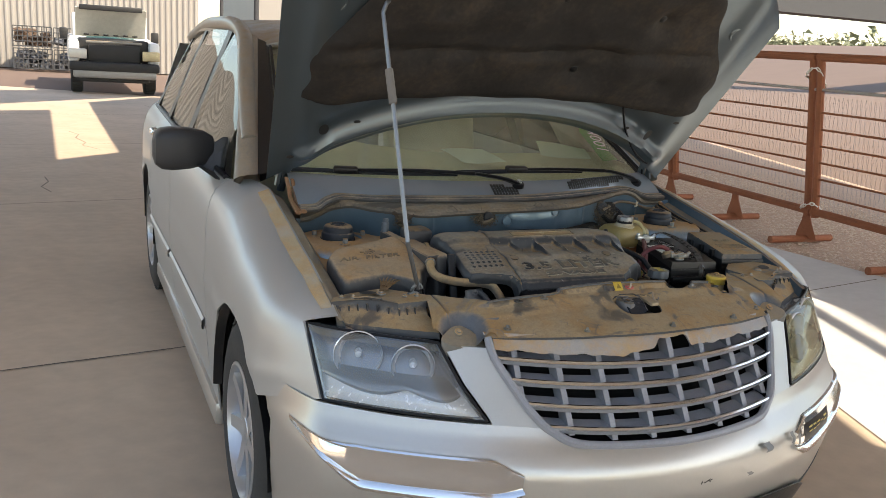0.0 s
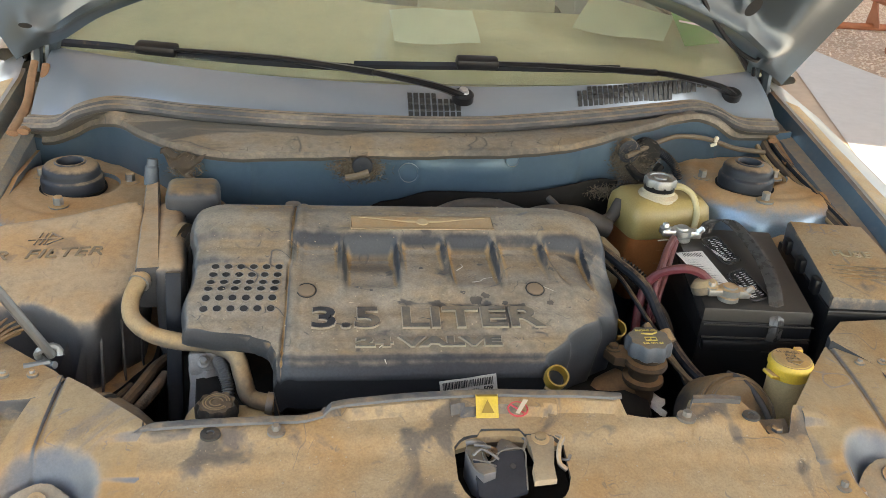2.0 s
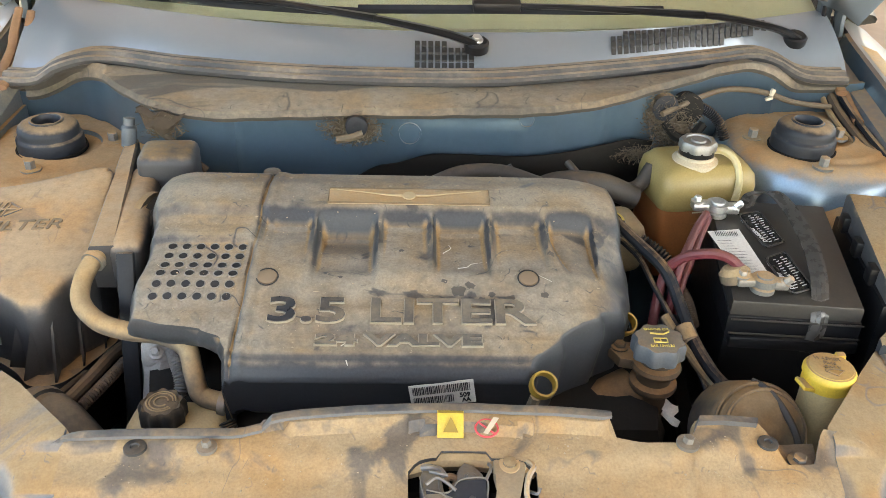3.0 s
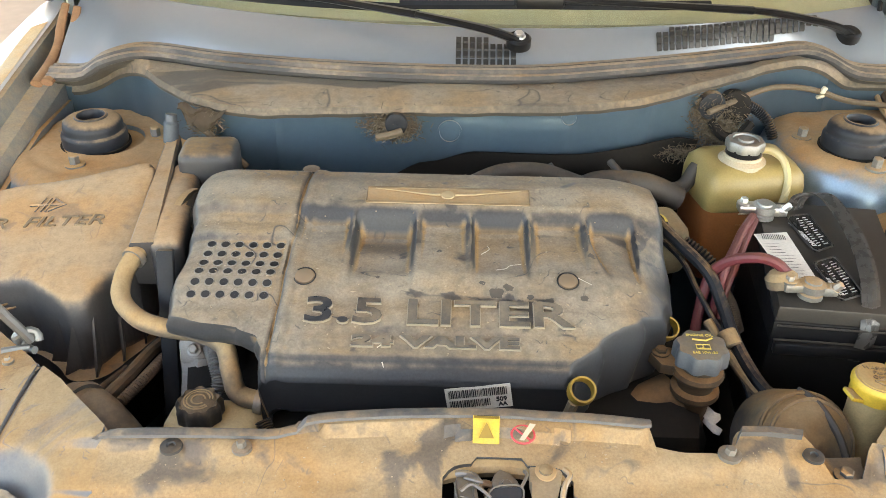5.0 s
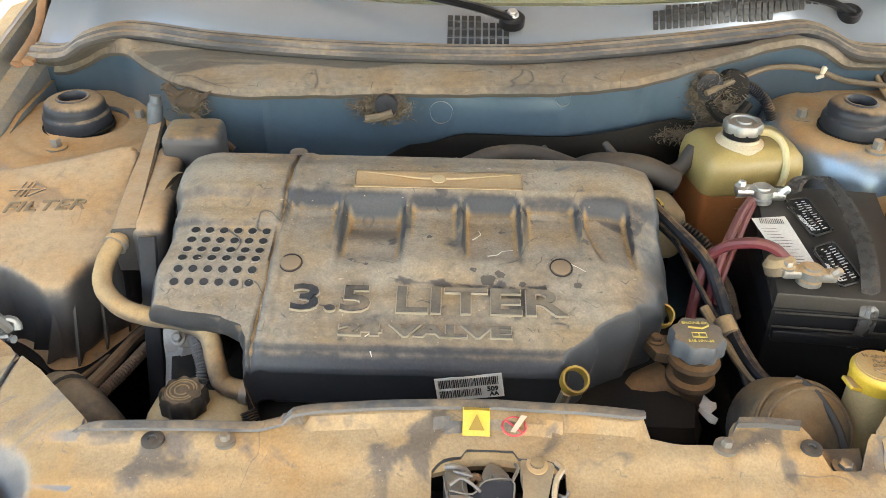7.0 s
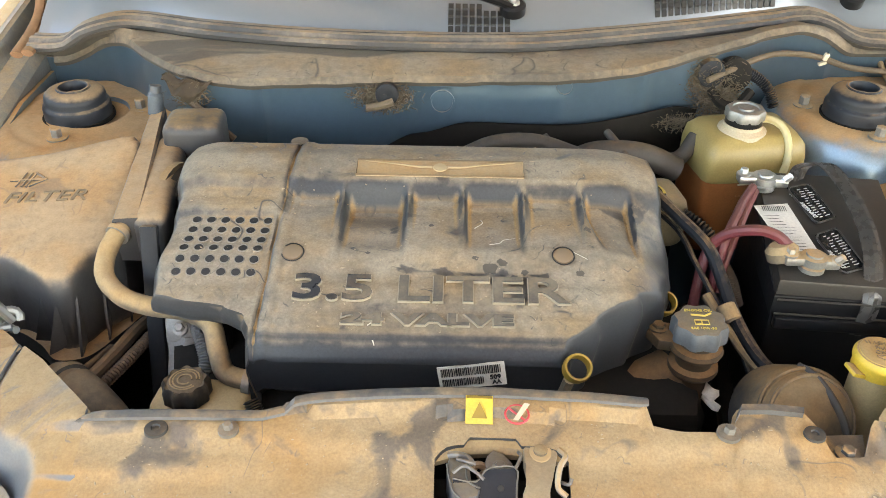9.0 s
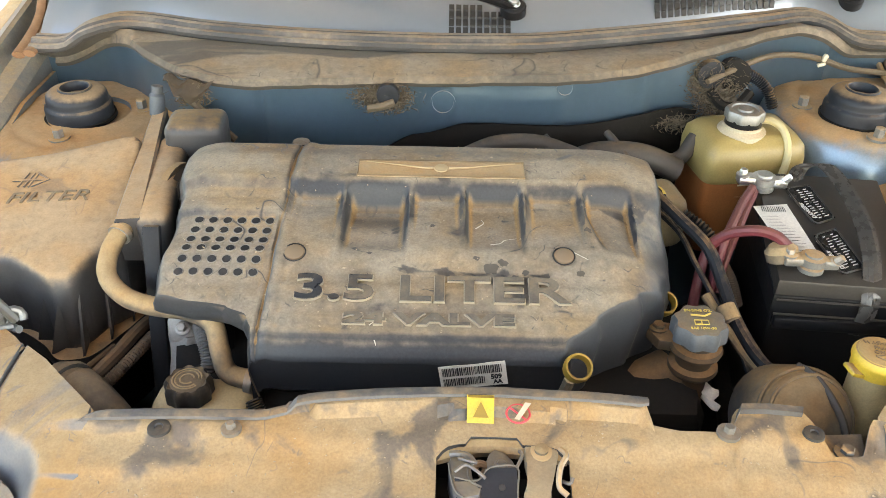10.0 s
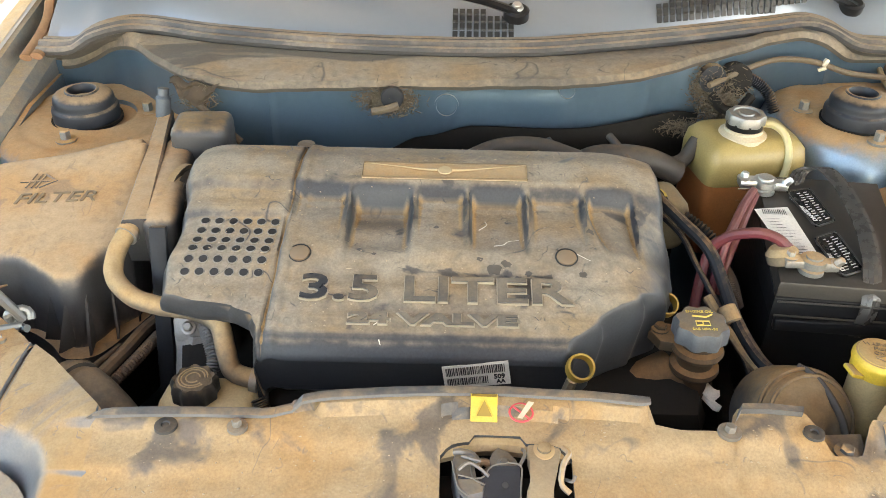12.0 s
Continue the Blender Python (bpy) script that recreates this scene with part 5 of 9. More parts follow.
part("void_sheet", bm, DARK, car, "dark sheet standing for the shaded void below the firewall")
for k, (dy, dz, r) in enumerate(((-0.020, 0.000, 0.008), (-0.004, 0.004, 0.0095), (0.014, 0.004, 0.008))):
    bm = bmesh.new()
    tube(bm, [Vector((x, smooth_curve(SEAL_Y, x) + dy, seal_z(x) + dz)) for x in span(-0.735, 0.72, 120)], r, 8, 0)
    part("cowl_seal", bm, MATS["seal rubber"] if "seal rubber" in MATS else mk("seal rubber", (0.05, 0.048, 0.047), 0.55, 0, dust=0.80, soft=0.2, lift=0.5, bump=0.1, dust_col=(0.36, 0.285, 0.21)), car, "grey rubber hood seal")
bm = bmesh.new()
rows = []
for x in xs:
    k = (x / 0.755) ** 2
    ye, ze = 1.225 + 0.17 * k, 1.134 + 0.010 * k
    ys_, zs_ = smooth_curve(SEAL_Y, x) + 0.012, seal_z(x)
    ys_ = min(ys_, ye - 0.03)
    rows.append([Vector((x, ys_, zs_ - 0.01)), Vector((x, ys_ + 0.004, zs_ + 0.002)), Vector((x, ys_ + (ye - ys_) * 0.18, zs_ + (ze - zs_) * 0.30)), Vector((x, ys_ + (ye - ys_) * 0.40, zs_ + (ze - zs_) * 0.58)), Vector((x, ys_ + (ye - ys_) * 0.62, zs_ + (ze - zs_) * 0.80)), Vector((x, ys_ + (ye - ys_) * 0.82, zs_ + (ze - zs_) * 0.94)), Vector((x, ye - 0.008, ze + 0.001)), Vector((x, ye + 0.01, ze - 0.004)), Vector((x, ye + 0.01, ze - 0.05))])
sheet(bm, [r_ for r_, x in zip(rows, xs) if abs(x) < 0.742])
cowl = part("cowl_panel", bm, COWL, car, "pale blue painted cowl panel below the windscreen")
for s in (-1, 1):
    # bay side wall, strut tower
    bm = bmesh.new()
    sheet(bm, [[Vector((s * 0.742, y, 0.45 + (z - 0.45) / 0.35 * (min(0.99, top_line(y) - 0.055) - 0.45))) for y in span(0.50, 1.24, 10)] for z in span(0.45, 0.80, 6)], 0.01, (s, 0, 0))
    part("inner_fender", bm, BLUE_D if s < 0 else BLUE, car, "blue inner fender wall, dusty")
    c = Vector((-0.618, 1.062, 0)) if s < 0 else Vector((0.655, 1.115, 0.022))
    bm = bmesh.new()
    lathe(bm, [(0.205, 0.50), (0.185, 0.86), (0.176, 0.93), (0.168, 0.957), (0.155, 0.972), (0.138, 0.978), (0.128, 0.980), (0.122, 0.9785), (0.112, 0.9785), (0.106, 0.981), (0.095, 0.980), (0.07, 0.981), (0.064, 0.983), (0.060, 0.983), (0.058, 0.976), (0.0001, 0.965)], c, seg=40)
    st = part("strut_tower", bm, BLUE_D, car, "domed strut tower, blue paint under brown dust")
    bm = bmesh.new()
    mc = Vector((-0.636, 1.058, 0.980)) if s < 0 else Vector((0.606, 1.062, 1.002))
    lathe(bm, [(0.0520, 0.0), (0.0520, 0.018), (0.0508, 0.0215), (0.0482, 0.0235), (0.0472, 0.0260), (0.0474, 0.0310), (0.0462, 0.0370), (0.0425, 0.0420), (0.0350, 0.0452), (0.0268, 0.0462), (0.0250, 0.0486), (0.0224, 0.0486), (0.0206, 0.0462), (0.0195, 0.0334), (0.0001, 0.0304)], mc, seg=48)
    part("strut_mount", bm, MATS["mount rubber"] if "mount rubber" in MATS else mk("mount rubber", (0.018, 0.021, 0.027), 0.45, 0, dust=0.80, soft=0.14, lift=0.5, bump=0.1, dust_col=(0.33, 0.23, 0.14), spec=0.3), st, "black rubber strut mount with a dusty top")
    # dark ring stands in for the shaded gap at the mount's foot
    bm = bmesh.new()
    lathe(bm, [(0.051, 0.0005), (0.0515, 0.0012), (0.0555, 0.0012), (0.056, -0.004)], mc, seg=40, caps=False)
    part("mount_ring", bm, DARK, st, "dark ring for the shaded gap round the mount")
    for p in ((-0.638, 0.972, 0.981), (-0.545, 1.085, 0.979), (-0.700, 1.105, 0.979)) if s < 0 else ((0.612, 0.985, 1.002), (0.535, 1.10, 1.0), (0.685, 1.10, 1.003)):
        bm = bmesh.new()
        bolt(bm, p, 0.0085, 0.016, 1.9)
        part("strut_bolt", bm, STEEL_D, st, "zinc strut bolt")
    # apron between tower and rail
    bm = bmesh.new()
    sheet(bm, [[Vector((s * x, y, lerp([(0.50, 0.90), (0.80, 0.93), (0.95, 0.955), (1.25, 0.955)], y) - (0.02 if x < 0.6 else 0))) for x in span(0.56, 0.745, 6)] for y in span(0.86, 1.25, 10)], 0.01, (0, 0, 1))
    part("apron", bm, BLUE_D, car, "dusty blue apron beside the strut tower")
    bm = bmesh.new()
    strips = [[(0.748, 1.30, 1.135), (0.748, 1.26, 1.105), (0.748, 1.238, 1.082), (0.748, 1.191, 1.064), (0.748, 1.126, 1.051)], [(0.728, 1.30, 1.130), (0.728, 1.268, 1.103), (0.728, 1.235, 1.074), (0.728, 1.200, 1.061), (0.730, 1.127, 1.054)]] if s < 0 else [[(0.745, 1.33, 1.10), (0.742, 1.27, 1.055), (0.738, 1.20, 1.03), (0.735, 1.14, 1.015)], [(0.732, 1.30, 1.09), (0.728, 1.25, 1.06), (0.722, 1.20, 1.045)]]
    for pts in strips:
        tube(bm, [(s * x, y, z) for x, y, z in pts], (0.007, 0.0105), 10, 6, flat=0.6)
    part("cowl_end", bm, MATS["rust brown flap"] if "rust brown flap" in MATS else mk("rust brown flap", (0.20, 0.10, 0.05), 0.8, 0, dust=0.74, soft=0.2, dust_col=(0.34, 0.20, 0.10)), car, "rust brown cowl end flap")

# dark engine mass below
eng = thing("engine", "grimy engine block deep in the bay under its cover", "engine")
for nm, boxes in (("block", (((-0.05, 0.72, 0.70), (0.66, 0.42, 0.36), 0.05),)), ("cylinder_head", (((-0.05, 0.80, 0.86), (0.56, 0.26, 0.14), 0.04),)), ("subframe", (((0.0, 0.75, 0.45), (1.44, 0.55, 0.10), 0.02),))):
    bm = bmesh.new()
    for p, sz, bv in boxes:
        box(bm, p, sz, bv, None, 2)
    part(nm, bm, DARK, eng)

# ---- radiator support panel ----
REAR = [(-0.47, 0.40), (-0.43, 0.425), (-0.412, 0.424), (-0.395, 0.426), (-0.225, 0.420), (-0.185, 0.434), (-0.165, 0.437), (-0.10, 0.441), (0.02, 0.444), (0.10, 0.442), (0.165, 0.437), (0.172, 0.418), (0.20, 0.412), (0.248, 0.410), (0.254, 0.430), (0.262, 0.440), (0.328, 0.442), (0.340, 0.426), (0.352, 0.400), (0.385, 0.402), (0.402, 0.438), (0.43, 0.44), (0.47, 0.42)]


def panel_z(x, y):
    t = (y - (0.232 + 0.44 * x * x)) / (0.20 - 0.30 * x * x)
    z = 0.897 + 0.055 * min(1.1, max(0, t)) ** 0.8 - 0.06 * x * x
    if t > 0.72:
        z += 0.008 * min(1, (t - 0.72) / 0.06)
    if t > 0.95 and -0.40 < x < 0.17:
        z += 0.009
    z += 0.005 * ramp_(y, 0.362 + 0.10 * max(0, -0.24 - x) ** 2, 0.370) * (ramp_(x, -0.44, -0.41) * (1 - ramp_(x, -0.24, -0.16)) + ramp_(x, 0.18, 0.24) * (1 - ramp_(x, 0.40, 0.43)))
    return z + 0.0025 * noise.noise(Vector((x * 9, y * 14, 1)))


HX0, HX1, HY0, HY1 = -0.048, 0.084, 0.308, 0.392


def panel_piece(bm, x0, x1, n, f0, f1, m=22):
    rows = []
    for x in span(x0, x1, n):
        a, b = f0(x), f1(x)
        rows.append([Vector((x, a + (b - a) * k / (m - 1), panel_z(x, a + (b - a) * k / (m - 1)))) for k in range(m)])
    sheet(bm, rows, 0.006, (0, 0, 1))


GUIDE = mk("half bare guide plastic", (0.095, 0.105, 0.12), 0.36, 0, spec=0.45, dust=1.42, soft=0.30, lift=1.4, scale=6, bump=0.05, dust_col=(0.42, 0.30, 0.17), wipe=0.75, wipe_scale=6.0, wipe_at=(0.56, 0.68), marks=0.6)
sup = thing("radiator_panel", "black plastic radiator cover panel under tan dust", "radiator panel")
nose = lambda x: 0.228 + 0.44 * x * x
rear = lambda x: lerp(REAR, x)


def hole_back(x):
    u = (x - HX0) / (HX1 - HX0)
    return HY1 - 0.012 * max(abs(2 * u - 1) ** 6, 0) + (0.008 if 0.25 < u < 0.62 else 0)


def hole_front(x):
    u = (x - HX0) / (HX1 - HX0)
    return HY0 + 0.03 * abs(2 * u - 1) ** 8


bm = bmesh.new()
panel_piece(bm, -0.455, HX0, 60, nose, rear)
panel_piece(bm, HX1, 0.455, 60, nose, rear)
panel_piece(bm, HX0, HX1, 24, nose, hole_front, 10)
panel_piece(bm, HX0, HX1, 24, hole_back, rear, 9)
plate = part("cover_plate", bm, PANEL, sup)
for x, y, r in ((-0.254, 0.401, 0.0052), (0.245, 0.407, 0.006), (-0.40, 0.325, 0.005), (-0.2, 0.262, 0.004), (0.06, 0.245, 0.004), (0.30, 0.282, 0.005), (0.43, 0.335, 0.005)):
    bm = bmesh.new()
    bolt(bm, (x, y, panel_z(x, y) + 0.004), r, 0.008, 2.0)
    part("panel_bolt", bm, MATS["dull bolt"] if "dull bolt" in MATS else mk("dull bolt", (0.17, 0.16, 0.145), 0.5, 0.4, dust=0.80, soft=0.2), sup)
for x, y, r in ((-0.329, 0.406, 0.0120), (0.333, 0.412, 0.011)):
    bm = bmesh.new()
    lathe(bm, [(r, 0.0), (r * 0.95, 0.003), (r * 0.4, 0.004), (r * 0.3, 0.0025), (0.0001, 0.003)], (x, y, panel_z(x, y) + 0.0045), seg=24)
    part("push_clip", bm, MATS["dusty clip"] if "dusty clip" in MATS else mk("dusty clip", (0.03, 0.03, 0.03), 0.5, 0, dust=0.80, soft=0.16, dust_col=(0.26, 0.19, 0.12)), sup, "black push clip, dusty")
bm = bmesh.new()
prism(bm, [(0.336, 0.436), (0.40, 0.440), (0.390, 0.398), (0.352, 0.398)], 0.921, 0.9275, 0.0025)
bolt(bm, (0.372, 0.410, 0.9285), 0.0075, 0.007, 1.7)
part("notch_bracket", bm, PANEL, sup, "small dusty bracket in the panel notch")
bm = bmesh.new()
LIP = [(-0.42, 0.423), (-0.395, 0.4285), (-0.30, 0.426), (-0.225, 0.4225), (-0.182, 0.437), (-0.165, 0.4405), (-0.10, 0.4445), (0.02, 0.4475), (0.10, 0.4455), (0.168, 0.4405)]
rows = []
for x in span(-0.42, 0.168, 60):
    y = lerp(LIP, x)
    w = 0.012 * min(1, (x + 0.425) / 0.03, (0.175 - x) / 0.01)
    z = panel_z(x, y - 0.004)
    rows.append([Vector((x, y - w, z + 0.0005)), Vector((x, y - w * 0.9, z + 0.0035)), Vector((x, y - 0.004, z + 0.005)), Vector((x, y + 0.001, z + 0.003)), Vector((x, y + 0.003, z - 0.006)), Vector((x, y + 0.002, z - 0.035))])
sheet(bm, rows)
part("rear_lip", bm, mk("bare panel plastic", (0.085, 0.085, 0.087), 0.5, 0, dust=0.80, soft=0.16, dust_col=(0.42, 0.31, 0.19), marks=0.5), sup, "grey bare plastic lip along the panel")
bm = bmesh.new()
rows = [[Vector((x, y, z)) for x, y, z in ((px, py, panel_z(px, py) + 0.0005), (px, py, panel_z(px, py) + 0.007), (px + 0.004, py + 0.010, panel_z(px, py) + 0.006), (px + 0.004, py + 0.012, panel_z(px, py) - 0.03))] for px, py in ((0.254, 0.420), (0.262, 0.432), (0.29, 0.434), (0.327, 0.433))]
sheet(bm, rows)
part("notch_lip", bm, MATS["bare panel plastic"], sup)
# stickers on the panel
bm = bmesh.new()
st = [(-0.018, 0.4315), (0.0095, 0.4315), (0.0095, 0.4125), (-0.018, 0.4125)]
bm.faces.new([bm.verts.new((x, y, panel_z(x, y) + 0.010 if y > 0.43 else panel_z(x, y) + 0.003)) for x, y in st])
sticker = part("warning_sticker", bm, mk("faded yellow sticker", (0.54, 0.38, 0.03), 0.5, 0, dust=0.78, soft=0.2, bump=0.02), sup, "yellow warning sticker with a triangle")
bm = bmesh.new()
bm.faces.new([bm.verts.new((x, y, panel_z(x, y) + 0.0085)) for x, y in ((-0.012, 0.4145), (0.004, 0.4145), (-0.004, 0.4255))])
part("triangle", bm, mk("brown print", (0.22, 0.14, 0.02), 0.6, bump=0), sticker)
bm = bmesh.new()
bm.faces.new([bm.verts.new((x, y, panel_z(x, y) + 0.0105)) for x, y in ((-0.0172, 0.4280), (0.0088, 0.4280), (0.0088, 0.4310), (-0.0172, 0.4310))])
part("print_bar", bm, MATS["brown print"], sticker)
bm = bmesh.new()
c = Vector((0.034, 0.421, panel_z(0.034, 0.421) + 0.008))
tube(bm, [c + Vector((0.012 * math.cos(t), 0.010 * math.sin(t), 0.003 * math.sin(t))) for t in span(0, 6.2832, 19)], 0.0012, 5, 0)
tube(bm, [c + Vector((-0.0085, 0.007, 0.002)), c + Vector((0.0085, -0.007, -0.002))], 0.0012, 5, 0)
part("warning_ring", bm, mk("red print", (0.55, 0.06, 0.07), 0.5, bump=0), sup, "red prohibition ring print")
bm = bmesh.new()
bm.faces.new([bm.verts.new((x, y, panel_z(x, y) + 0.0075)) for x, y in ((0.030, 0.4155), (0.035, 0.4145), (0.047, 0.4265), (0.041, 0.4275))])
part("print_mark", bm, mk("faded print", (0.42, 0.34, 0.25), 0.6), sup)
# radiator core below the panel
bm = bmesh.new()
box(bm, (0, 0.36, 0.615), (0.98, 0.05, 0.46), 0.005)
part("radiator_core", bm, DARK, sup)

# hood latch in the opening
la = thing("hood_latch", "greasy steel hood latch in the panel opening", "hood latch")
JAW = mk("worn latch steel", (0.13, 0.13, 0.14), 0.42, 0.4, dust=0.68, soft=0.2, dust_col=(0.25, 0.19, 0.12), marks=0.5)
OILY = mk("oily steel", (0.018, 0.023, 0.032), 0.22, 0.1, bump=0.12, dust=0.9, soft=0.2, dust_col=(0.12, 0.10, 0.075))
bm = bmesh.new()
prism(bm, [(-0.036, 0.372), (-0.033, 0.384), (-0.020, 0.388), (-0.014, 0.380), (-0.017, 0.366), (-0.015, 0.350), (-0.004, 0.343), (-0.006, 0.334), (-0.020, 0.330), (-0.030, 0.340)], 0.905, 0.944, 0.003)
prism(bm, [(0.000, 0.372), (0.004, 0.384), (0.010, 0.391), (0.020, 0.386), (0.028, 0.375), (0.030, 0.360), (0.016, 0.357), (0.004, 0.362)], 0.915, 0.946, 0.003)
bolt(bm, (0.015, 0.368, 0.946), 0.0045, 0.003, 1.5)
tube(bm, [(-0.034, 0.380, 0.948), (-0.026, 0.378, 0.951), (-0.016, 0.377, 0.948), (-0.010, 0.370, 0.945)], 0.0035, 8, 5)
part("latch_jaw", bm, JAW, la)
bm = bmesh.new()
rows = [[Vector((x, y, z)) for x, y, z in r_] for r_ in (((-0.030, 0.352, 0.946), (-0.028, 0.338, 0.936), (-0.026, 0.318, 0.922)), ((-0.008, 0.350, 0.944), (-0.006, 0.336, 0.935), (-0.004, 0.314, 0.920)), ((0.004, 0.362, 0.949), (0.010, 0.342, 0.938), (0.012, 0.316, 0.922)), ((0.030, 0.363, 0.950), (0.031, 0.344, 0.940), (0.030, 0.320, 0.925)))]
sheet(bm, rows, 0.003, (0, 0, 1))
part("latch_plate", bm, OILY, la, "dark oily steel plate")
for pts in ([(-0.030, 0.352, 0.947), (-0.008, 0.350, 0.945), (0.004, 0.362, 0.950), (0.030, 0.363, 0.951), (0.031, 0.344, 0.941), (0.030, 0.322, 0.926)], [(-0.036, 0.372, 0.944), (-0.030, 0.340, 0.944), (-0.020, 0.330, 0.943)], [(-0.014, 0.380, 0.945), (-0.017, 0.366, 0.945), (-0.015, 0.350, 0.945), (-0.004, 0.343, 0.944)]):
    bm = bmesh.new()
    tube(bm, pts, 0.0010, 6, 4)
    part("worn_edge", bm, MATS["worn edge"] if "worn edge" in MATS else mk("worn edge", (0.13, 0.118, 0.10), 0.6, 0), la, "worn steel edge")
# black disc paints the dark inside of the plate hole
bm = bmesh.new()
lathe(bm, [(0.0035, 0.0), (0.003, 0.0006), (0.0001, 0.0006)], (0.016, 0.346, 0.9405), (0, -0.5, 0.86), 14)
part("plate_hole", bm, INK_SHADE, la)
bm = bmesh.new()
tube(bm, [(-0.050, 0.392, 0.934), (-0.02, 0.398, 0.938), (0.02, 0.400, 0.938), (0.084, 0.394, 0.934)], 0.011, 10, 6)
part("latch_bar", bm, HOSE, la, "tan dusty cross bar")
bm = bmesh.new()
tube(bm, [(-0.012, 0.368, 0.94), (-0.006, 0.372, 0.944), (0.002, 0.370, 0.94), (-0.004, 0.362, 0.935)], 0.004, 8, 5)
part("latch_spring", bm, mk("rusty spring", (0.20, 0.12, 0.07), 0.6, 0.4), la)
bm = bmesh.new()
prism(bm, [(0.040, 0.393), (0.047, 0.400), (0.058, 0.402), (0.068, 0.397), (0.073, 0.386), (0.068, 0.364), (0.062, 0.340), (0.060, 0.315), (0.034, 0.312), (0.036, 0.335), (0.042, 0.350), (0.039, 0.372)], 0.940, 0.948, 0.002)
arm = part("release_lever", bm, mk("dusty lever paint", (0.30, 0.24, 0.17), 0.6, 0.2, dust=0.60, soft=0.18, dust_col=(0.46, 0.34, 0.21), marks=0.4), la, "dusty release lever")
bm = bmesh.new()
lathe(bm, [(0.007, 0.946), (0.007, 0.952), (0.0001, 0.953)], (0.056, 0.386, 0), seg=16)
part("rivet", bm, HOSE, arm)
bm = bmesh.new()
pad = [(0.056 + r * math.sin(a), 0.384 + r * 1.25 * math.cos(a)) for a, r in [(2 * math.pi * k / 20, 0.0125 - 0.0035 * (1 - math.cos(2 * math.pi * k / 20)) / 2) for k in range(20)]]
prism(bm, pad[::-1], 0.946, 0.9492, 0.0006)
part("lever_pad", bm, mk("ochre pad", (0.50, 0.33, 0.17), 0.8, 0, var=0.2), arm, "ochre dusty pad on the lever head")
for pts in ([(0.030, 0.362, 0.950), (0.036, 0.376, 0.952), (0.034, 0.384, 0.950)], [(0.074, 0.352, 0.944), (0.080, 0.346, 0.948), (0.083, 0.350, 0.952)], [(-0.030, 0.356, 0.950), (-0.020, 0.362, 0.953), (-0.010, 0.358, 0.951), (0.000, 0.352, 0.946)], [(-0.026, 0.372, 0.951), (-0.018, 0.366, 0.955), (-0.008, 0.364, 0.954)]):
    bm = bmesh.new()
    tube(bm, pts, 0.0018, 7, 5)
    part("latch_finger", bm, JAW, la, "worn bent steel finger")
bm = bmesh.new()
tube(bm, [(0.074, 0.383, 0.955), (0.078, 0.37, 0.96), (0.072, 0.36, 0.955), (0.07, 0.345, 0.945), (0.078, 0.338, 0.94)], 0.003, 6, 5)
part("spring", bm, STEEL_D, la)
bm = bmesh.new()
box(bm, (0.018, 0.34, 0.885), (0.15, 0.11, 0.03), 0.006)
part("latch_base", bm, DARK, la)

# corner plates beside the headlights: a flat plate, its ribbed skirt, a folded guide with a bare scoop, and the lamp bracket
PLATE = {-1: [(-0.798, 0.566), (-0.788, 0.600), (-0.745, 0.612), (-0.632, 0.636), (-0.585, 0.588), (-0.540, 0.556), (-0.522, 0.540), (-0.540, 0.505), (-0.557, 0.498), (-0.64, 0.490), (-0.696, 0.545), (-0.743, 0.560)],
         1: [(0.798, 0.566), (0.788, 0.600), (0.745, 0.628), (0.69, 0.640), (0.578, 0.634), (0.545, 0.605), (0.542, 0.592), (0.590, 0.545), (0.585, 0.498), (0.64, 0.490), (0.696, 0.545), (0.743, 0.560)]}
GUIDE_EDGE = {-1: ((0.0, (-0.405, 0.432), (-0.395, 0.305)), (0.42, (-0.490, 0.518), (-0.455, 0.292)), (0.62, (-0.526, 0.545), (-0.530, 0.305)), (1.0, (-0.545, 0.535), (-0.590, 0.350))),
              1: ((0.0, (0.412, 0.444), (0.400, 0.305)), (0.42, (0.482, 0.530), (0.455, 0.292)), (0.62, (0.543, 0.600), (0.530, 0.305)), (1.0, (0.605, 0.548), (0.590, 0.350)))}
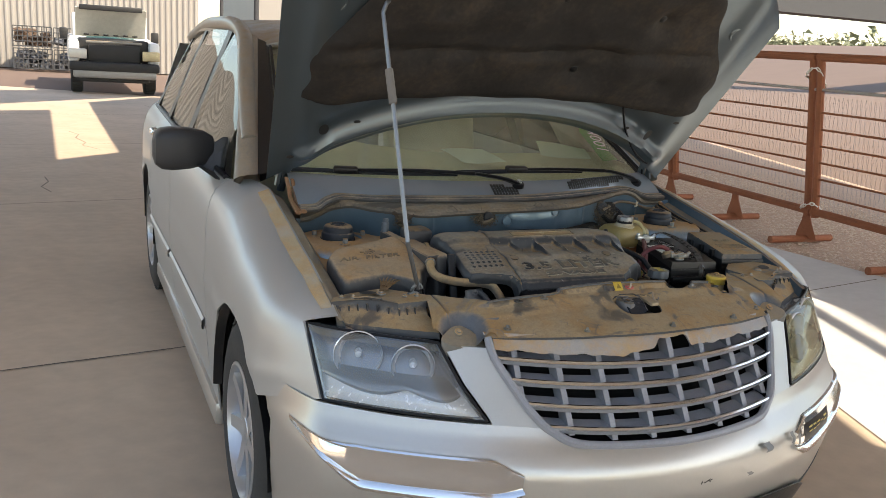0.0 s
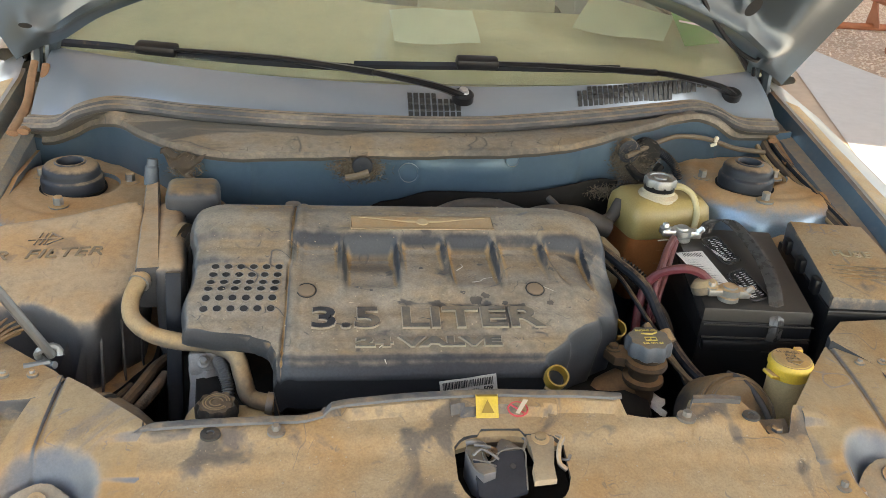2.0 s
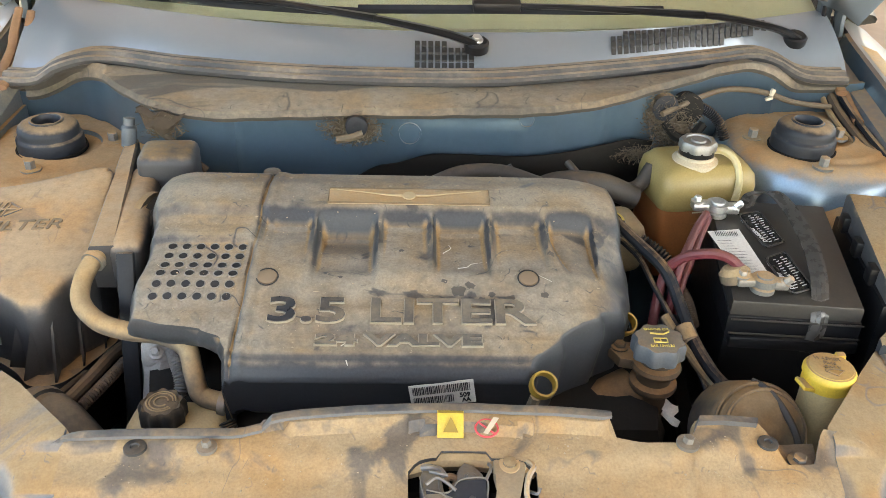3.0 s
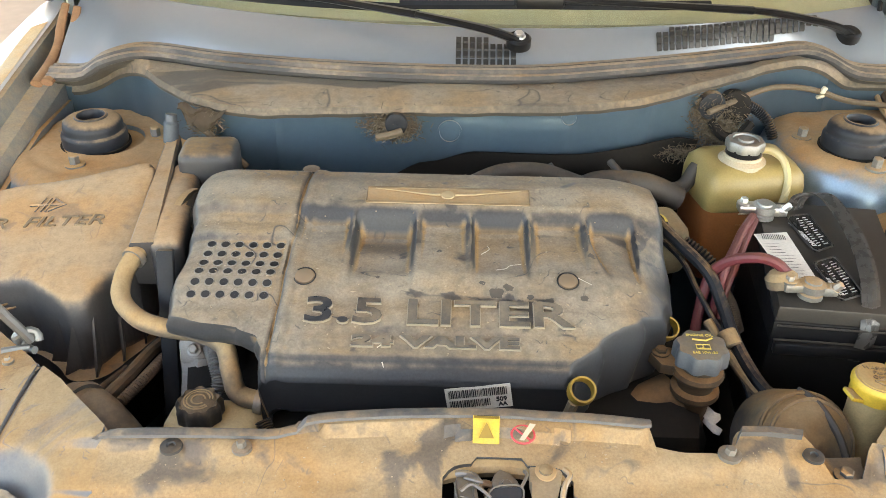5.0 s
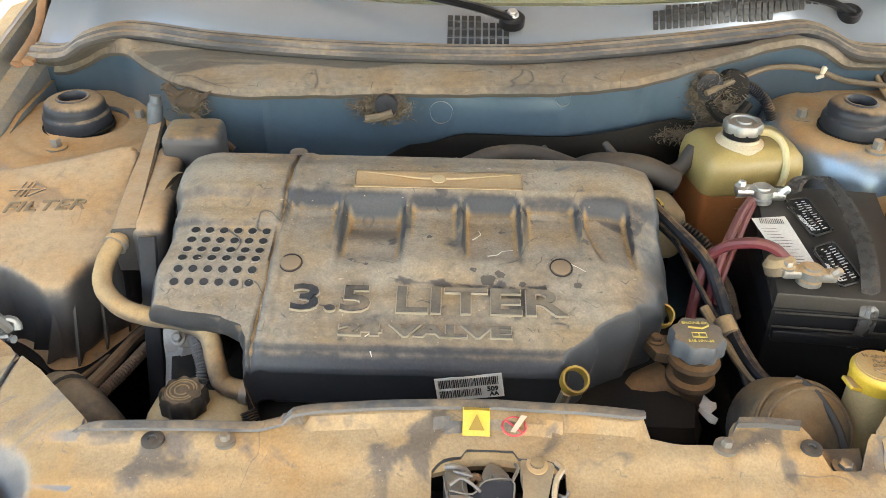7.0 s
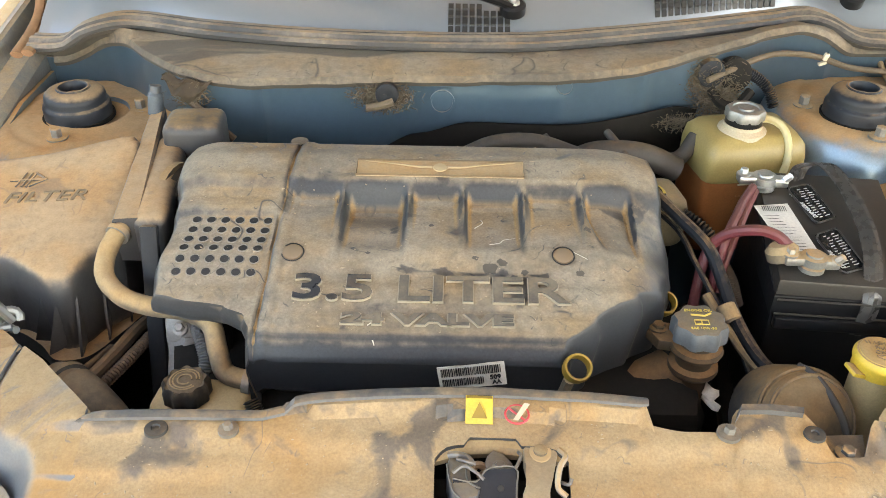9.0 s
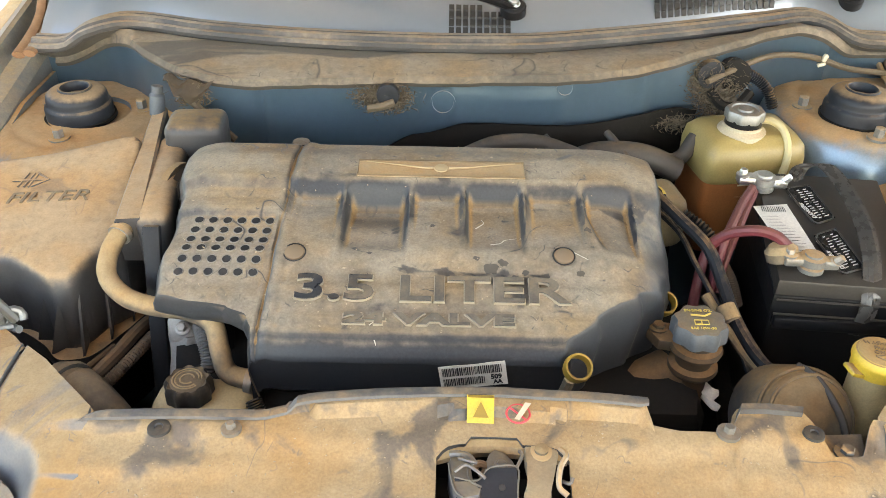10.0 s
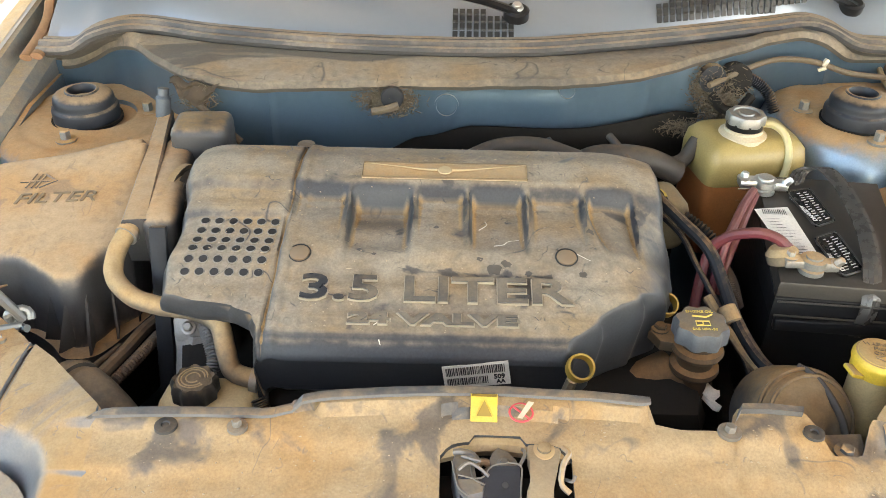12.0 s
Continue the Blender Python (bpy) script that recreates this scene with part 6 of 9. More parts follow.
for s in (-1, 1):
    cp = thing("lamp_mount_plate", "dusty plastic plate over the headlight mount", "headlight mount", "headlight mount plates")
    flat_z = lambda x, y: 0.936 - 0.10 * max(0, abs(x) - 0.70) + 0.22 * max(0, y - 0.545) * (s > 0)
    bm = bmesh.new()
    prism(bm, PLATE[s][::-s], 0.918, 0.935, 0.003, top=flat_z)
    part("plate", bm, PANEL, cp)
    # folded guide down to the panel, scooped round the lamp bracket
    scoop_c = Vector((s * 0.512, 0.352, 0))

    def fold(u, v):
        e = GUIDE_EDGE[s]
        k = next(m for m in range(3) if u <= e[m + 1][0])
        f = (u - e[k][0]) / (e[k + 1][0] - e[k][0])
        a = Vector((*e[k][1], 0)).lerp(Vector((*e[k + 1][1], 0)), f)
        b = Vector((*e[k][2], 0)).lerp(Vector((*e[k + 1][2], 0)), f)
        p = a.lerp(b, v)
        low = panel_z(p.x, p.y) - 0.003 if u < 0.02 else 0.0
        rise = ramp_(u, 0.0, 0.42)
        z = panel_z(s * 0.41, min(p.y, 0.43)) * (1 - rise) + (0.938 - 0.045 * v * v) * rise - 0.012 * v * ramp_(u, 0.62, 1.0)
        z -= 0.006 * math.exp(-((u - 0.62) / 0.02) ** 2) * (1 - 0.5 * v)
        z -= 0.050 * ramp_(0.074 - (p - scoop_c).length, 0.0, 0.050) * ramp_(u, 0.02, 0.15)
        p.z = low or z
        return p
    grid = [[fold(u, v) for v in span(0, 1, 120)] for u in span(0, 1, 130)]
    tan = bmesh.new()
    for a in range(129):
        for b in range(119):
            q = [grid[a][b], grid[a + 1][b], grid[a + 1][b + 1], grid[a][b + 1]]
            c = sum(q, Vector()) / 4
            if abs(c.x) > 0.44 and c.y < lerp([(0.44, 0.312), (0.513, 0.334), (0.545, 0.360), (0.60, 0.395)], abs(c.x)):
                continue
            tan.faces.new([tan.verts.new(w) for w in q])
    part("guide", tan, GUIDE, cp, "folded dusty guide between plate and panel")
    # skirt down to the headlight
    EDGE_P = [(0.79, 0.567), (0.743, 0.560), (0.696, 0.545), (0.64, 0.490), (0.60, 0.493), (0.557, 0.498)]
    bm = bmesh.new()
    rows = []
    for x in span(0.79, 0.557, 28):
        y = lerp([(a, b) for a, b in reversed(EDGE_P)], x)
        foot_y = min(y - 0.03, 0.44 * x * x + 0.262)
        rows.append([Vector((s * x, y, 0.930 - 0.10 * max(0, x - 0.70))), Vector((s * x, y - 0.003, 0.912)), Vector((s * x, y - 0.010, 0.904)), Vector((s * x, foot_y * 0.6 + y * 0.4, 0.893)), Vector((s * x, foot_y, 0.880)), Vector((s * x, foot_y - 0.004, 0.866))])
    sheet(bm, rows, 0.003, (0, 0, 1))
    part("skirt", bm, PANEL, cp, "dusty skirt above the headlight")
    for k in range(9):
        x = 0.775 - 0.023 * k
        y = lerp([(a, b) for a, b in reversed(EDGE_P)], x)
        bm = bmesh.new()
        box(bm, (s * x, y - 0.006, 0.914 - 0.10 * max(0, x - 0.70)), (0.003, 0.010, 0.018), 0.0006, None, 1)
        part("rib", bm, PANEL, cp)
    for x, y in ((0.655, 0.583), (0.60, 0.548), (0.565, 0.548), (0.762, 0.590), (0.735, 0.575)):
        bm = bmesh.new()
        bolt(bm, (s * x, y, flat_z(x, y) + 0.001), 0.0075 if x == 0.655 else 0.0038, 0.005, 1.8)
        part("plate_bolt", bm, STEEL_D, cp)
    # flat black oval paints the dark inside of the slot
    bm = bmesh.new()
    ring = [Vector((s * (0.690 + 0.022 * math.cos(t) - 0.006 * math.sin(t)), 0.590 + 0.013 * math.sin(t) + 0.006 * math.cos(t), 0)) for t in span(0, 6.2832, 21)[:-1]]
    bm.faces.new([bm.verts.new((p.x, p.y, flat_z(p.x, p.y) + 0.0035)) for p in (ring if s < 0 else ring[::-1])])
    part("slot", bm, INK_SHADE, cp)
    bm = bmesh.new()
    tube(bm, [Vector((s * x, y, flat_z(x, y) + 0.001)) for x, y in ((0.735, 0.567), (0.70, 0.555), (0.672, 0.530))], 0.004, 8, 5)
    part("swage", bm, PANEL, cp)
    if s < 0:
        bm = bmesh.new()
        base = Vector((-0.645, 0.600, 0.942))
        tips = [base + Vector((0.006 + 0.011 * k, 0.040 - 0.003 * k, 0.026 - 0.003 * abs(k - 2))) for k in range(6)]
        sheet(bm, [[base + Vector((-0.008, 0, 0)), base + Vector((0.010, -0.006, 0.002))], [tips[0].lerp(base, 0.4), tips[5].lerp(base, 0.4)], [tips[0].lerp(base, 0.22), tips[5].lerp(base, 0.22)]], 0.003, (0, 0, 1))
        for t in tips:
            tube(bm, [base.lerp(t, 0.3), base.lerp(t, 0.7) + Vector((0, 0, 0.003)), t], (0.0035, 0.0012), 6, 4)
        part("fan_clip", bm, mk("rusty clip", (0.13, 0.075, 0.035), 0.7, 0.2, dust=0.8, soft=0.2, dust_col=(0.30, 0.19, 0.09)), cp, "rusty fan shaped clip")
    bm = bmesh.new()
    out = [(0.515, 0.388), (0.538, 0.380), (0.556, 0.369), (0.568, 0.360), (0.563, 0.346), (0.513, 0.330), (0.450, 0.313), (0.448, 0.330), (0.465, 0.354), (0.490, 0.380)]
    ring = spline([(s * x, y, 0) for x, y in out + out[:1]], 4)[:-1]
    prism(bm, [(p.x, p.y) for p in ring][::s], 0.835, 0.890, 0.003, top=lambda x, y: 0.887 + 0.75 * (y - 0.369))
    part("lamp_bracket", bm, mk("dusty bracket", (0.15, 0.145, 0.13), 0.5, 0.1, dust=0.70, soft=0.3, dust_col=(0.34, 0.26, 0.165)) if "dusty bracket" not in MATS else MATS["dusty bracket"], cp, "dusty grey domed lamp bracket")
    bm = bmesh.new()
    bolt(bm, (s * 0.517, 0.369, 0.889), 0.006, 0.005, 1.8, (0, -0.6, 0.8))
    part("bracket_bolt", bm, STEEL_D, cp)

# ---- engine cover ----
cov = thing("engine_cover", "grey plastic engine cover with raised lettering, dusty", "engine cover")


def cov_right(y):
    return smooth_lerp([(0.505, 0.08), (0.53, 0.10), (0.56, 0.135), (0.60, 0.19), (0.63, 0.225), (0.68, 0.243), (0.72, 0.247), (0.76, 0.240), (0.80, 0.241), (0.86, 0.243), (0.885, 0.243), (0.90, 0.238)], y)


def cov_left(y):
    return smooth_lerp([(0.505, -0.262), (0.54, -0.264), (0.557, -0.272), (0.572, -0.30), (0.580, -0.36), (0.592, -0.386), (0.64, -0.392), (0.70, -0.386), (0.74, -0.388), (0.80, -0.40), (0.85, -0.402), (0.88, -0.390), (0.90, -0.36)], y)


def ramp(v, a, b):
    t = min(1, max(0, (v - a) / (b - a)))
    return t * t * (3 - 2 * t)


def bay_in(x, a, b, e=0.010):
    return ramp(x, a - e, a + e) * (1 - ramp(x, b - e, b + e))


def cov_z(x, y):
    z = smooth_lerp([(0.522, 0.948), (0.528, 0.959), (0.54, 0.969), (0.56, 0.976), (0.60, 0.990), (0.66, 1.008), (0.74, 1.021), (0.752, 1.024), (0.775, 1.037), (0.82, 1.042), (0.86, 1.036), (0.885, 1.024), (0.90, 1.005)], y)
    if x > -0.258:
        back = 1 - ramp(y, 0.750, 0.768)
        fade = ramp(y, 0.615, 0.70)
        z -= 0.016 * bay_in(x, -0.168, -0.096, 0.005) * back * ramp(y, 0.69, 0.742)
        z -= 0.012 * bay_in(x, -0.171, -0.093, 0.008) * back * fade
        z -= 0.011 * bay_in(x, -0.243, -0.178, 0.006) * back * ramp(y, 0.665, 0.735)
        z -= 0.010 * bay_in(x, -0.087, -0.025, 0.006) * back * ramp(y, 0.665, 0.735)
        z -= 0.017 * bay_in(x, -0.016, 0.051, 0.004) * back * ramp(y, 0.63, 0.74)
        z -= 0.010 * bay_in(x, 0.062, 0.125, 0.006) * back * ramp(y, 0.665, 0.735)
        z -= 0.018 * bay_in(x, 0.136 + 0.25 * max(0, 0.72 - y), 0.194, 0.004) * back * ramp(y, 0.63, 0.74)
        z += 0.003 * (math.exp(-((x + 0.173) / 0.004) ** 2) + math.exp(-((x + 0.091) / 0.004) ** 2) + math.exp(-((x + 0.0205) / 0.004) ** 2) + math.exp(-((x - 0.0565) / 0.004) ** 2) + math.exp(-((x - 0.130) / 0.004) ** 2)) * back * fade
        z -= 0.005 * math.exp(-((x + 0.248 + 0.03 * (0.75 - y)) / 0.0022) ** 2)
        z += 0.003 * math.exp(-((x + 0.236 + 0.03 * (0.75 - y)) / 0.006) ** 2)
    z -= 0.007 * (1 - ramp(y, 0.708, 0.722)) * (1 - ramp(x, -0.262, -0.246)) * ramp(y, 0.56, 0.60)
    if x > 0.15:
        z -= (0.055 - 0.037 * ramp(y, 0.70, 0.80)) * ((x - 0.15) / 0.09) ** 2
    if x < -0.35:
        z -= 0.010 * ((-0.35 - x) / 0.04) ** 2
    z -= 0.006 * math.exp(-((x + 0.13) / 0.02) ** 2 - ((y - 0.46) / 0.04) ** 2)
    return z


NX, NY = 230, 130
bm = bmesh.new()
rows = []
for y in span(0.522, 0.90, NY):
    a, b = cov_left(y), cov_right(y)
    skirt = lerp([(0.54, 0.08), (0.565, 0.032), (0.70, 0.030), (0.74, 0.06)], y)
    row = [Vector((a + 0.010, y + (0.004 if y < 0.6 else 0), cov_z(a, y) - skirt)), Vector((a - 0.001, y, cov_z(a, y) - 0.022)), Vector((a - 0.001, y, cov_z(a, y) - 0.012))]
    m_ = -0.262
    cols = [a + 0.003 + (m_ - a - 0.003) * k / 50 for k in range(50)] if a < m_ - 0.004 else [a + 0.003 + 0.00002 * k for k in range(50)]
    m_ = max(m_, cols[-1] + 0.0002)
    cols += [m_ + (b - 0.003 - m_) * k / (NX - 51) for k in range(NX - 50)]
    row += [Vector((x, y, cov_z(x, y) - (0.004 if k in (0, NX - 1) else 0.001 if k in (1, NX - 2) else 0))) for k, x in enumerate(cols)]
    row += [Vector((b + 0.001, y, cov_z(b, y) - 0.012)), Vector((b + 0.003, y, cov_z(b, y) - 0.03)), Vector((b - 0.008, y, cov_z(b, y) - 0.10))]
    rows.append(row)
rows.insert(0, [p + Vector((0, -0.0025, -0.005)) for p in rows[0]])
rows.insert(0, [p + Vector((0, 0.0, -0.003)) for p in rows[0]])
rows.insert(0, [p + Vector((0, 0.0025, -0.001)) for p in rows[0]])
face = [[p + Vector((0, dy, dz)) for p in rows[0]] for dy, dz in ((0.0, 0.001), (0.001, -0.045), (0.02, -0.065))]
rows.append([p + Vector((0, 0.006, -0.03)) for p in rows[-1]])
rows.append([p + Vector((0, 0.002, -0.06)) for p in rows[-1]])
sheet(bm, rows)
part("cover_shell", bm, COVER, cov, angle=50)
bm = bmesh.new()
sheet(bm, face)
part("front_panel", bm, mk("black front plastic", (0.022, 0.023, 0.026), 0.42, 0, spec=0.3, dust=0.62, soft=0.16, lift=0.3, scale=11, bump=0.06, dust_col=(0.17, 0.145, 0.11), marks=0.6, wipe=0.6), cov, "black scuffed front face of the cover")
# black disc paints each hole's dark inside, paler ring its lit rim
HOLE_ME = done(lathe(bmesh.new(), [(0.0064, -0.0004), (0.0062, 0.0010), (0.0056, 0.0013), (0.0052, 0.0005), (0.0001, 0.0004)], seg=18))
HOLE_ME.materials.append(mk("lit hole rim", (0.17, 0.155, 0.135), 0.6, 0, var=0.3, scale=60))
HOLE_ME.materials.append(INK_SHADE)
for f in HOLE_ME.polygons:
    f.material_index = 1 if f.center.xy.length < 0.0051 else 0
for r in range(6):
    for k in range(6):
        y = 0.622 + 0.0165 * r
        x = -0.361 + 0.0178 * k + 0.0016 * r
        h = part("vent_hole", HOLE_ME, INK_SHADE, cov)
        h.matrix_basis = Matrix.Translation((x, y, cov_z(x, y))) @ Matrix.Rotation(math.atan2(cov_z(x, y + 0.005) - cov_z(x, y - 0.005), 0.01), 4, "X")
bm = bmesh.new()
lathe(bm, [(0.016, 0.98), (0.016, 1.02), (0.012, 1.03), (0.0001, 1.032)], (-0.25, 0.882, 0), seg=20)
part("lug", bm, COVER, cov)
for x, y in ((-0.224, 0.642), (0.099, 0.644)):
    bm = bmesh.new()
    lathe(bm, [(0.0118, -0.002), (0.0118, 0.0025), (0.0105, 0.003), (0.0001, 0.0028)], (x, y, cov_z(x, y)), (0, -0.25, 0.97), 24)
    p = part("cover_pin", bm, mk("pin plastic", (0.19, 0.135, 0.085), 0.7) if "pin plastic" not in MATS else MATS["pin plastic"], cov, "round dusty cover pin")
    bm = bmesh.new()
    tube(bm, [Vector((x, y, cov_z(x, y) + 0.0012)) + Vector((0.0132 * math.cos(t), 0.0132 * math.sin(t), 0.0035 * math.sin(t))) for t in span(0, 6.2832, 25)], 0.0009, 5, 0)
    part("pin_gap", bm, INK_SHADE, cov)
LETTER = mk("dark lettering plastic", (0.03, 0.032, 0.037), 0.3, 0, dust=0.79, soft=0.16, dust_col=(0.30, 0.245, 0.175))
LETTER_D = mk("dusty lettering plastic", (0.07, 0.068, 0.064), 0.5, 0, dust=0.76, soft=0.2, dust_col=(0.27, 0.225, 0.165), marks=0.5)
RIMC = mk("worn lettering rim", (0.31, 0.265, 0.20), 0.7, 0, var=0.2)


def slope(y):
    return math.atan2(cov_z(-0.05, y + 0.01) - cov_z(-0.05, y - 0.01), 0.02)


for text, y, size, w in (("3.5 LITER", 0.592, 0.050, 1.62), ("24 VALVE", 0.5545, 0.0195, 2.4)):
    for mat, lift, bold in ((RIMC, 0.0002, 0.0015), (lambda x: LETTER if x < -0.135 and size > 0.03 else LETTER_D, 0.0018, 0.0009)):
        words("letter", text, size, Matrix.Translation((-0.0605, y, cov_z(-0.05, y) + lift)) @ Matrix.Rotation(slope(y), 4, "X"), mat, cov, 0.0016, "worn rim of a raised letter" if mat is RIMC else "raised letter", bold=bold, wide=w)
# dark oil spots in the dust
rr = random.Random(21)
SPOT = mk("oil spotted plastic", (0.075, 0.066, 0.054), 0.6, 0, var=0.4, scale=60)
for x, y, r in ((0.012, 0.626, 0.009), (0.026, 0.634, 0.006), (0.060, 0.612, 0.0055), (0.052, 0.622, 0.004), (0.076, 0.618, 0.005), (-0.006, 0.640, 0.004), (0.118, 0.622, 0.0045), (0.132, 0.690, 0.005), (-0.060, 0.700, 0.0035), (-0.135, 0.648, 0.003)):
    bm = bmesh.new()
    wob_ = [1 + rr.uniform(-0.28, 0.28) for _ in range(14)]
    pts = [(x + r * w * math.cos(2 * math.pi * k / 14), y + 0.8 * r * w * math.sin(2 * math.pi * k / 14)) for k, w in enumerate(wob_)]
    mid_v = bm.verts.new((x, y, cov_z(x, y) + 0.0006))
    rim_v = [bm.verts.new((a, b, cov_z(a, b) + 0.0004)) for a, b in pts]
    for k in range(14):
        bm.faces.new((mid_v, rim_v[k], rim_v[(k + 1) % 14]))
    part("oil_spot", bm, SPOT, cov, "dark oil spot")
# badge plate with a plain wing shape
bm = bmesh.new()
rows = [[Vector((x, y, cov_z(x, y) + 0.0022)) for x in span(-0.160, 0.058, 12)] for y in span(0.774, 0.806, 5)]
sheet(bm, rows, 0.003, (0, 0, 1))
badge = part("badge_plate", bm, mk("bronze plate", (0.40, 0.31, 0.20), 0.5, 0.3, dust=0.75, soft=0.2), cov, "bronze coloured plate with a winged shape")
bm = bmesh.new()
for s in (-1, 1):
    tube(bm, [Vector((-0.051 + s * d, y, cov_z(-0.051 + s * d, y) + 0.0052)) for d, y in ((0.01, 0.789), (0.03, 0.790), (0.06, 0.795), (0.098, 0.800))], (0.0035, 0.0008), 6, 4, flat=0.5)
lathe(bm, [(0.0095, 0.0), (0.009, 0.0012), (0.0001, 0.0016)], (-0.051, 0.789, cov_z(-0.05, 0.789) + 0.0042), (0, -0.08, 1), seg=20)
part("wing_shape", bm, mk("pale brass", (0.48, 0.37, 0.22), 0.55, 0.2, bump=0.02), badge)
bm = bmesh.new()
tube(bm, [Vector((x, y, cov_z(x, y) + 0.0025)) for x, y in ((-0.160, 0.774), (0.058, 0.774), (0.058, 0.806), (-0.160, 0.806), (-0.160, 0.774))], 0.0014, 5, 0)
part("plate_edge", bm, MATS["grimy hose"] if "grimy hose" in MATS else mk("badge edge", (0.16, 0.11, 0.06), 0.6), badge)
# barcode label on the front face
lab = Matrix.Translation((-0.009, 0.5185, 0.926)) @ Matrix.Rotation(radians(-9), 4, "Y") @ Matrix.Rotation(radians(85), 4, "X")
bm = bmesh.new()
box(bm, (0, 0, 0), (0.076, 0.032, 0.001), 0)
me = done(bm)
me.transform(lab)
bar_label = part("barcode_label", me, WHITE, cov, "white barcode label")
rr = random.Random(3)
bm = bmesh.new()
x = -0.034
while x < 0.034:
    w = rr.choice((0.0006, 0.0009, 0.0014))
    box(bm, (x, 0.0075, 0.0008), (w, 0.011, 0.0004))
    if x < 0.014:
        box(bm, (x, -0.0065, 0.0008), (w, 0.010, 0.0004))
    x += w + rr.choice((0.0006, 0.0010))
me = done(bm)
me.transform(lab)
part("barcode", me, INK_SHADE, bar_label)["kind"] = "stuff"
words("letter", "509", 0.0085, lab @ Matrix.Translation((0.026, -0.004, 0.0008)), INK_SHADE, bar_label, 0.0003, bold=0.0003)
words("letter", "AA", 0.0075, lab @ Matrix.Translation((0.027, -0.011, 0.0008)), INK_SHADE, bar_label, 0.0003, bold=0.0003)

# ---- air filter box ----
air = thing("air_filter_box", "black plastic air filter box with moulded lettering under dust", "air filter box")
OUT = [(-0.745, 0.80), (-0.70, 0.855), (-0.60, 0.885), (-0.505, 0.925), (-0.490, 0.915), (-0.482, 0.90), (-0.462, 0.74), (-0.475, 0.705), (-0.492, 0.690), (-0.502, 0.665), (-0.512, 0.648), (-0.530, 0.642), (-0.548, 0.650), (-0.585, 0.672), (-0.61, 0.678), (-0.68, 0.668), (-0.735, 0.67)]
air_top = lambda x, y: 0.954 + (y - 0.645) * 0.225
mid = Vector((-0.60, 0.79))
FLANGE = [(-0.745, 0.80), (-0.70, 0.855), (-0.60, 0.885), (-0.505, 0.925), (-0.47, 0.90), (-0.455, 0.74), (-0.462, 0.70), (-0.476, 0.670), (-0.488, 0.645), (-0.505, 0.626), (-0.538, 0.622), (-0.565, 0.648), (-0.60, 0.672), (-0.62, 0.675), (-0.68, 0.665), (-0.735, 0.665)]


def outline(pts, n):
    """Even points round a closed outline, corners rounded."""
    line = spline(pts + pts[:1], 6)
    return [line[int(k * (len(line) - 1) / n)] for k in range(n)]


lid_o, fl_o = outline([(x, y, 0) for x, y in OUT], 150), outline([(x, y, 0) for x, y in FLANGE], 150)
low_c = Vector((mid.x, mid.y, 0))


def air_ring(k, dz, f=0.0, z=None):
    """One loop round the box: scaled about its middle, dropped from the sloping top, or at the height z."""
    out = []
    for p, q in zip(lid_o, fl_o):
        v = low_c + (p.lerp(q, f) - low_c) * k
        top = air_top(v.x, v.y) - dz
        out.append(Vector((v.x, v.y, top if z is None else top * (1 - f) + z * f)))
    return out


bm = bmesh.new()
rows = [air_ring(k, dz) for k, dz in ((0.02, 0.0), (0.45, 0.0), (0.80, 0.0), (0.905, 0.0), (0.935, 0.0012), (0.955, 0.0036), (0.972, 0.0075), (0.986, 0.013), (0.996, 0.021), (1.0, 0.031))]
for k, f, down in ((0.995, 0.0, 0.15), (0.982, 0.0, 0.35), (0.968, 0.02, 0.6), (0.957, 0.06, 0.82), (0.953, 0.10, 0.94), (0.958, 0.2, 1.0)):
    rows.append([low_c + (p.lerp(q, f) - low_c) * k + Vector((0, 0, (air_top(p.x, p.y) - 0.031) * (1 - down) + 0.8435 * down)) for p, q in zip(lid_o, fl_o)])
rows += [air_ring(k, 0, 1.0, z) for k, z in ((0.998, 0.843), (1.004, 0.846), (1.010, 0.846), (1.012, 0.842), (1.012, 0.824), (1.006, 0.820), (0.98, 0.820))]
sheet(bm, rows, close=True)
part("lid", bm, AIRBOX, air, angle=42)
bm = bmesh.new()
sheet(bm, [air_ring(k, 0, 1.0, z) for k, z in ((0.99, 0.822), (0.97, 0.80), (0.90, 0.70))], close=True)
part("lower_box", bm, DARK, air, "grimy lower half of the box")
walked = 0.0
for k in range(1, 150):
    p, q = lid_o[k], fl_o[k]
    if not (q.y < 0.735 and q.x > -0.735):
        continue
    walked += (q - fl_o[k - 1]).length
    if walked < 0.040:
        continue
    walked = 0.0
    d = (q - low_c).normalized()
    s2 = Vector((-d.y, d.x, 0)) * 0.0016
    top, foot_in = low_c + (p - low_c) * 0.992 + Vector((0, 0, air_top(p.x, p.y) - 0.033)), low_c + (p - low_c) * 0.94 + Vector((0, 0, 0.8445))
    foot_out = q - d * 0.003 + Vector((0, 0, 0.8445))
    bm = bmesh.new()
    sheet(bm, [[top - s2, top + s2], [foot_out - s2, foot_out + s2], [foot_in - s2, foot_in + s2]])
    for a in (-1, 1):
        bm.faces.new([bm.verts.new(v + s2 * a) for v in (top, foot_out, foot_in)])
    part("rib", bm, AIRBOX, air)
air_m = Matrix.Translation((-0.622, 0.784, air_top(0, 0.784) + 0.0004)) @ Matrix.Rotation(math.atan(0.225), 4, "X") @ Matrix.Rotation(radians(6), 4, "Z")
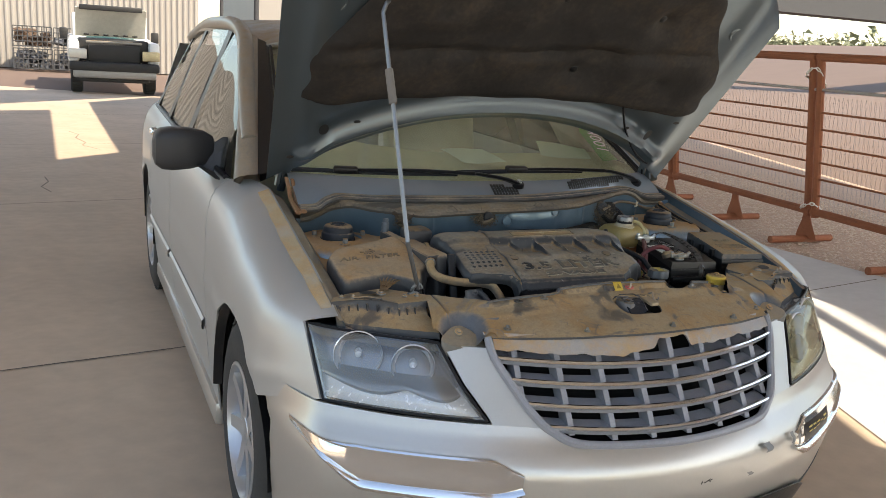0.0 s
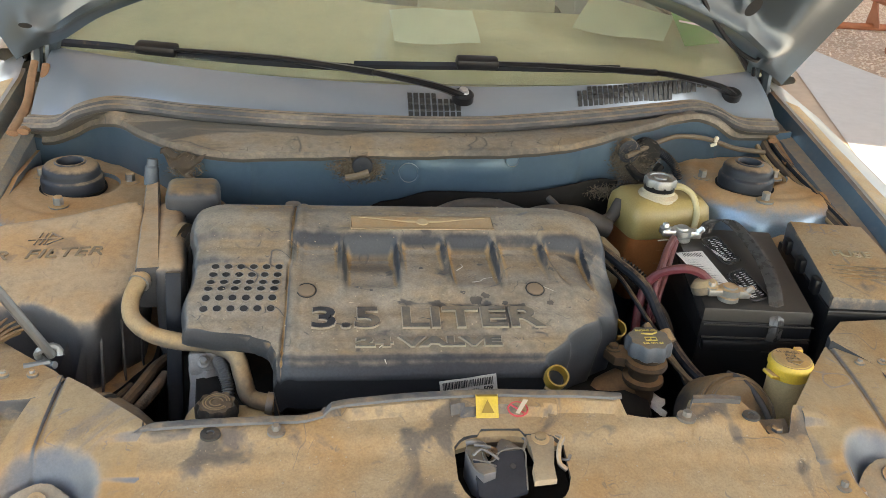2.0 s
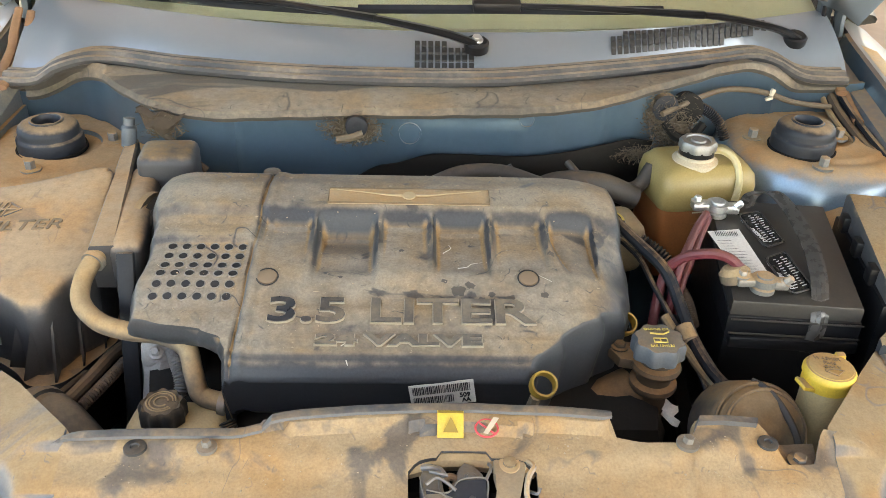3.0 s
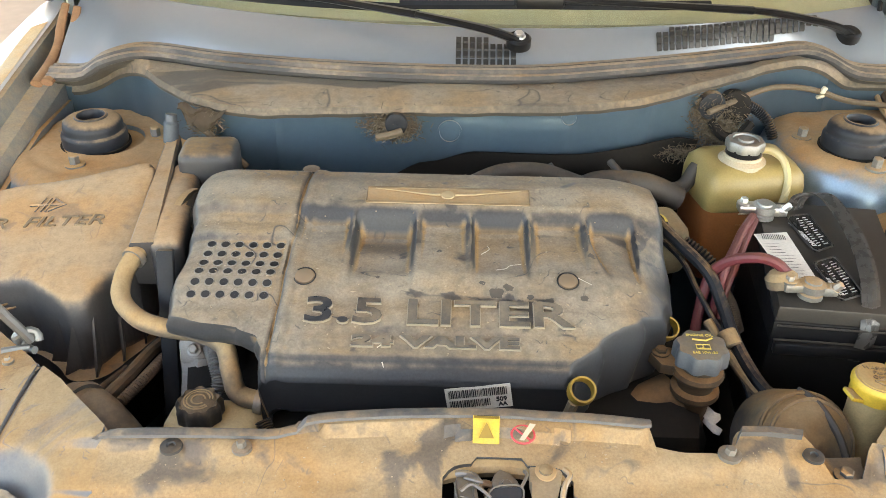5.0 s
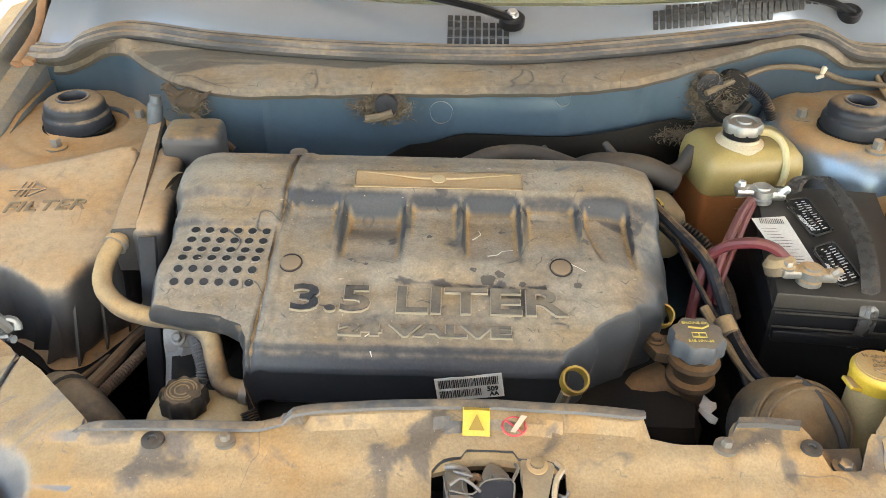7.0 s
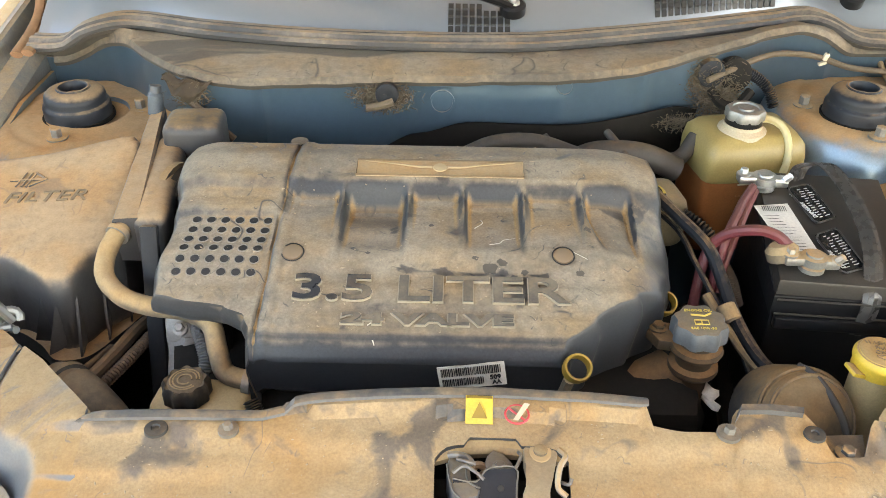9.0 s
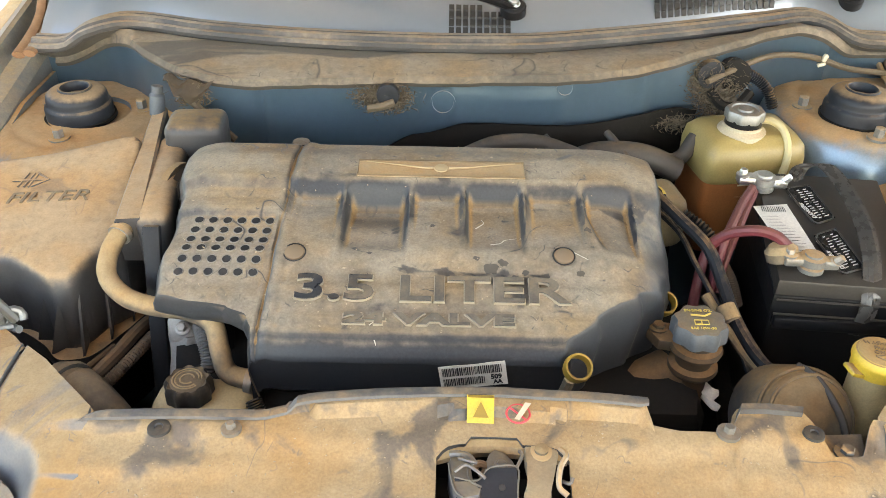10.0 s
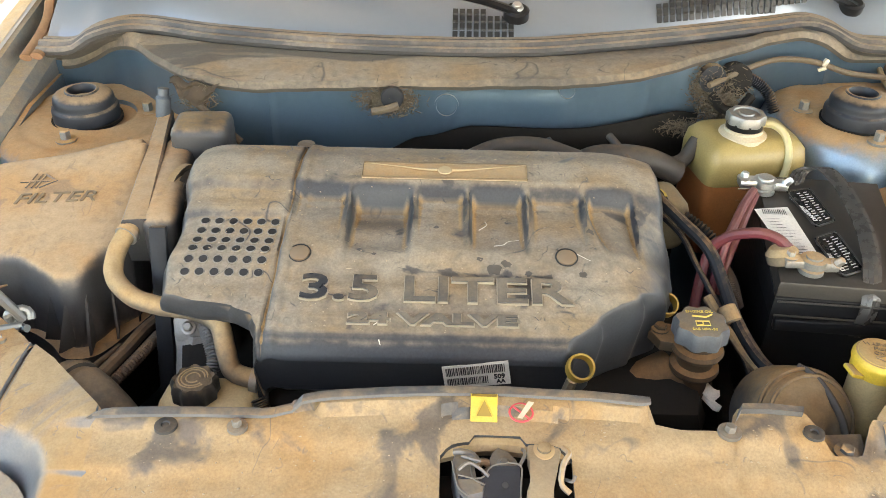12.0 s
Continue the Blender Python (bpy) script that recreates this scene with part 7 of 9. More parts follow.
words("letter", "AIR  FILTER", 0.028, air_m, mk("dusty lettering", (0.19, 0.14, 0.088), 0.8, 0, var=0.25, scale=40), air, 0.0016, "moulded lettering", shear=0.25, wide=1.35)
bm = bmesh.new()
c = Vector((-0.618, 0.820, air_top(0, 0.820) + 0.001))
tube(bm, [c + Vector((-0.022, -0.003, 0)), c + Vector((0.024, 0.003, 0))], 0.002, 5, 0)
tube(bm, [c + Vector((0.008, 0.014, 0.003)), c + Vector((0.026, 0.003, 0)), c + Vector((0.006, -0.012, -0.003))], 0.002, 5, 0)
for k in (-0.008, 0, 0.006):
    tube(bm, [c + Vector((k - 0.003, -0.014, -0.003)), c + Vector((k + 0.003, 0.014, 0.003))], 0.0016, 5, 0)
part("arrow_mark", bm, AIRBOX, air, "moulded arrow mark")
# clamp strip, end box and bellows
bm = bmesh.new()
rows = []
for t in span(0, 1, 9):
    c = Vector((-0.494, 1.026, 1.006)).lerp(Vector((-0.449, 0.716, 0.996)), t)
    w = 0.011 + 0.007 * t
    rows.append([c + Vector((-w, 0, -0.06)), c + Vector((-w, 0, 0.0)), c + Vector((-w + 0.003, 0, 0.004)), c + Vector((w - 0.003, 0, 0.006)), c + Vector((w, 0, 0.002)), c + Vector((w, 0, -0.06))])
sheet(bm, rows)
for r in (rows[0], rows[-1]):
    bm.faces.new([bm.verts.new(p) for p in r])
part("clamp_strip", bm, AIRBOX, air, "raised clamp strip")
bm = bmesh.new()
box(bm, (-0.435, 0.83, 0.925), (0.045, 0.24, 0.16), 0.015, (0, 0, 8), 3)
part("outlet_plate", bm, AIRBOX, air)
bm = bmesh.new()
box(bm, (-0.415, 0.945, 0.985), (0.085, 0.075, 0.10), 0.014, (0, 0, 4), 3)
part("resonator", bm, mk("resonator plastic", (0.04, 0.04, 0.042), 0.5, 0, dust=0.70, soft=0.15, dust_col=(0.33, 0.24, 0.14)), air, "square resonator box")
bm = bmesh.new()
tube(bm, [(-0.43, 0.835, 0.94), (-0.40, 0.83, 0.94), (-0.37, 0.825, 0.94), (-0.35, 0.82, 0.94)], 0.062, 24, 6, ribs=0.055)
part("bellows", bm, mk("dusty bellows rubber", (0.05, 0.045, 0.04), 0.6, 0, dust=0.70, soft=0.2, dust_col=(0.25, 0.18, 0.11)), air, "ribbed rubber intake bellows")
bm = bmesh.new()
tube(bm, [(-0.428, 0.835, 0.94), (-0.418, 0.833, 0.94)], 0.070, 28, 0)
part("clamp_ring", bm, HOSE, air, "brown hose clamp")
bm = bmesh.new()
lathe(bm, [(0.012, 0.0), (0.012, 0.03), (0.009, 0.034), (0.009, 0.045), (0.0001, 0.046)], (-0.495, 1.012, 1.005), (0.1, 0.2, 1), 12)
part("sensor", bm, mk("grey blue plastic", (0.07, 0.085, 0.10), 0.5, 0, dust=0.85, soft=0.2), air, "grey sensor plug")

# breather hose
bm = bmesh.new()
tube(bm, [(-0.456, 0.722, 0.984), (-0.462, 0.705, 0.980), (-0.468, 0.682, 0.968), (-0.461, 0.650, 0.957), (-0.431, 0.619, 0.951), (-0.394, 0.605, 0.948), (-0.349, 0.599, 0.946), (-0.318, 0.585, 0.938), (-0.306, 0.560, 0.918), (-0.296, 0.548, 0.895), (-0.262, 0.542, 0.888)], 0.0120, 14, 7)
bh = thing("breather_hose", "tan dusty rubber breather hose bent round the cover", "hose")
part("hose", bm, HOSE, bh)
bm = bmesh.new()
tube(bm, [(-0.459, 0.714, 0.982), (-0.461, 0.707, 0.9805)], 0.0155, 14, 0)
part("clamp", bm, STEEL_D, bh, "dusty spring clamp")
bm = bmesh.new()
tube(bm, [(-0.275, 0.5435, 0.889), (-0.266, 0.5425, 0.888)], 0.0155, 14, 0)
part("clamp", bm, STEEL_D, bh, "dusty spring clamp")

# power steering tank, belt and bracket
ps = thing("power_steering_tank", "tan plastic fluid tank with a black ribbed cap", "fluid tank")
bm = bmesh.new()
box(bm, (-0.322, 0.530, 0.845), (0.125, 0.075, 0.075), 0.025, (0, 0, -6), 4)
part("tank", bm, mk("dusty tan tank", (0.45, 0.34, 0.18), 0.5, 0, dust=0.85, soft=0.2), ps)
bm = bmesh.new()
lathe(bm, [(0.024, 0.880), (0.0285, 0.884), (0.0285, 0.900), (0.0245, 0.907), (0.0205, 0.905), (0.0175, 0.907), (0.0001, 0.907)], (-0.337, 0.523, 0), seg=63, lobes=9, depth=0.13, lobe_from=0.0242)
cap = part("cap", bm, mk("dusty cap rubber", (0.03, 0.028, 0.026), 0.5, 0, dust=0.62, soft=0.14, lift=0.4, dust_col=(0.20, 0.15, 0.10), spec=0.25), ps, "black ribbed cap with worn lettering")
bm = bmesh.new()
for r in (0.008, 0.0135, 0.0168):
    tube(bm, [Vector((-0.337 + r * math.cos(t), 0.523 + r * math.sin(t), 0.9075)) for t in span(0, 5.6, 18)], 0.0011, 5, 0)
part("cap_mark", bm, HOSE, cap)
bm = bmesh.new()
box(bm, (-0.408, 0.63, 0.84), (0.022, 0.012, 0.36), 0.003, (-18, 0, 0))
solo("drive_belt", bm, RUBBER, "black rubber drive belt", "belt")
bm = bmesh.new()
box(bm, (-0.357, 0.618, 0.905), (0.055, 0.018, 0.034), 0.006, (-20, 0, 6))
sheet(bm, [[Vector((x0, y, z)), Vector((x0 * 0.5 + x1 * 0.5, y - 0.008, z)), Vector((x1, y, z))] for x0, x1, y, z in ((-0.385, -0.332, 0.612, 0.900), (-0.382, -0.344, 0.604, 0.880), (-0.384, -0.358, 0.596, 0.860), (-0.386, -0.362, 0.588, 0.835), (-0.386, -0.360, 0.584, 0.80))], 0.012, (0, -1, 0))
bolt(bm, (-0.375, 0.575, 0.842), 0.007, 0.010, 1.5, (0, -1, 0.2))
bolt(bm, (-0.362, 0.604, 0.915), 0.006, 0.008, 1.5, (0, -0.6, 0.8))
lathe(bm, [(0.010, 0), (0.010, 0.03)], (-0.375, 0.575, 0.80), (0, -1, 0.2), 12)
solo("alternator_bracket", bm, mk("cast alloy", (0.27, 0.26, 0.25), 0.55, 0.3, dust=0.82, soft=0.25, dust_col=(0.34, 0.24, 0.14)), "grey cast alloy bracket beside the belt", "bracket")
bm = bmesh.new()
lathe(bm, [(0.062, -0.03), (0.066, -0.02), (0.066, 0.03), (0.06, 0.04), (0.03, 0.042)], (-0.345, 0.635, 0.83), (-1, -0.2, 0.1), 32)
solo("alternator", bm, DARK, "grimy alternator below the cover", "alternator")
bm = bmesh.new()
tube(bm, [(-0.345, 0.612, 0.915), (-0.335, 0.592, 0.905), (-0.328, 0.575, 0.89), (-0.330, 0.56, 0.87)], 0.008, 10, 14, ribs=0.14)
solo("corrugated_sleeve", bm, mk("grey sleeve", (0.16, 0.16, 0.16), 0.5, dust=0.9, soft=0.2), "grey corrugated wire sleeve", "cable sleeve", "sleeves")
bm = bmesh.new()
tube(bm, [(-0.262, 0.515, 0.885), (-0.255, 0.505, 0.872), (-0.25, 0.49, 0.86), (-0.24, 0.47, 0.845)], 0.009, 10, 12, ribs=0.13)
solo("corrugated_sleeve", bm, RUBBER, "dusty corrugated wire sleeve under the cover", "cable sleeve", "sleeves")
bm = bmesh.new()
tube(bm, [(-0.500, 0.552, 0.872), (-0.486, 0.540, 0.878), (-0.470, 0.528, 0.880)], 0.025, 24, 5, caps=False)
tube(bm, [(-0.487, 0.541, 0.878), (-0.480, 0.535, 0.879)], 0.030, 24, 0)
tube(bm, [(-0.472, 0.530, 0.880), (-0.450, 0.515, 0.878), (-0.425, 0.500, 0.862), (-0.41, 0.495, 0.83)], (0.028, 0.023), 24, 6)
solo("intake_snorkel", bm, mk("snorkel plastic", (0.045, 0.043, 0.04), 0.55, 0, dust=0.66, soft=0.2, dust_col=(0.30, 0.22, 0.14)), "dusty black intake snorkel", "intake pipe")
for k, (pts, r, rb) in enumerate((([(-0.505, 0.535, 0.850), (-0.476, 0.560, 0.862), (-0.455, 0.61, 0.866), (-0.442, 0.668, 0.862), (-0.425, 0.72, 0.85)], 0.0085, 0.0), ([(-0.490, 0.520, 0.842), (-0.462, 0.550, 0.856), (-0.440, 0.60, 0.860), (-0.425, 0.66, 0.856)], 0.0075, 0.12), ([(-0.52, 0.55, 0.848), (-0.49, 0.585, 0.858), (-0.47, 0.64, 0.852)], 0.005, 0.0))):
    bm = bmesh.new()
    tube(bm, pts, r, 10, 24 if rb else 8, ribs=rb)
    solo("brown_wire", bm, mk("brown sleeve", (0.07, 0.05, 0.035), 0.7, 0, dust=0.74, soft=0.2, dust_col=(0.24, 0.16, 0.09)) if "brown sleeve" not in MATS else MATS["brown sleeve"], "brown dusty wire sleeve below the filter box", "wire", "brown wires")

bm = bmesh.new()
tube(bm, [(0.330, 0.93, 0.885), (0.336, 0.87, 0.893), (0.340, 0.80, 0.90), (0.343, 0.745, 0.90), (0.345, 0.71, 0.885)], 0.0105, 12, 26, ribs=0.10)
solo("corrugated_sleeve", bm, MATS["brown sleeve"], "dusty dark corrugated sleeve beside the battery", "cable sleeve", "sleeves")

# ---- battery ----
bat = thing("battery", "black car battery with a white label and carry strap", "battery")
BO = [(0.373, 0.666), (0.548, 0.652), (0.578, 0.885), (0.402, 0.900)]
BC = Vector((0.475, 0.776))
bat_top = lambda x, y: 0.958 + (y - 0.66) * 0.13


def scaled(k):
    return [(BC.x + (x - BC.x) * k, BC.y + (y - BC.y) * k) for x, y in BO]


bm = bmesh.new()
prism(bm, scaled(0.985), 0.70, 0.915, 0.004)
part("case", bm, BLACK, bat)
bm = bmesh.new()
prism(bm, scaled(1.0), 0.905, 0.94, 0.003, top=lambda x, y: bat_top(x, y) - 0.022)
part("rim", bm, BLACK, bat)
bm = bmesh.new()
prism(bm, scaled(0.975), 0.92, 0.97, 0.004, top=bat_top)
blid = part("battery_lid", bm, mk("battery lid plastic", (0.030, 0.027, 0.024), 0.42, 0, spec=0.4, dust=0.98, soft=0.3, dust_col=(0.12, 0.10, 0.075), bump=0.06), bat)


def on_bat(pts, lift):
    return [Vector((x, y, bat_top(x, y) + lift)) for x, y in pts]


bm = bmesh.new()
bm.faces.new([bm.verts.new(p) for p in on_bat([(0.378, 0.812), (0.426, 0.818), (0.438, 0.722), (0.398, 0.708)], 0.0025)])
wl = part("white_label", bm, WHITE, blid, "white printed label")
rr = random.Random(5)
bm = bmesh.new()
for k in range(13):
    x = 0.388 + 0.0026 * k
    p = on_bat([(x, 0.811), (x + rr.choice((0.0008, 0.0014)), 0.811), (x + 0.001, 0.800), (x, 0.800)], 0.0032)
    bm.faces.new([bm.verts.new(q) for q in p])
for k in range(12):
    y = 0.79 - 0.0062 * k
    x0 = 0.386 + 0.0022 * k
    p = on_bat([(x0, y), (x0 + rr.uniform(0.012, 0.03), y + 0.0012), (x0 + 0.02, y + 0.0002), (x0, y - 0.0004)], 0.0032)
    bm.faces.new([bm.verts.new(q) for q in p])
part("print", bm, INK_SHADE, wl)["kind"] = "stuff"
for quad in ([(0.434, 0.853), (0.470, 0.862), (0.484, 0.790), (0.452, 0.775)], [(0.443, 0.752), (0.477, 0.768), (0.490, 0.692), (0.456, 0.678)]):
    bm = bmesh.new()
    bm.faces.new([bm.verts.new(p) for p in on_bat(quad, 0.003)])
    vent = part("vent_cover", bm, mk("gloss black", (0.012, 0.012, 0.012), 0.25, bump=0.02), blid, "gloss black cap cover with pale print")
    bm = bmesh.new()
    a, b, c, d = [Vector(q) for q in quad]
    for k in range(13):
        t = 0.1 + 0.065 * k
        p0, p1 = a.lerp(d, t), b.lerp(c, t)
        u0 = rr.uniform(0.26, 0.34)
        for w0, w1 in ((u0, u0 + rr.uniform(0.1, 0.2)), (0.60, rr.uniform(0.7, 0.9))):
            q = [p0.lerp(p1, w0), p0.lerp(p1, w1), a.lerp(d, t + 0.022).lerp(b.lerp(c, t + 0.022), w1), a.lerp(d, t + 0.022).lerp(b.lerp(c, t + 0.022), w0)]
            bm.faces.new([bm.verts.new(v) for v in on_bat([(v.x, v.y) for v in q], 0.0037)])
    part("print", bm, GREYINK, vent)["kind"] = "stuff"
    line = Vector((*d, 0)) - Vector((*a, 0))
    words("letter", "DANGER/POISON", 0.0085, Matrix.Translation((*(a.lerp(d, 0.5).lerp(b.lerp(c, 0.5), 0.09)), bat_top(*a.lerp(d, 0.5)) + 0.0038)) @ Matrix.Rotation(math.atan2(-line.y, -line.x), 4, "Z"), GREYINK, vent, 0.0002, bold=0.0003)
    bm = bmesh.new()
    ring = [a.lerp(b, 0.15), a.lerp(b, 0.85), b.lerp(c, 0.08), b.lerp(c, 0.92), c.lerp(d, 0.15), c.lerp(d, 0.85), d.lerp(a, 0.08), d.lerp(a, 0.92)]
    tube(bm, on_bat([(v.x, v.y) for v in ring + ring[:1]], 0.003), 0.0014, 6, 0)
    part("cover_rim", bm, MATS["battery lid plastic"], vent)
for nm, x, y, mat in (("positive_terminal", 0.402, 0.856, STEEL), ("negative_terminal", 0.42, 0.690, STEEL_D)):
    bm = bmesh.new()
    z = bat_top(x, y)
    lathe(bm, [(0.016, z), (0.016, z + 0.006), (0.012, z + 0.008), (0.0105, z + 0.024), (0.0001, z + 0.025)], (x, y, 0), seg=20)
    lathe(bm, [(0.0165, z + 0.010), (0.0165, z + 0.020), (0.012, z + 0.021)], (x, y, 0), seg=20)
    box(bm, (x - 0.022, y + 0.002, z + 0.014), (0.03, 0.02, 0.012), 0.003)
    box(bm, (x + 0.021, y - 0.004, z + 0.013), (0.02, 0.016, 0.014), 0.003)
    bolt(bm, (x + 0.024, y - 0.008, z + 0.016), 0.0055, 0.012, 1.3, (0.5, -0.3, 0.8))
    bolt(bm, (x - 0.03, y + 0.002, z + 0.02), 0.006, 0.008, 1.6)
    part(nm, bm, mat, bat, "zinc battery clamp" if mat is STEEL else "corroded battery clamp")
bm = bmesh.new()
lathe(bm, [(0.020, 0.0), (0.021, 0.012), (0.014, 0.02), (0.0001, 0.022)], (0.388, 0.704, bat_top(0.388, 0.704) + 0.004), (-0.3, 0.3, 1), 14)
part("terminal_lump", bm, HOSE, bat, "dusty cable end")
for pts, r in (([(0.383, 0.842, 0.992), (0.362, 0.81, 0.988), (0.345, 0.78, 0.98), (0.325, 0.745, 0.965), (0.312, 0.725, 0.90)], 0.0062), ([(0.386, 0.838, 0.988), (0.368, 0.806, 0.98), (0.352, 0.776, 0.97), (0.335, 0.75, 0.94), (0.325, 0.735, 0.89)], 0.0055), ([(0.392, 0.706, 0.985), (0.376, 0.714, 0.996), (0.352, 0.722, 0.998), (0.322, 0.738, 0.98), (0.304, 0.742, 0.95), (0.293, 0.722, 0.90), (0.288, 0.70, 0.85)], 0.0072)):
    bm = bmesh.new()
    tube(bm, pts, r, 10, 8)
    part("battery_cable", bm, RED, bat, "dark red battery cable")
bm = bmesh.new()
rows = []
for x, y, z in spline([(0.452, 0.872, 0.985), (0.470, 0.895, 0.997), (0.495, 0.885, 1.006), (0.505, 0.84, 1.003), (0.508, 0.79, 0.995), (0.505, 0.74, 0.987), (0.498, 0.695, 0.975), (0.492, 0.664, 0.955), (0.490, 0.650, 0.93), (0.486, 0.648, 0.89)], 6):
    rows.append([Vector((x + d, y + 0.3 * abs(d), z + dz)) for d, dz in ((-0.012, 0), (-0.006, 0.0012), (-0.0055, 0), (0.0, 0.0012), (0.0005, 0), (0.006, 0.0012), (0.0065, 0), (0.012, 0))])
sheet(bm, rows, 0.002, (0, 0, 1))
part("carry_strap", bm, mk("strap plastic", (0.05, 0.047, 0.044), 0.28, 0, spec=0.5, var=0.1), bat, "dark grey ribbed carry strap")
bm = bmesh.new()
box(bm, (0.462, 0.655, 0.90), (0.17, 0.012, 0.018), 0.003, (0, 0, -4.5))
part("ledge", bm, BLACK, bat)
for dz, dy in ((0.934, 0.0045), (0.912, 0.0045)):
    bm = bmesh.new()
    tube(bm, [(0.376, 0.666 - dy, dz), (0.548, 0.652 - dy, dz)], 0.0014, 6, 0)
    part("edge_bead", bm, MATS["battery lid plastic"], bat)
bm = bmesh.new()
box(bm, (0.50, 0.77, 0.70), (0.27, 0.27, 0.03), 0.01, (0, 0, -8))
solo("battery_tray", bm, DARK, "grimy black battery tray", "battery tray")

# fuse box
fz = thing("fuse_box", "black fuse box with a dusty moulded lid", "fuse box")
FO = [(0.574, 0.660), (0.730, 0.645), (0.742, 0.875), (0.612, 0.893)]
bm = bmesh.new()
prism(bm, [(0.672 + (x - 0.672) * 1.05, 0.768 + (y - 0.768) * 1.05) for x, y in FO], 0.82, 0.962, 0.004)
part("base", bm, BLACK, fz)
bm = bmesh.new()
prism(bm, FO, 0.95, 1.0, 0.008, top=lambda x, y: 0.985 + (y - 0.68) * 0.10)
part("fuse_lid", bm, PANEL, fz)
fm = Matrix.Translation((0.665, 0.775, 0.998)) @ Matrix.Rotation(radians(-8), 4, "Z") @ Matrix.Rotation(math.atan(0.1), 4, "X")
words("letter", "FUSE", 0.026, fm, mk("fuse lettering", (0.28, 0.22, 0.14), 0.8), fz, 0.001, "moulded lettering", wide=1.2)
for k in range(4):
    bm = bmesh.new()
    box(bm, (0.662, 0.742 - 0.012 * k, 0.9925 - 0.0012 * k), (0.10, 0.0025, 0.002), 0, (0, 0, -8))
    part("line_mark", bm, HOSE, fz)
for y in (0.72, 0.79, 0.86):
    bm = bmesh.new()
    box(bm, (0.572 + 0.165 * (y - 0.66), y, 0.970), (0.016, 0.024, 0.026), 0.003, (0, 0, -10))
    part("clip", bm, BLACK, fz)

# ---- coolant reservoir ----
res = thing("coolant_reservoir", "yellowed plastic coolant tank with a silver cap", "coolant tank")
RM = Matrix.Translation((0.414, 1.0, 0.016)) @ Matrix.Rotation(radians(10), 4, "Z")


def res_ring(hx, hy, z, n=28, dy=0.0):
    return [RM @ Vector((hx * math.copysign(abs(math.cos(a)) ** 0.28, math.cos(a)), dy + hy * math.copysign(abs(math.sin(a)) ** 0.28, math.sin(a)), z)) for a in [2 * math.pi * k / n for k in range(n)]]


bm = bmesh.new()
rows = [res_ring(*r) for r in ((0.079, 0.0585, 0.928), (0.081, 0.061, 0.932), (0.081, 0.061, 0.962), (0.078, 0.057, 0.980), (0.067, 0.046, 0.993), (0.05, 0.035, 0.996))]
sheet(bm, rows, close=True)
bm.faces.new([bm.verts.new(p) for p in rows[-1]])
tank = part("tank", bm, TANK, res, angle=60)
bm = bmesh.new()
rows = [res_ring(*r) for r in ((0.07, 0.05, 0.80), (0.076, 0.056, 0.815), (0.0785, 0.058, 0.85), (0.079, 0.0585, 0.929))]
sheet(bm, rows, close=True)
part("coolant_level", bm, COOLANT, res, "red brown coolant showing through the tank", angle=60)
bm = bmesh.new()
lathe(bm, [(0.036, 0.985), (0.036, 1.0), (0.032, 1.003), (0.029, 1.005), (0.029, 1.01)], (0.402, 0.985, 0.013), seg=28)
part("neck", bm, mk("dirty cream plastic", (0.46, 0.40, 0.29), 0.5, 0, dust=0.80, soft=0.2), res)
bm = bmesh.new()
lathe(bm, [(0.0275, 1.003), (0.0275, 1.02)], (0.402, 0.985, 0.013), seg=28)
part("collar", bm, BLACK, res, "black cap collar")
bm = bmesh.new()
lathe(bm, [(0.026, 1.017), (0.0295, 1.018), (0.0300, 1.029), (0.0275, 1.033), (0.02, 1.0335), (0.019, 1.031), (0.012, 1.031), (0.011, 1.034), (0.0001, 1.0345)], (0.402, 0.985, 0.013), seg=64, lobes=8, depth=0.08, lobe_from=0.0272)
part("cap", bm, mk("dull pressure cap steel", (0.26, 0.255, 0.24), 0.45, 0.7, dust=0.84, soft=0.2), res, "silver pressure cap")
bm = bmesh.new()
tube(bm, [(0.425, 0.995, 1.024), (0.447, 0.985, 1.026), (0.462, 0.968, 1.016), (0.466, 0.948, 0.99), (0.460, 0.938, 0.955), (0.450, 0.934, 0.92), (0.443, 0.932, 0.88)], 0.0058, 8, 6)
part("overflow_hose", bm, mk("clear dirty hose", (0.50, 0.42, 0.22), 0.35), res, "clear yellowed overflow hose")
words("letter", "COLD", 0.013, RM @ Matrix.Translation((0.01, -0.0638, 0.895)) @ Matrix.Rotation(radians(90), 4, "X"), TANK, res, 0.001, "moulded lettering", wide=1.3)
for a, b, z in ((-0.03, 0.05, 0.908), (-0.03, 0.05, 0.882), (-0.03, -0.005, 0.928)):
    bm = bmesh.new()
    tube(bm, [RM @ Vector((a, -0.064, z)), RM @ Vector((b, -0.064, z))], 0.0012, 5, 0)
    part("level_line", bm, COOLANT if z < 0.92 else WHITE_P, res)

# oil filler, dipsticks, washer filler, horn cover
oil = thing("oil_filler", "grimy oil filler neck with a blue grey cap", "oil filler")
bm = bmesh.new()
lathe(bm, [(0.020, 0.80), (0.020, 0.882), (0.028, 0.884), (0.0305, 0.889), (0.0295, 0.894), (0.022, 0.897), (0.022, 0.910), (0.0295, 0.913), (0.0315, 0.918), (0.0295, 0.923), (0.023, 0.926), (0.022, 0.945)], (0.260, 0.586, 0), seg=32)
part("filler_neck", bm, mk("brown grimy plastic", (0.055, 0.035, 0.02), 0.6, 0, dust=0.62, soft=0.2, dust_col=(0.24, 0.135, 0.065), spec=0.25), oil)
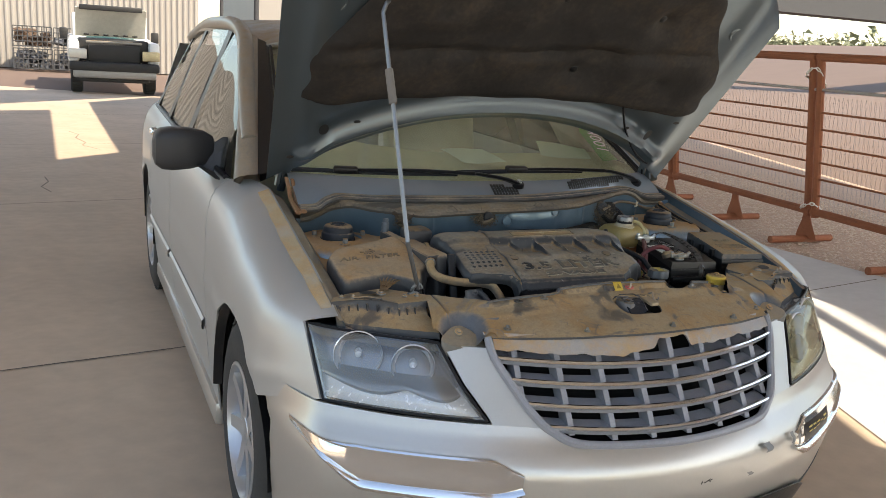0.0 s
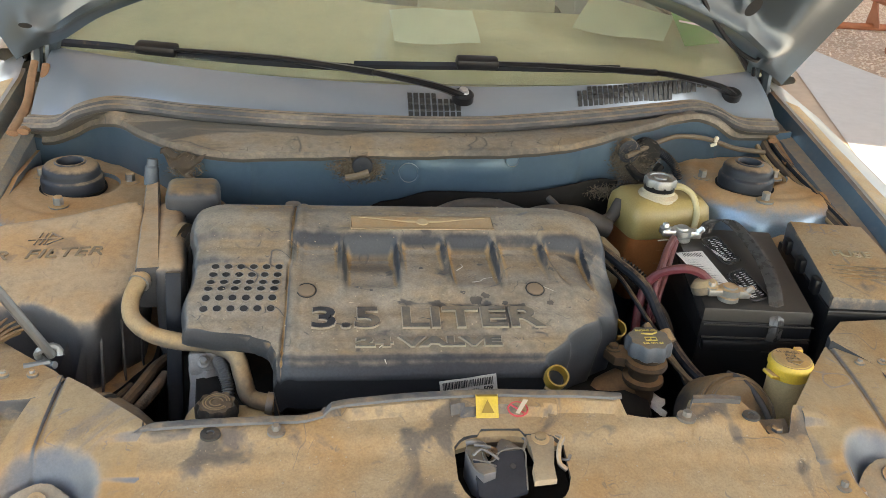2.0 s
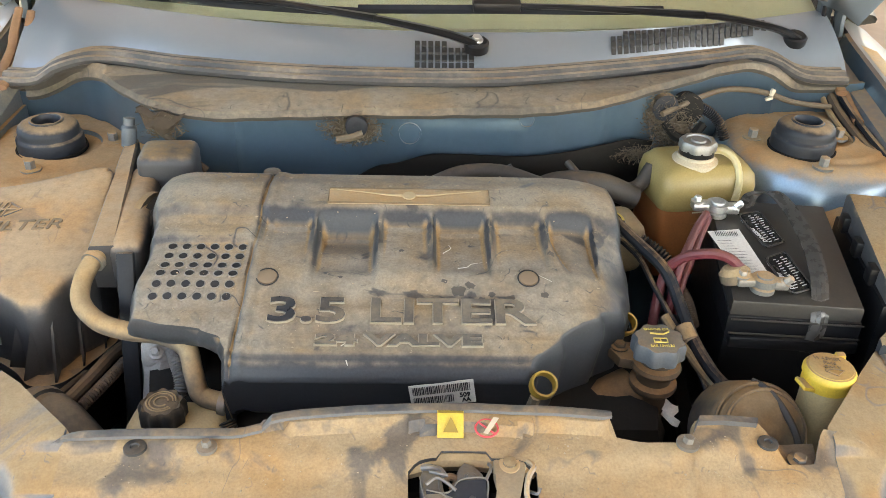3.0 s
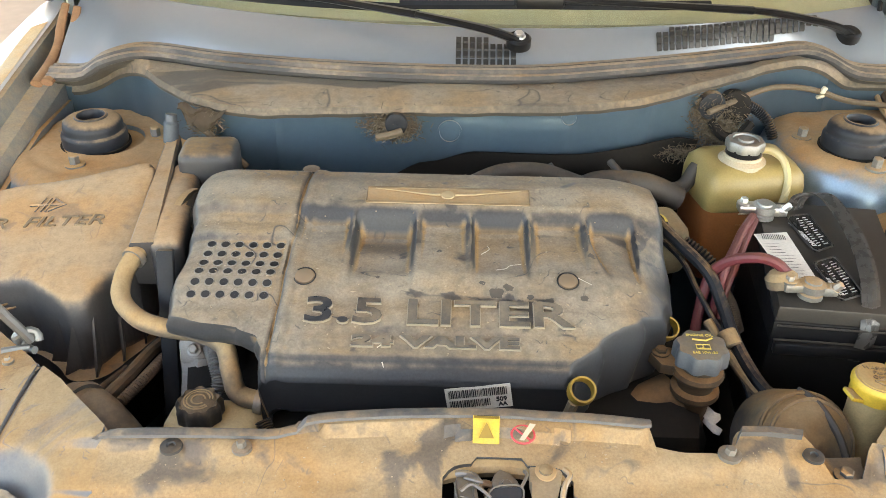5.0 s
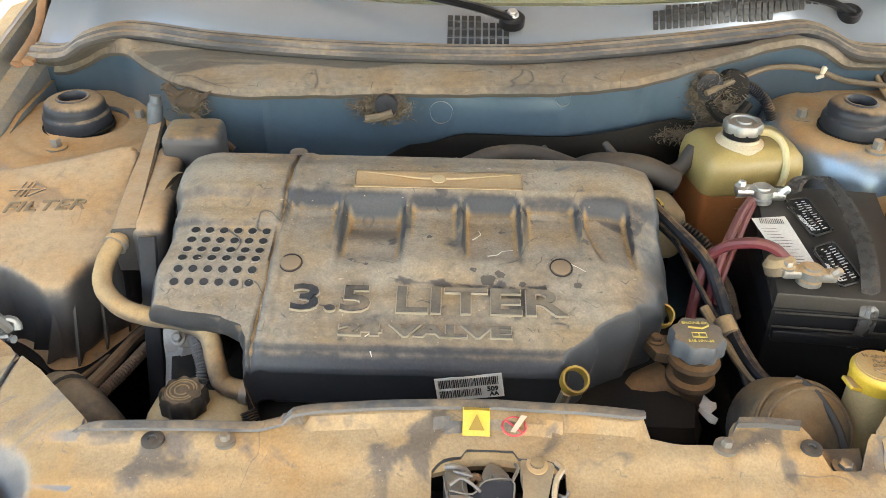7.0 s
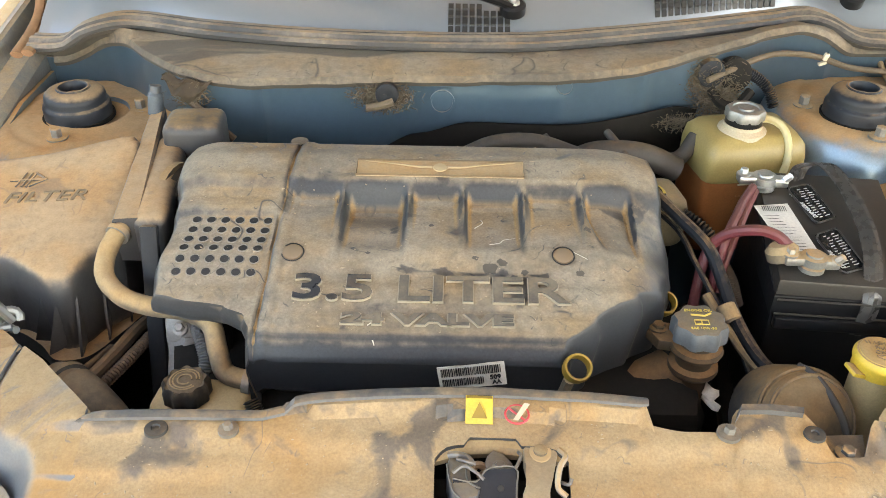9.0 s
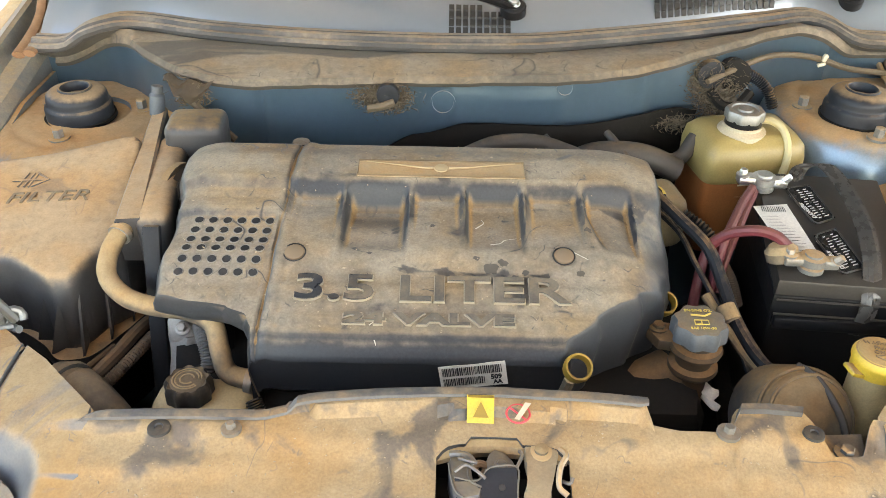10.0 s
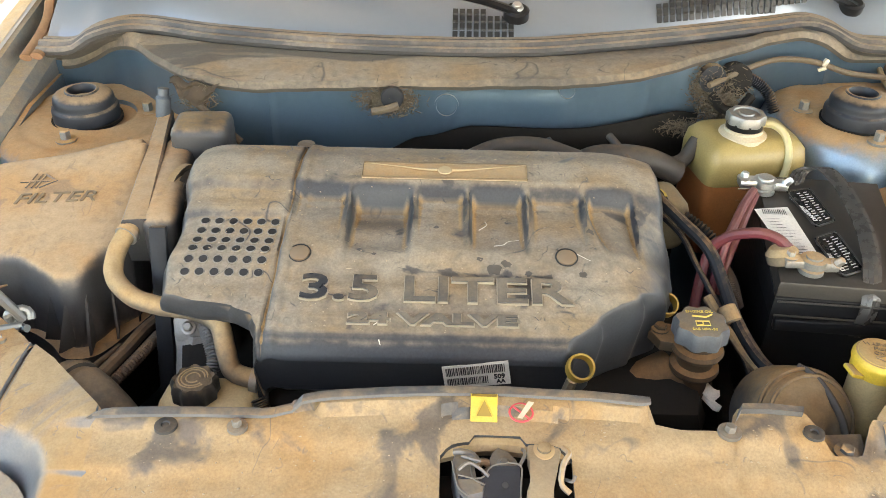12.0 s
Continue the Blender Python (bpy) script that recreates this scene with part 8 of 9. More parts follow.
bm = bmesh.new()
lathe(bm, [(0.029, 0.938), (0.0335, 0.941), (0.0335, 0.957), (0.0305, 0.963), (0.0001, 0.9645)], (0.256, 0.580, 0), seg=64, lobes=8, depth=0.13, lobe_from=0.0285)
ocap = part("cap", bm, mk("blue grey plastic", (0.075, 0.080, 0.086), 0.5, 0, dust=0.74, soft=0.2, dust_col=(0.27, 0.215, 0.145)), oil, "blue grey cap with yellow print")
om = Matrix.Translation((0.2555, 0.580, 0.9648))
words("letter", "ENGINE OIL", 0.0060, om @ Matrix.Translation((0, 0.0165, 0)), GOLDINK, ocap, 0.0004)
words("letter", "SAE 10W-30", 0.0056, om @ Matrix.Translation((0, -0.0165, 0)), GOLDINK, ocap, 0.0004)
bm = bmesh.new()
tube(bm, [om @ Vector(p) for p in ((-0.010, 0.008, 0.0004), (0.006, 0.006, 0.0004), (0.014, 0.011, 0.0004))], 0.0012, 5, 0)
tube(bm, [om @ Vector(p) for p in ((-0.008, -0.010, 0.0004), (-0.008, -0.002, 0.0004), (0.008, -0.002, 0.0004), (0.008, -0.010, 0.0004), (-0.008, -0.010, 0.0004), (0, -0.008, 0.0004), (0, -0.003, 0.0004))], 0.0008, 5, 0)
part("pictogram", bm, GOLDINK, ocap)
bm = bmesh.new()
tube(bm, [(0.24, 0.60, 0.86), (0.20, 0.585, 0.85), (0.14, 0.56, 0.83)], 0.034, 16, 5)
part("filler_tube", bm, MATS["brown grimy plastic"], oil)
bm = bmesh.new()
prism(bm, [(0.205, 0.612), (0.222, 0.628), (0.25, 0.622), (0.275, 0.60), (0.255, 0.58), (0.215, 0.590)], 0.910, 0.924, 0.004)
bolt(bm, (0.219, 0.613, 0.924), 0.008, 0.006, 1.4)
part("neck_bracket", bm, MATS["brown grimy plastic"], oil)
for x, y, z, r in ((0.107, 0.514, 0.944, 0.0160), (0.231, 0.648, 0.934, 0.015)):
    dk = thing("dipstick", "dull yellow ring handled dipstick", "dipstick", "dipsticks")
    bm = bmesh.new()
    ax = Vector((0.1, -0.55, 0.8))
    lathe(bm, [(r * 0.97, -0.008), (r * 1.04, 0.0), (r * 0.97, 0.008), (r * 0.82, 0.008), (r * 0.76, 0.0), (r * 0.82, -0.008), (r * 0.97, -0.008)], (x, y, z), ax, 28, caps=False)
    part("ring", bm, YELLOW_D, dk)
    bm = bmesh.new()
    tube(bm, [(x - 0.006, y + 0.004, z - 0.02), (x - 0.012, y + 0.01, z - 0.05), (x - 0.03, y + 0.03, z - 0.13)], 0.007, 8, 4)
    part("stem", bm, HOSE, dk)
wa = thing("washer_filler", "tan dusty washer filler neck with a yellow cap", "washer filler")
bm = bmesh.new()
lathe(bm, [(0.024, 0.70), (0.026, 0.82), (0.027, 0.918)], (0.463, 0.554, 0), seg=24)
part("neck", bm, mk("dusty washer neck", (0.52, 0.39, 0.20), 0.5, 0, dust=0.72, soft=0.25, dust_col=(0.42, 0.28, 0.13), bump=0.05), wa)
bm = bmesh.new()
lathe(bm, [(0.0275, 0.916), (0.0300, 0.918), (0.0295, 0.931), (0.0318, 0.932), (0.0318, 0.937), (0.0285, 0.942), (0.0001, 0.943)], (0.463, 0.554, 0), seg=32)
box(bm, (0.432, 0.544, 0.923), (0.018, 0.022, 0.006), 0.002, (0, 20, 10))
box(bm, (0.485, 0.578, 0.938), (0.012, 0.010, 0.012), 0.002)
wcap = part("cap", bm, YELLOW, wa, "yellow snap cap")
bm = bmesh.new()
lathe(bm, [(0.0265, 0.9425), (0.026, 0.9432), (0.0001, 0.9438)], (0.463, 0.554, 0), seg=28)
part("cap_face", bm, mk("dusty yellow face", (0.62, 0.42, 0.08), 0.6, 0, dust=0.64, soft=0.16, dust_col=(0.50, 0.34, 0.16)), wcap, "tan dusty cap face")
for k, w in enumerate(("WASHER", "Fluid", "ONLY")):
    words("letter", w, 0.0080, Matrix.Translation((0.463, 0.568 - 0.0085 * k, 0.9442)) @ Matrix.Rotation(radians(-10), 4, "Z"), HOSE, wcap, 0.0006)
bm = bmesh.new()
tube(bm, [(0.452, 0.545, 0.9445), (0.464, 0.535, 0.9445), (0.474, 0.544, 0.9445), (0.464, 0.548, 0.9445), (0.452, 0.545, 0.9445)], 0.0012, 5, 0)
part("pictogram", bm, HOSE, wcap)
hc = thing("horn_cover", "round dusty plastic cover behind the radiator panel", "round cover")
bm = bmesh.new()
q = Vector((0.15, -0.72, 0.62))
lathe(bm, [(0.064, -0.06), (0.064, -0.01), (0.061, 0.0), (0.056, 0.004), (0.054, 0.011), (0.050, 0.016), (0.040, 0.023), (0.0001, 0.028)], (0.377, 0.514, 0.871), q, 40)
part("dome", bm, mk("dusty dome plastic", (0.06, 0.055, 0.05), 0.5, 0, dust=0.57, soft=0.15, dust_col=(0.285, 0.20, 0.112)), hc)
bm = bmesh.new()
tube(bm, [(0.374, 0.560, 0.914), (0.385, 0.543, 0.916), (0.397, 0.520, 0.909), (0.408, 0.494, 0.893), (0.414, 0.470, 0.868)], 0.0032, 6, 5, flat=1.6)
part("rib", bm, mk("dark rib plastic", (0.05, 0.043, 0.037), 0.6, 0, var=0.3), hc)
for r, d in ((0.060, 0.001), (0.0525, 0.0135)):
    bm = bmesh.new()
    q1 = q.cross(Vector((1, 0, 0))).normalized()
    q2 = q.normalized().cross(q1)
    tube(bm, [Vector((0.377, 0.514, 0.871)) + q.normalized() * d + (q1 * math.cos(t) + q2 * math.sin(t)) * r for t in span(0, 6.2832, 41)], 0.0028, 6, 0)
    part("ridge", bm, MATS["dusty dome plastic"], hc)

bm = bmesh.new()
sheet(bm, [[Vector((0.262 + 0.030 * u + 0.005 * math.sin(9 * v), 0.584 - 0.034 * u + 0.018 * v + 0.006 * math.sin(7 * u), 0.85 + 0.018 * v - 0.012 * abs(u - 0.5))) for u in span(0, 1, 8)] for v in span(0, 1, 5)], 0.001, (0, 0, 1))
solo("torn_scrap", bm, WHITE, "torn scrap of white plastic film below the filler", "scrap")
# cables on the battery side
for nm, pts, r, mat, rb in (("black cable", [(0.245, 0.835, 0.985), (0.276, 0.785, 0.972), (0.302, 0.738, 0.96), (0.318, 0.703, 0.93), (0.331, 0.659, 0.90), (0.349, 0.607, 0.882), (0.375, 0.59, 0.865)], 0.0085, RUBBER, 0), ("thin black cable", [(0.255, 0.85, 0.95), (0.28, 0.794, 0.945), (0.29, 0.735, 0.935), (0.305, 0.705, 0.915), (0.329, 0.645, 0.885), (0.34, 0.60, 0.86)], 0.004, RUBBER, 0), ("ribbed sleeve", [(0.285, 0.825, 0.955), (0.315, 0.805, 0.94), (0.335, 0.785, 0.915), (0.345, 0.77, 0.87)], 0.012, RUBBER, 0.12), ("brown hose", [(0.30, 0.70, 0.91), (0.325, 0.65, 0.885), (0.35, 0.60, 0.87), (0.38, 0.575, 0.855)], 0.007, HOSE, 0)):
    bm = bmesh.new()
    tube(bm, pts, r, 10, 14 if rb else 7, ribs=rb)
    solo("cable", bm, mat, "dusty " + nm + " between engine cover and battery", "cable", "cables by the battery")
bm = bmesh.new()
lathe(bm, [(0.011, -0.012), (0.013, -0.01), (0.013, 0.01), (0.011, 0.012)], (0.322, 0.668, 0.905), (0.3, -0.8, -0.5), 14)
solo("cable_tie", bm, HOSE, "dusty cable tie round a cable", "cable tie")
# brake fluid reservoir behind the cover
bf = thing("brake_fluid_tank", "dirty plastic brake fluid tank with a round black cap", "fluid tank")
bm = bmesh.new()
box(bm, (0.268, 0.895, 0.915), (0.075, 0.085, 0.085), 0.02, (0, 0, 10), 3)
part("tank", bm, mk("dirty milky tank", (0.30, 0.25, 0.16), 0.5, 0, dust=0.85, soft=0.25), bf)
bm = bmesh.new()
lathe(bm, [(0.024, 0.0), (0.026, 0.002), (0.026, 0.015), (0.022, 0.02), (0.0001, 0.02)], (0.246, 0.862, 0.950), (0.1, -0.25, 1), 24)
c2 = part("cap", bm, BLACK, bf)
bm = bmesh.new()
tube(bm, [Vector((0.248 + 0.019 * math.cos(t), 0.857 + 0.019 * math.sin(t), 0.971 + 0.005 * math.sin(t))) for t in span(0, 5.8, 18)], 0.0025, 4, 0, flat=0.3)
part("print_ring", bm, GOLDINK, c2)
# hoses behind the cover
for k, pts in enumerate(([(-0.02, 0.93, 0.985), (0.03, 0.945, 1.0), (0.09, 0.95, 1.0), (0.15, 0.94, 0.985)], [(0.18, 0.955, 0.955), (0.24, 0.97, 0.965), (0.31, 0.98, 0.96), (0.34, 1.0, 0.99)], [(-0.1, 0.94, 0.965), (0.0, 0.955, 0.97), (0.1, 0.97, 0.96)], [(0.20, 0.99, 1.0), (0.215, 0.965, 0.99), (0.235, 0.93, 0.972)], [(0.13, 0.955, 0.95), (0.18, 0.965, 0.975), (0.25, 0.965, 0.975), (0.31, 0.965, 0.95)], [(0.10, 0.97, 1.0), (0.11, 0.965, 0.985), (0.10, 0.955, 0.965)])):
    bm = bmesh.new()
    tube(bm, pts, (0.013, 0.012, 0.012, 0.006, 0.019, 0.009)[k], 12, 7)
    solo("coolant_hose", bm, mk("grimy hose", (0.05, 0.042, 0.035), 0.6, 0, dust=0.82, soft=0.2, dust_col=(0.22, 0.155, 0.095)) if "grimy hose" not in MATS else MATS["grimy hose"], "grimy dark hose behind the engine cover", "hose", "hoses behind the cover")

# ---- cowl details, wipers, debris, harness ----


def cowl_at(x, f, lift=0.0):
    """A place on the cowl panel: f from the seal (0) to the glass (1)."""
    k = (x / 0.755) ** 2
    ye, ze = 1.217 + 0.17 * k, 1.135 + 0.010 * k
    ys_, zs_ = min(smooth_curve(SEAL_Y, x) + 0.016, ye - 0.03), seal_z(x) + 0.002
    return Vector((x, ys_ + (ye - ys_) * f, zs_ + (ze - zs_) * lerp([(0, 0), (0.18, 0.30), (0.40, 0.58), (0.62, 0.80), (0.82, 0.94), (1, 1)], f) + lift))


CELL = INK_SHADE


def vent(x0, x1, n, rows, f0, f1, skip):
    """A grille of small black caps that stand for square openings in the cowl."""
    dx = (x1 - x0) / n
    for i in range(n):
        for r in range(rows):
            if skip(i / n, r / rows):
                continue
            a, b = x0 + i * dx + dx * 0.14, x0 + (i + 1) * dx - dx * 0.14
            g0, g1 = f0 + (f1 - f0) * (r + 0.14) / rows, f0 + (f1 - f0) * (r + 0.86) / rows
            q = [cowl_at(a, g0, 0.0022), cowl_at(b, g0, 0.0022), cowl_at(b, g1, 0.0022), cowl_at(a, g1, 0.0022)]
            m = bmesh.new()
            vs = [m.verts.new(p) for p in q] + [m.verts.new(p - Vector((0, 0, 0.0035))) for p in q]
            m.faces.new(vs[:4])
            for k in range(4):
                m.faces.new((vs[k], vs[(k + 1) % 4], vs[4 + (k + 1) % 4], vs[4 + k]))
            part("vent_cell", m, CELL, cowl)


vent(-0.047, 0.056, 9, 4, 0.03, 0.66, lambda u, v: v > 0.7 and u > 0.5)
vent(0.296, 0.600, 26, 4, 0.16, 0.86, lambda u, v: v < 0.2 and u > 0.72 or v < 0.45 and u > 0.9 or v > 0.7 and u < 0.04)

for pts, blade, hub, nut in (([(0.058, 1.166, 1.132), (0.0, 1.160, 1.152), (-0.089, 1.172, 1.166), (-0.11, 1.178, 1.168), (-0.30, 1.268, 1.166), (-0.50, 1.335, 1.158)], [(-0.735, 1.395, 1.150), (-0.62, 1.372, 1.150), (-0.53, 1.350, 1.148), (-0.35, 1.30, 1.150), (-0.14, 1.262, 1.153)], (-0.529, 1.345, 1.156), (0.058, 1.166, 1.127)), ([(0.650, 1.284, 1.118), (0.60, 1.262, 1.142), (0.50, 1.235, 1.166), (0.455, 1.229, 1.172), (0.25, 1.240, 1.176), (0.10, 1.258, 1.172)], [(-0.145, 1.258, 1.160), (0.0, 1.258, 1.163), (0.10, 1.262, 1.164), (0.26, 1.272, 1.163), (0.40, 1.295, 1.160)], (0.097, 1.26, 1.172), (0.650, 1.284, 1.113))):
    wp = part("wiper", bmesh.new(), BLACK, car, "black windscreen wiper resting on the glass")
    bm = bmesh.new()
    tube(bm, pts[:4], (0.017, 0.013), 8, 6, flat=0.45)
    tube(bm, pts[3:], (0.012, 0.007), 8, 6, flat=0.6)
    part("wiper_arm", bm, BLACK, wp)
    bm = bmesh.new()
    tube(bm, blade, 0.008, 6, 6, flat=1.1)
    part("wiper_blade", bm, RUBBER, wp)
    bm = bmesh.new()
    box(bm, hub, (0.085, 0.032, 0.022), 0.007, (12, 0, -14 if hub[0] < 0 else 0), 2)
    part("blade_hub", bm, BLACK, wp)
    bm = bmesh.new()
    lathe(bm, [(0.021, -0.004), (0.021, 0.010), (0.017, 0.013)], nut, (0, -0.3, 1), 20)
    part("pivot", bm, BLACK, wp)
    if nut[0] < 0.2:
        bm = bmesh.new()
        bolt(bm, Vector(nut) + Vector((0, -0.003, 0.012)), 0.0085, 0.008, 1.3, (0, -0.3, 1))
        part("pivot_nut", bm, STEEL, wp, "zinc pivot nut")

rr = random.Random(11)


def debris(c, size, n, label):
    """A clump of straw and felt packed by rodents, as many thin bits."""
    vv, ff = [], []
    for i in range(n):
        p = Vector(c) + Vector((rr.gauss(0, size[0]), rr.gauss(0, size[1]), rr.gauss(0, size[2])))
        d = Vector((rr.gauss(0, 1), rr.gauss(0, 0.4), rr.gauss(0, 0.8))).normalized() * rr.uniform(0.0015, 0.006)
        w = d.cross(Vector((rr.gauss(0, 1), rr.gauss(0, 1), rr.gauss(0, 1)))).normalized() * rr.uniform(0.0002, 0.0008)
        k = len(vv)
        vv += [p - d - w, p - d + w, p + d + w, p + d - w]
        ff.append((k, k + 1, k + 2, k + 3))
    m = bpy.data.meshes.new("bits")
    m.from_pydata([tuple(v) for v in vv], [], ff)
    return solo("nest_debris", m, STRAW, label, "nest debris", kind="stuff")


bm = bmesh.new()
sheet(bm, [[Vector((-0.474 + 0.075 * u - 0.03 * v * u, 1.006 - 0.012 * math.sin(u * 3) * v + 0.004 * math.sin(u * 9 + v * 7), 1.072 - 0.012 * u - 0.036 * v * (0.25 + 0.75 * u) + 0.004 * math.sin(u * 14))) for u in span(0, 1, 14)] for v in span(0, 1, 8)], 0.003, (0, -1, 0))
solo("torn_felt", bm, mk("torn brown felt", (0.05, 0.036, 0.024), 0.95, 0, var=0.5, scale=30, bump=0.6), "torn brown felt hanging from the foam mat", "felt scrap")
debris((-0.438, 1.012, 1.040), (0.012, 0.004, 0.010), 900, "dry straw and felt stuffed into a firewall hole")
debris((-0.142, 1.010, 1.042), (0.017, 0.004, 0.0095), 3400, "dry straw nest round a firewall grommet")
debris((0.365, 1.095, 1.045), (0.016, 0.006, 0.014), 2600, "matted debris round a wiring grommet")
debris((0.395, 1.09, 1.01), (0.020, 0.007, 0.014), 2600, "matted debris behind the coolant tank")
debris((0.33, 1.06, 0.985), (0.028, 0.006, 0.006), 900, "matted debris along the firewall foot")
bm = bmesh.new()
tube(bm, [(-0.445, 1.010, 1.035), (-0.42, 1.004, 1.015), (-0.40, 0.998, 0.998), (-0.372, 0.99, 0.975)], 0.006, 8, 5)
solo("cut_hose", bm, MATS["grimy brown hose"] if "grimy brown hose" in MATS else mk("grimy brown hose", (0.11, 0.08, 0.05), 0.7, 0, dust=0.80, soft=0.2, dust_col=(0.30, 0.21, 0.13)), "broken brown hose end at the firewall", "hose", "cut hoses")
bm = bmesh.new()
tube(bm, [(-0.165, 0.985, 1.034), (-0.145, 0.985, 1.038), (-0.125, 0.988, 1.044)], 0.006, 8, 5)
solo("cut_hose", bm, MATS["grimy brown hose"] if "grimy brown hose" in MATS else mk("grimy brown hose", (0.11, 0.08, 0.05), 0.7, 0, dust=0.80, soft=0.2, dust_col=(0.30, 0.21, 0.13)), "broken brown hose end at the firewall", "hose", "cut hoses")
bm = bmesh.new()
lathe(bm, [(0.018, 0.0), (0.017, 0.008), (0.010, 0.010), (0.0001, 0.008)], (-0.135, 1.004, 1.050), (0, -1, 0.1), 20)
solo("grommet", bm, RUBBER, "black rubber grommet in the firewall", "grommet", "grommets")
bm = bmesh.new()
lathe(bm, [(0.024, 0.0), (0.022, 0.012), (0.012, 0.014), (0.0001, 0.012)], (0.372, 1.098, 1.055), (0.1, -1, 0.1), 20)
solo("grommet", bm, RUBBER, "black rubber grommet in the firewall", "grommet", "grommets")
bm = bmesh.new()
lathe(bm, [(0.028, 0.0), (0.027, 0.018), (0.018, 0.022), (0.0001, 0.02)], (0.415, 1.12, 1.045), (0.1, -1, 0.2), 20)
solo("grommet", bm, DARK, "brown dusty grommet in the firewall", "grommet", "grommets")
for nm, pts, r, mat, rb in (("wire along the firewall", [(0.365, 1.075, 1.05), (0.403, 1.098, 1.058), (0.477, 1.145, 1.066), (0.527, 1.165, 1.062), (0.576, 1.175, 1.052), (0.628, 1.175, 1.036), (0.70, 1.185, 1.025)], 0.005, MATS["grimy brown hose"], 0), ("ribbed sleeve behind the tank", [(0.427, 1.11, 1.055), (0.456, 1.115, 1.04), (0.478, 1.11, 1.02), (0.488, 1.10, 0.995)], 0.0085, RUBBER, 0.13), ("looped hose behind the tank", [(0.375, 1.09, 1.03), (0.395, 1.075, 1.01), (0.42, 1.075, 1.01), (0.44, 1.085, 1.03)], 0.008, DARK, 0)):
    bm = bmesh.new()
    tube(bm, pts, r, 8, 14 if rb else 6, ribs=rb)
    solo("harness_wire", bm, mat, "dusty " + nm, "wire", "wires on the firewall")
bm = bmesh.new()
box(bm, (0.583, 1.172, 1.055), (0.008, 0.008, 0.013), 0.002, (0, 20, 0))
box(bm, (0.578, 1.168, 1.045), (0.013, 0.007, 0.005), 0.001, (0, -20, 0))
solo("wire_clip", bm, WHITE_P, "cream plastic wire clip", "clip")
for k, (dx, dz, r) in enumerate(((0.0, 0.0, 0.008), (0.014, 0.008, 0.006), (-0.014, -0.004, 0.005))):
    bm = bmesh.new()
    tube(bm, [(0.735 + dx * 0.3, 1.37, 1.125), (0.728 + dx, 1.30, 1.07), (0.715 + dx, 1.22, 1.03 + dz), (0.72 + dx, 1.12, 1.005 + dz), (0.735 + dx * 0.6, 1.0, 0.985 + dz), (0.745 + dx * 0.5, 0.90, 0.965 + dz), (0.74, 0.80, 0.94)], r, 8, 7)
    solo("harness_wire", bm, (MATS["brown sleeve"], RUBBER, HOSE)[k], "dusty cable running along the fender", "wire", "wires along the fender")
for y in (0.98, 1.06, 1.14, 0.88, 1.22):
    bm = bmesh.new()
    z = top_line(y) - 0.075
    prism(bm, [(0.7315, y - 0.006), (0.7345, y - 0.006), (0.7345, y + 0.006), (0.7315, y + 0.006)], z - 0.012, z + 0.012)
    part("fender_tab", bm, COWL, car, "bright painted tab on the fender rail")

# ---- behind the windscreen ----
for name, quad, lift in (("paper_sheet", [(-0.055, 1.615, 1.196), (0.145, 1.66, 1.198), (0.125, 1.395, 1.176), (-0.058, 1.40, 1.176)], 0), ("paper_sheet", [(0.475, 1.80, 1.215), (0.66, 1.69, 1.20), (0.555, 1.47, 1.178), (0.365, 1.555, 1.186)], 0)):
    bm = bmesh.new()
    a, b, c, d = [Vector(q) for q in quad]
    sheet(bm, [[a.lerp(b, u).lerp(d.lerp(c, u), v) + Vector((0, 0, 0.004 * math.sin(u * 5 + v * 3))) for u in span(0, 1, 7)] for v in span(0, 1, 7)], 0.0006, (0, 0, 1))
    solo(name, bm, PAPER, "pale green paper sheet lying on the dashboard", "paper", "papers on the dashboard")
bm = bmesh.new()
cardq = [screen(0.955, 0.36), screen(0.972, 0.10), screen(0.905, 0.10), screen(0.915, 0.30)]
bm.faces.new([bm.verts.new(p + Vector((0, 0.012, -0.012))) for p in cardq])
solo("green_card", bm, GREEN, "green card leaning behind the windscreen", "card")
o = screen(0.935, 0.21)
ax = (screen(0.94, 0.24) - screen(0.93, 0.18)).normalized()
nn = Vector((0.1, -0.5, 0.86)).normalized()
ay = nn.cross(ax).normalized()
tm = Matrix((( ax.x, ay.x, nn.x, o.x), (ax.y, ay.y, nn.y, o.y - 0.004), (ax.z, ay.z, nn.z, o.z + 0.006), (0, 0, 0, 1)))
words("letter", "100K", 0.085, tm, WHITE, car, 0.0004, "white hand lettering on the glass", bold=-0.001)
bm = bmesh.new()
tube(bm, [screen(0.045, 0.10) + Vector((0, -0.002, 0.003)), screen(0.052, 0.14) + Vector((0, -0.002, 0.003)), screen(0.060, 0.11) + Vector((0, -0.002, 0.003))], 0.003, 5, 0)
part("glass_mark", bm, WHITE, car, "white paint mark on the glass")
bm = bmesh.new()
q = [screen(0.018, 0.70), screen(0.066, 0.72), screen(0.062, 0.59), screen(0.018, 0.58)]
bm.faces.new([bm.verts.new(p + Vector((0, 0.01, -0.01))) for p in q])
solo("yellow_note", bm, mk("bright yellow paper", (0.92, 0.80, 0.03), 0.7, var=0.03), "yellow paper note stuck behind the windscreen", "note")
bm = bmesh.new()
lathe(bm, [(0.18, -0.012), (0.19, 0.0), (0.18, 0.012), (0.168, 0.0), (0.18, -0.012)], (-0.40, 2.14, 1.09), (0, -0.85, 0.5), 36, caps=False)
box(bm, (-0.40, 2.12, 1.08), (0.34, 0.03, 0.05), 0.01, (-25, 0, 0))
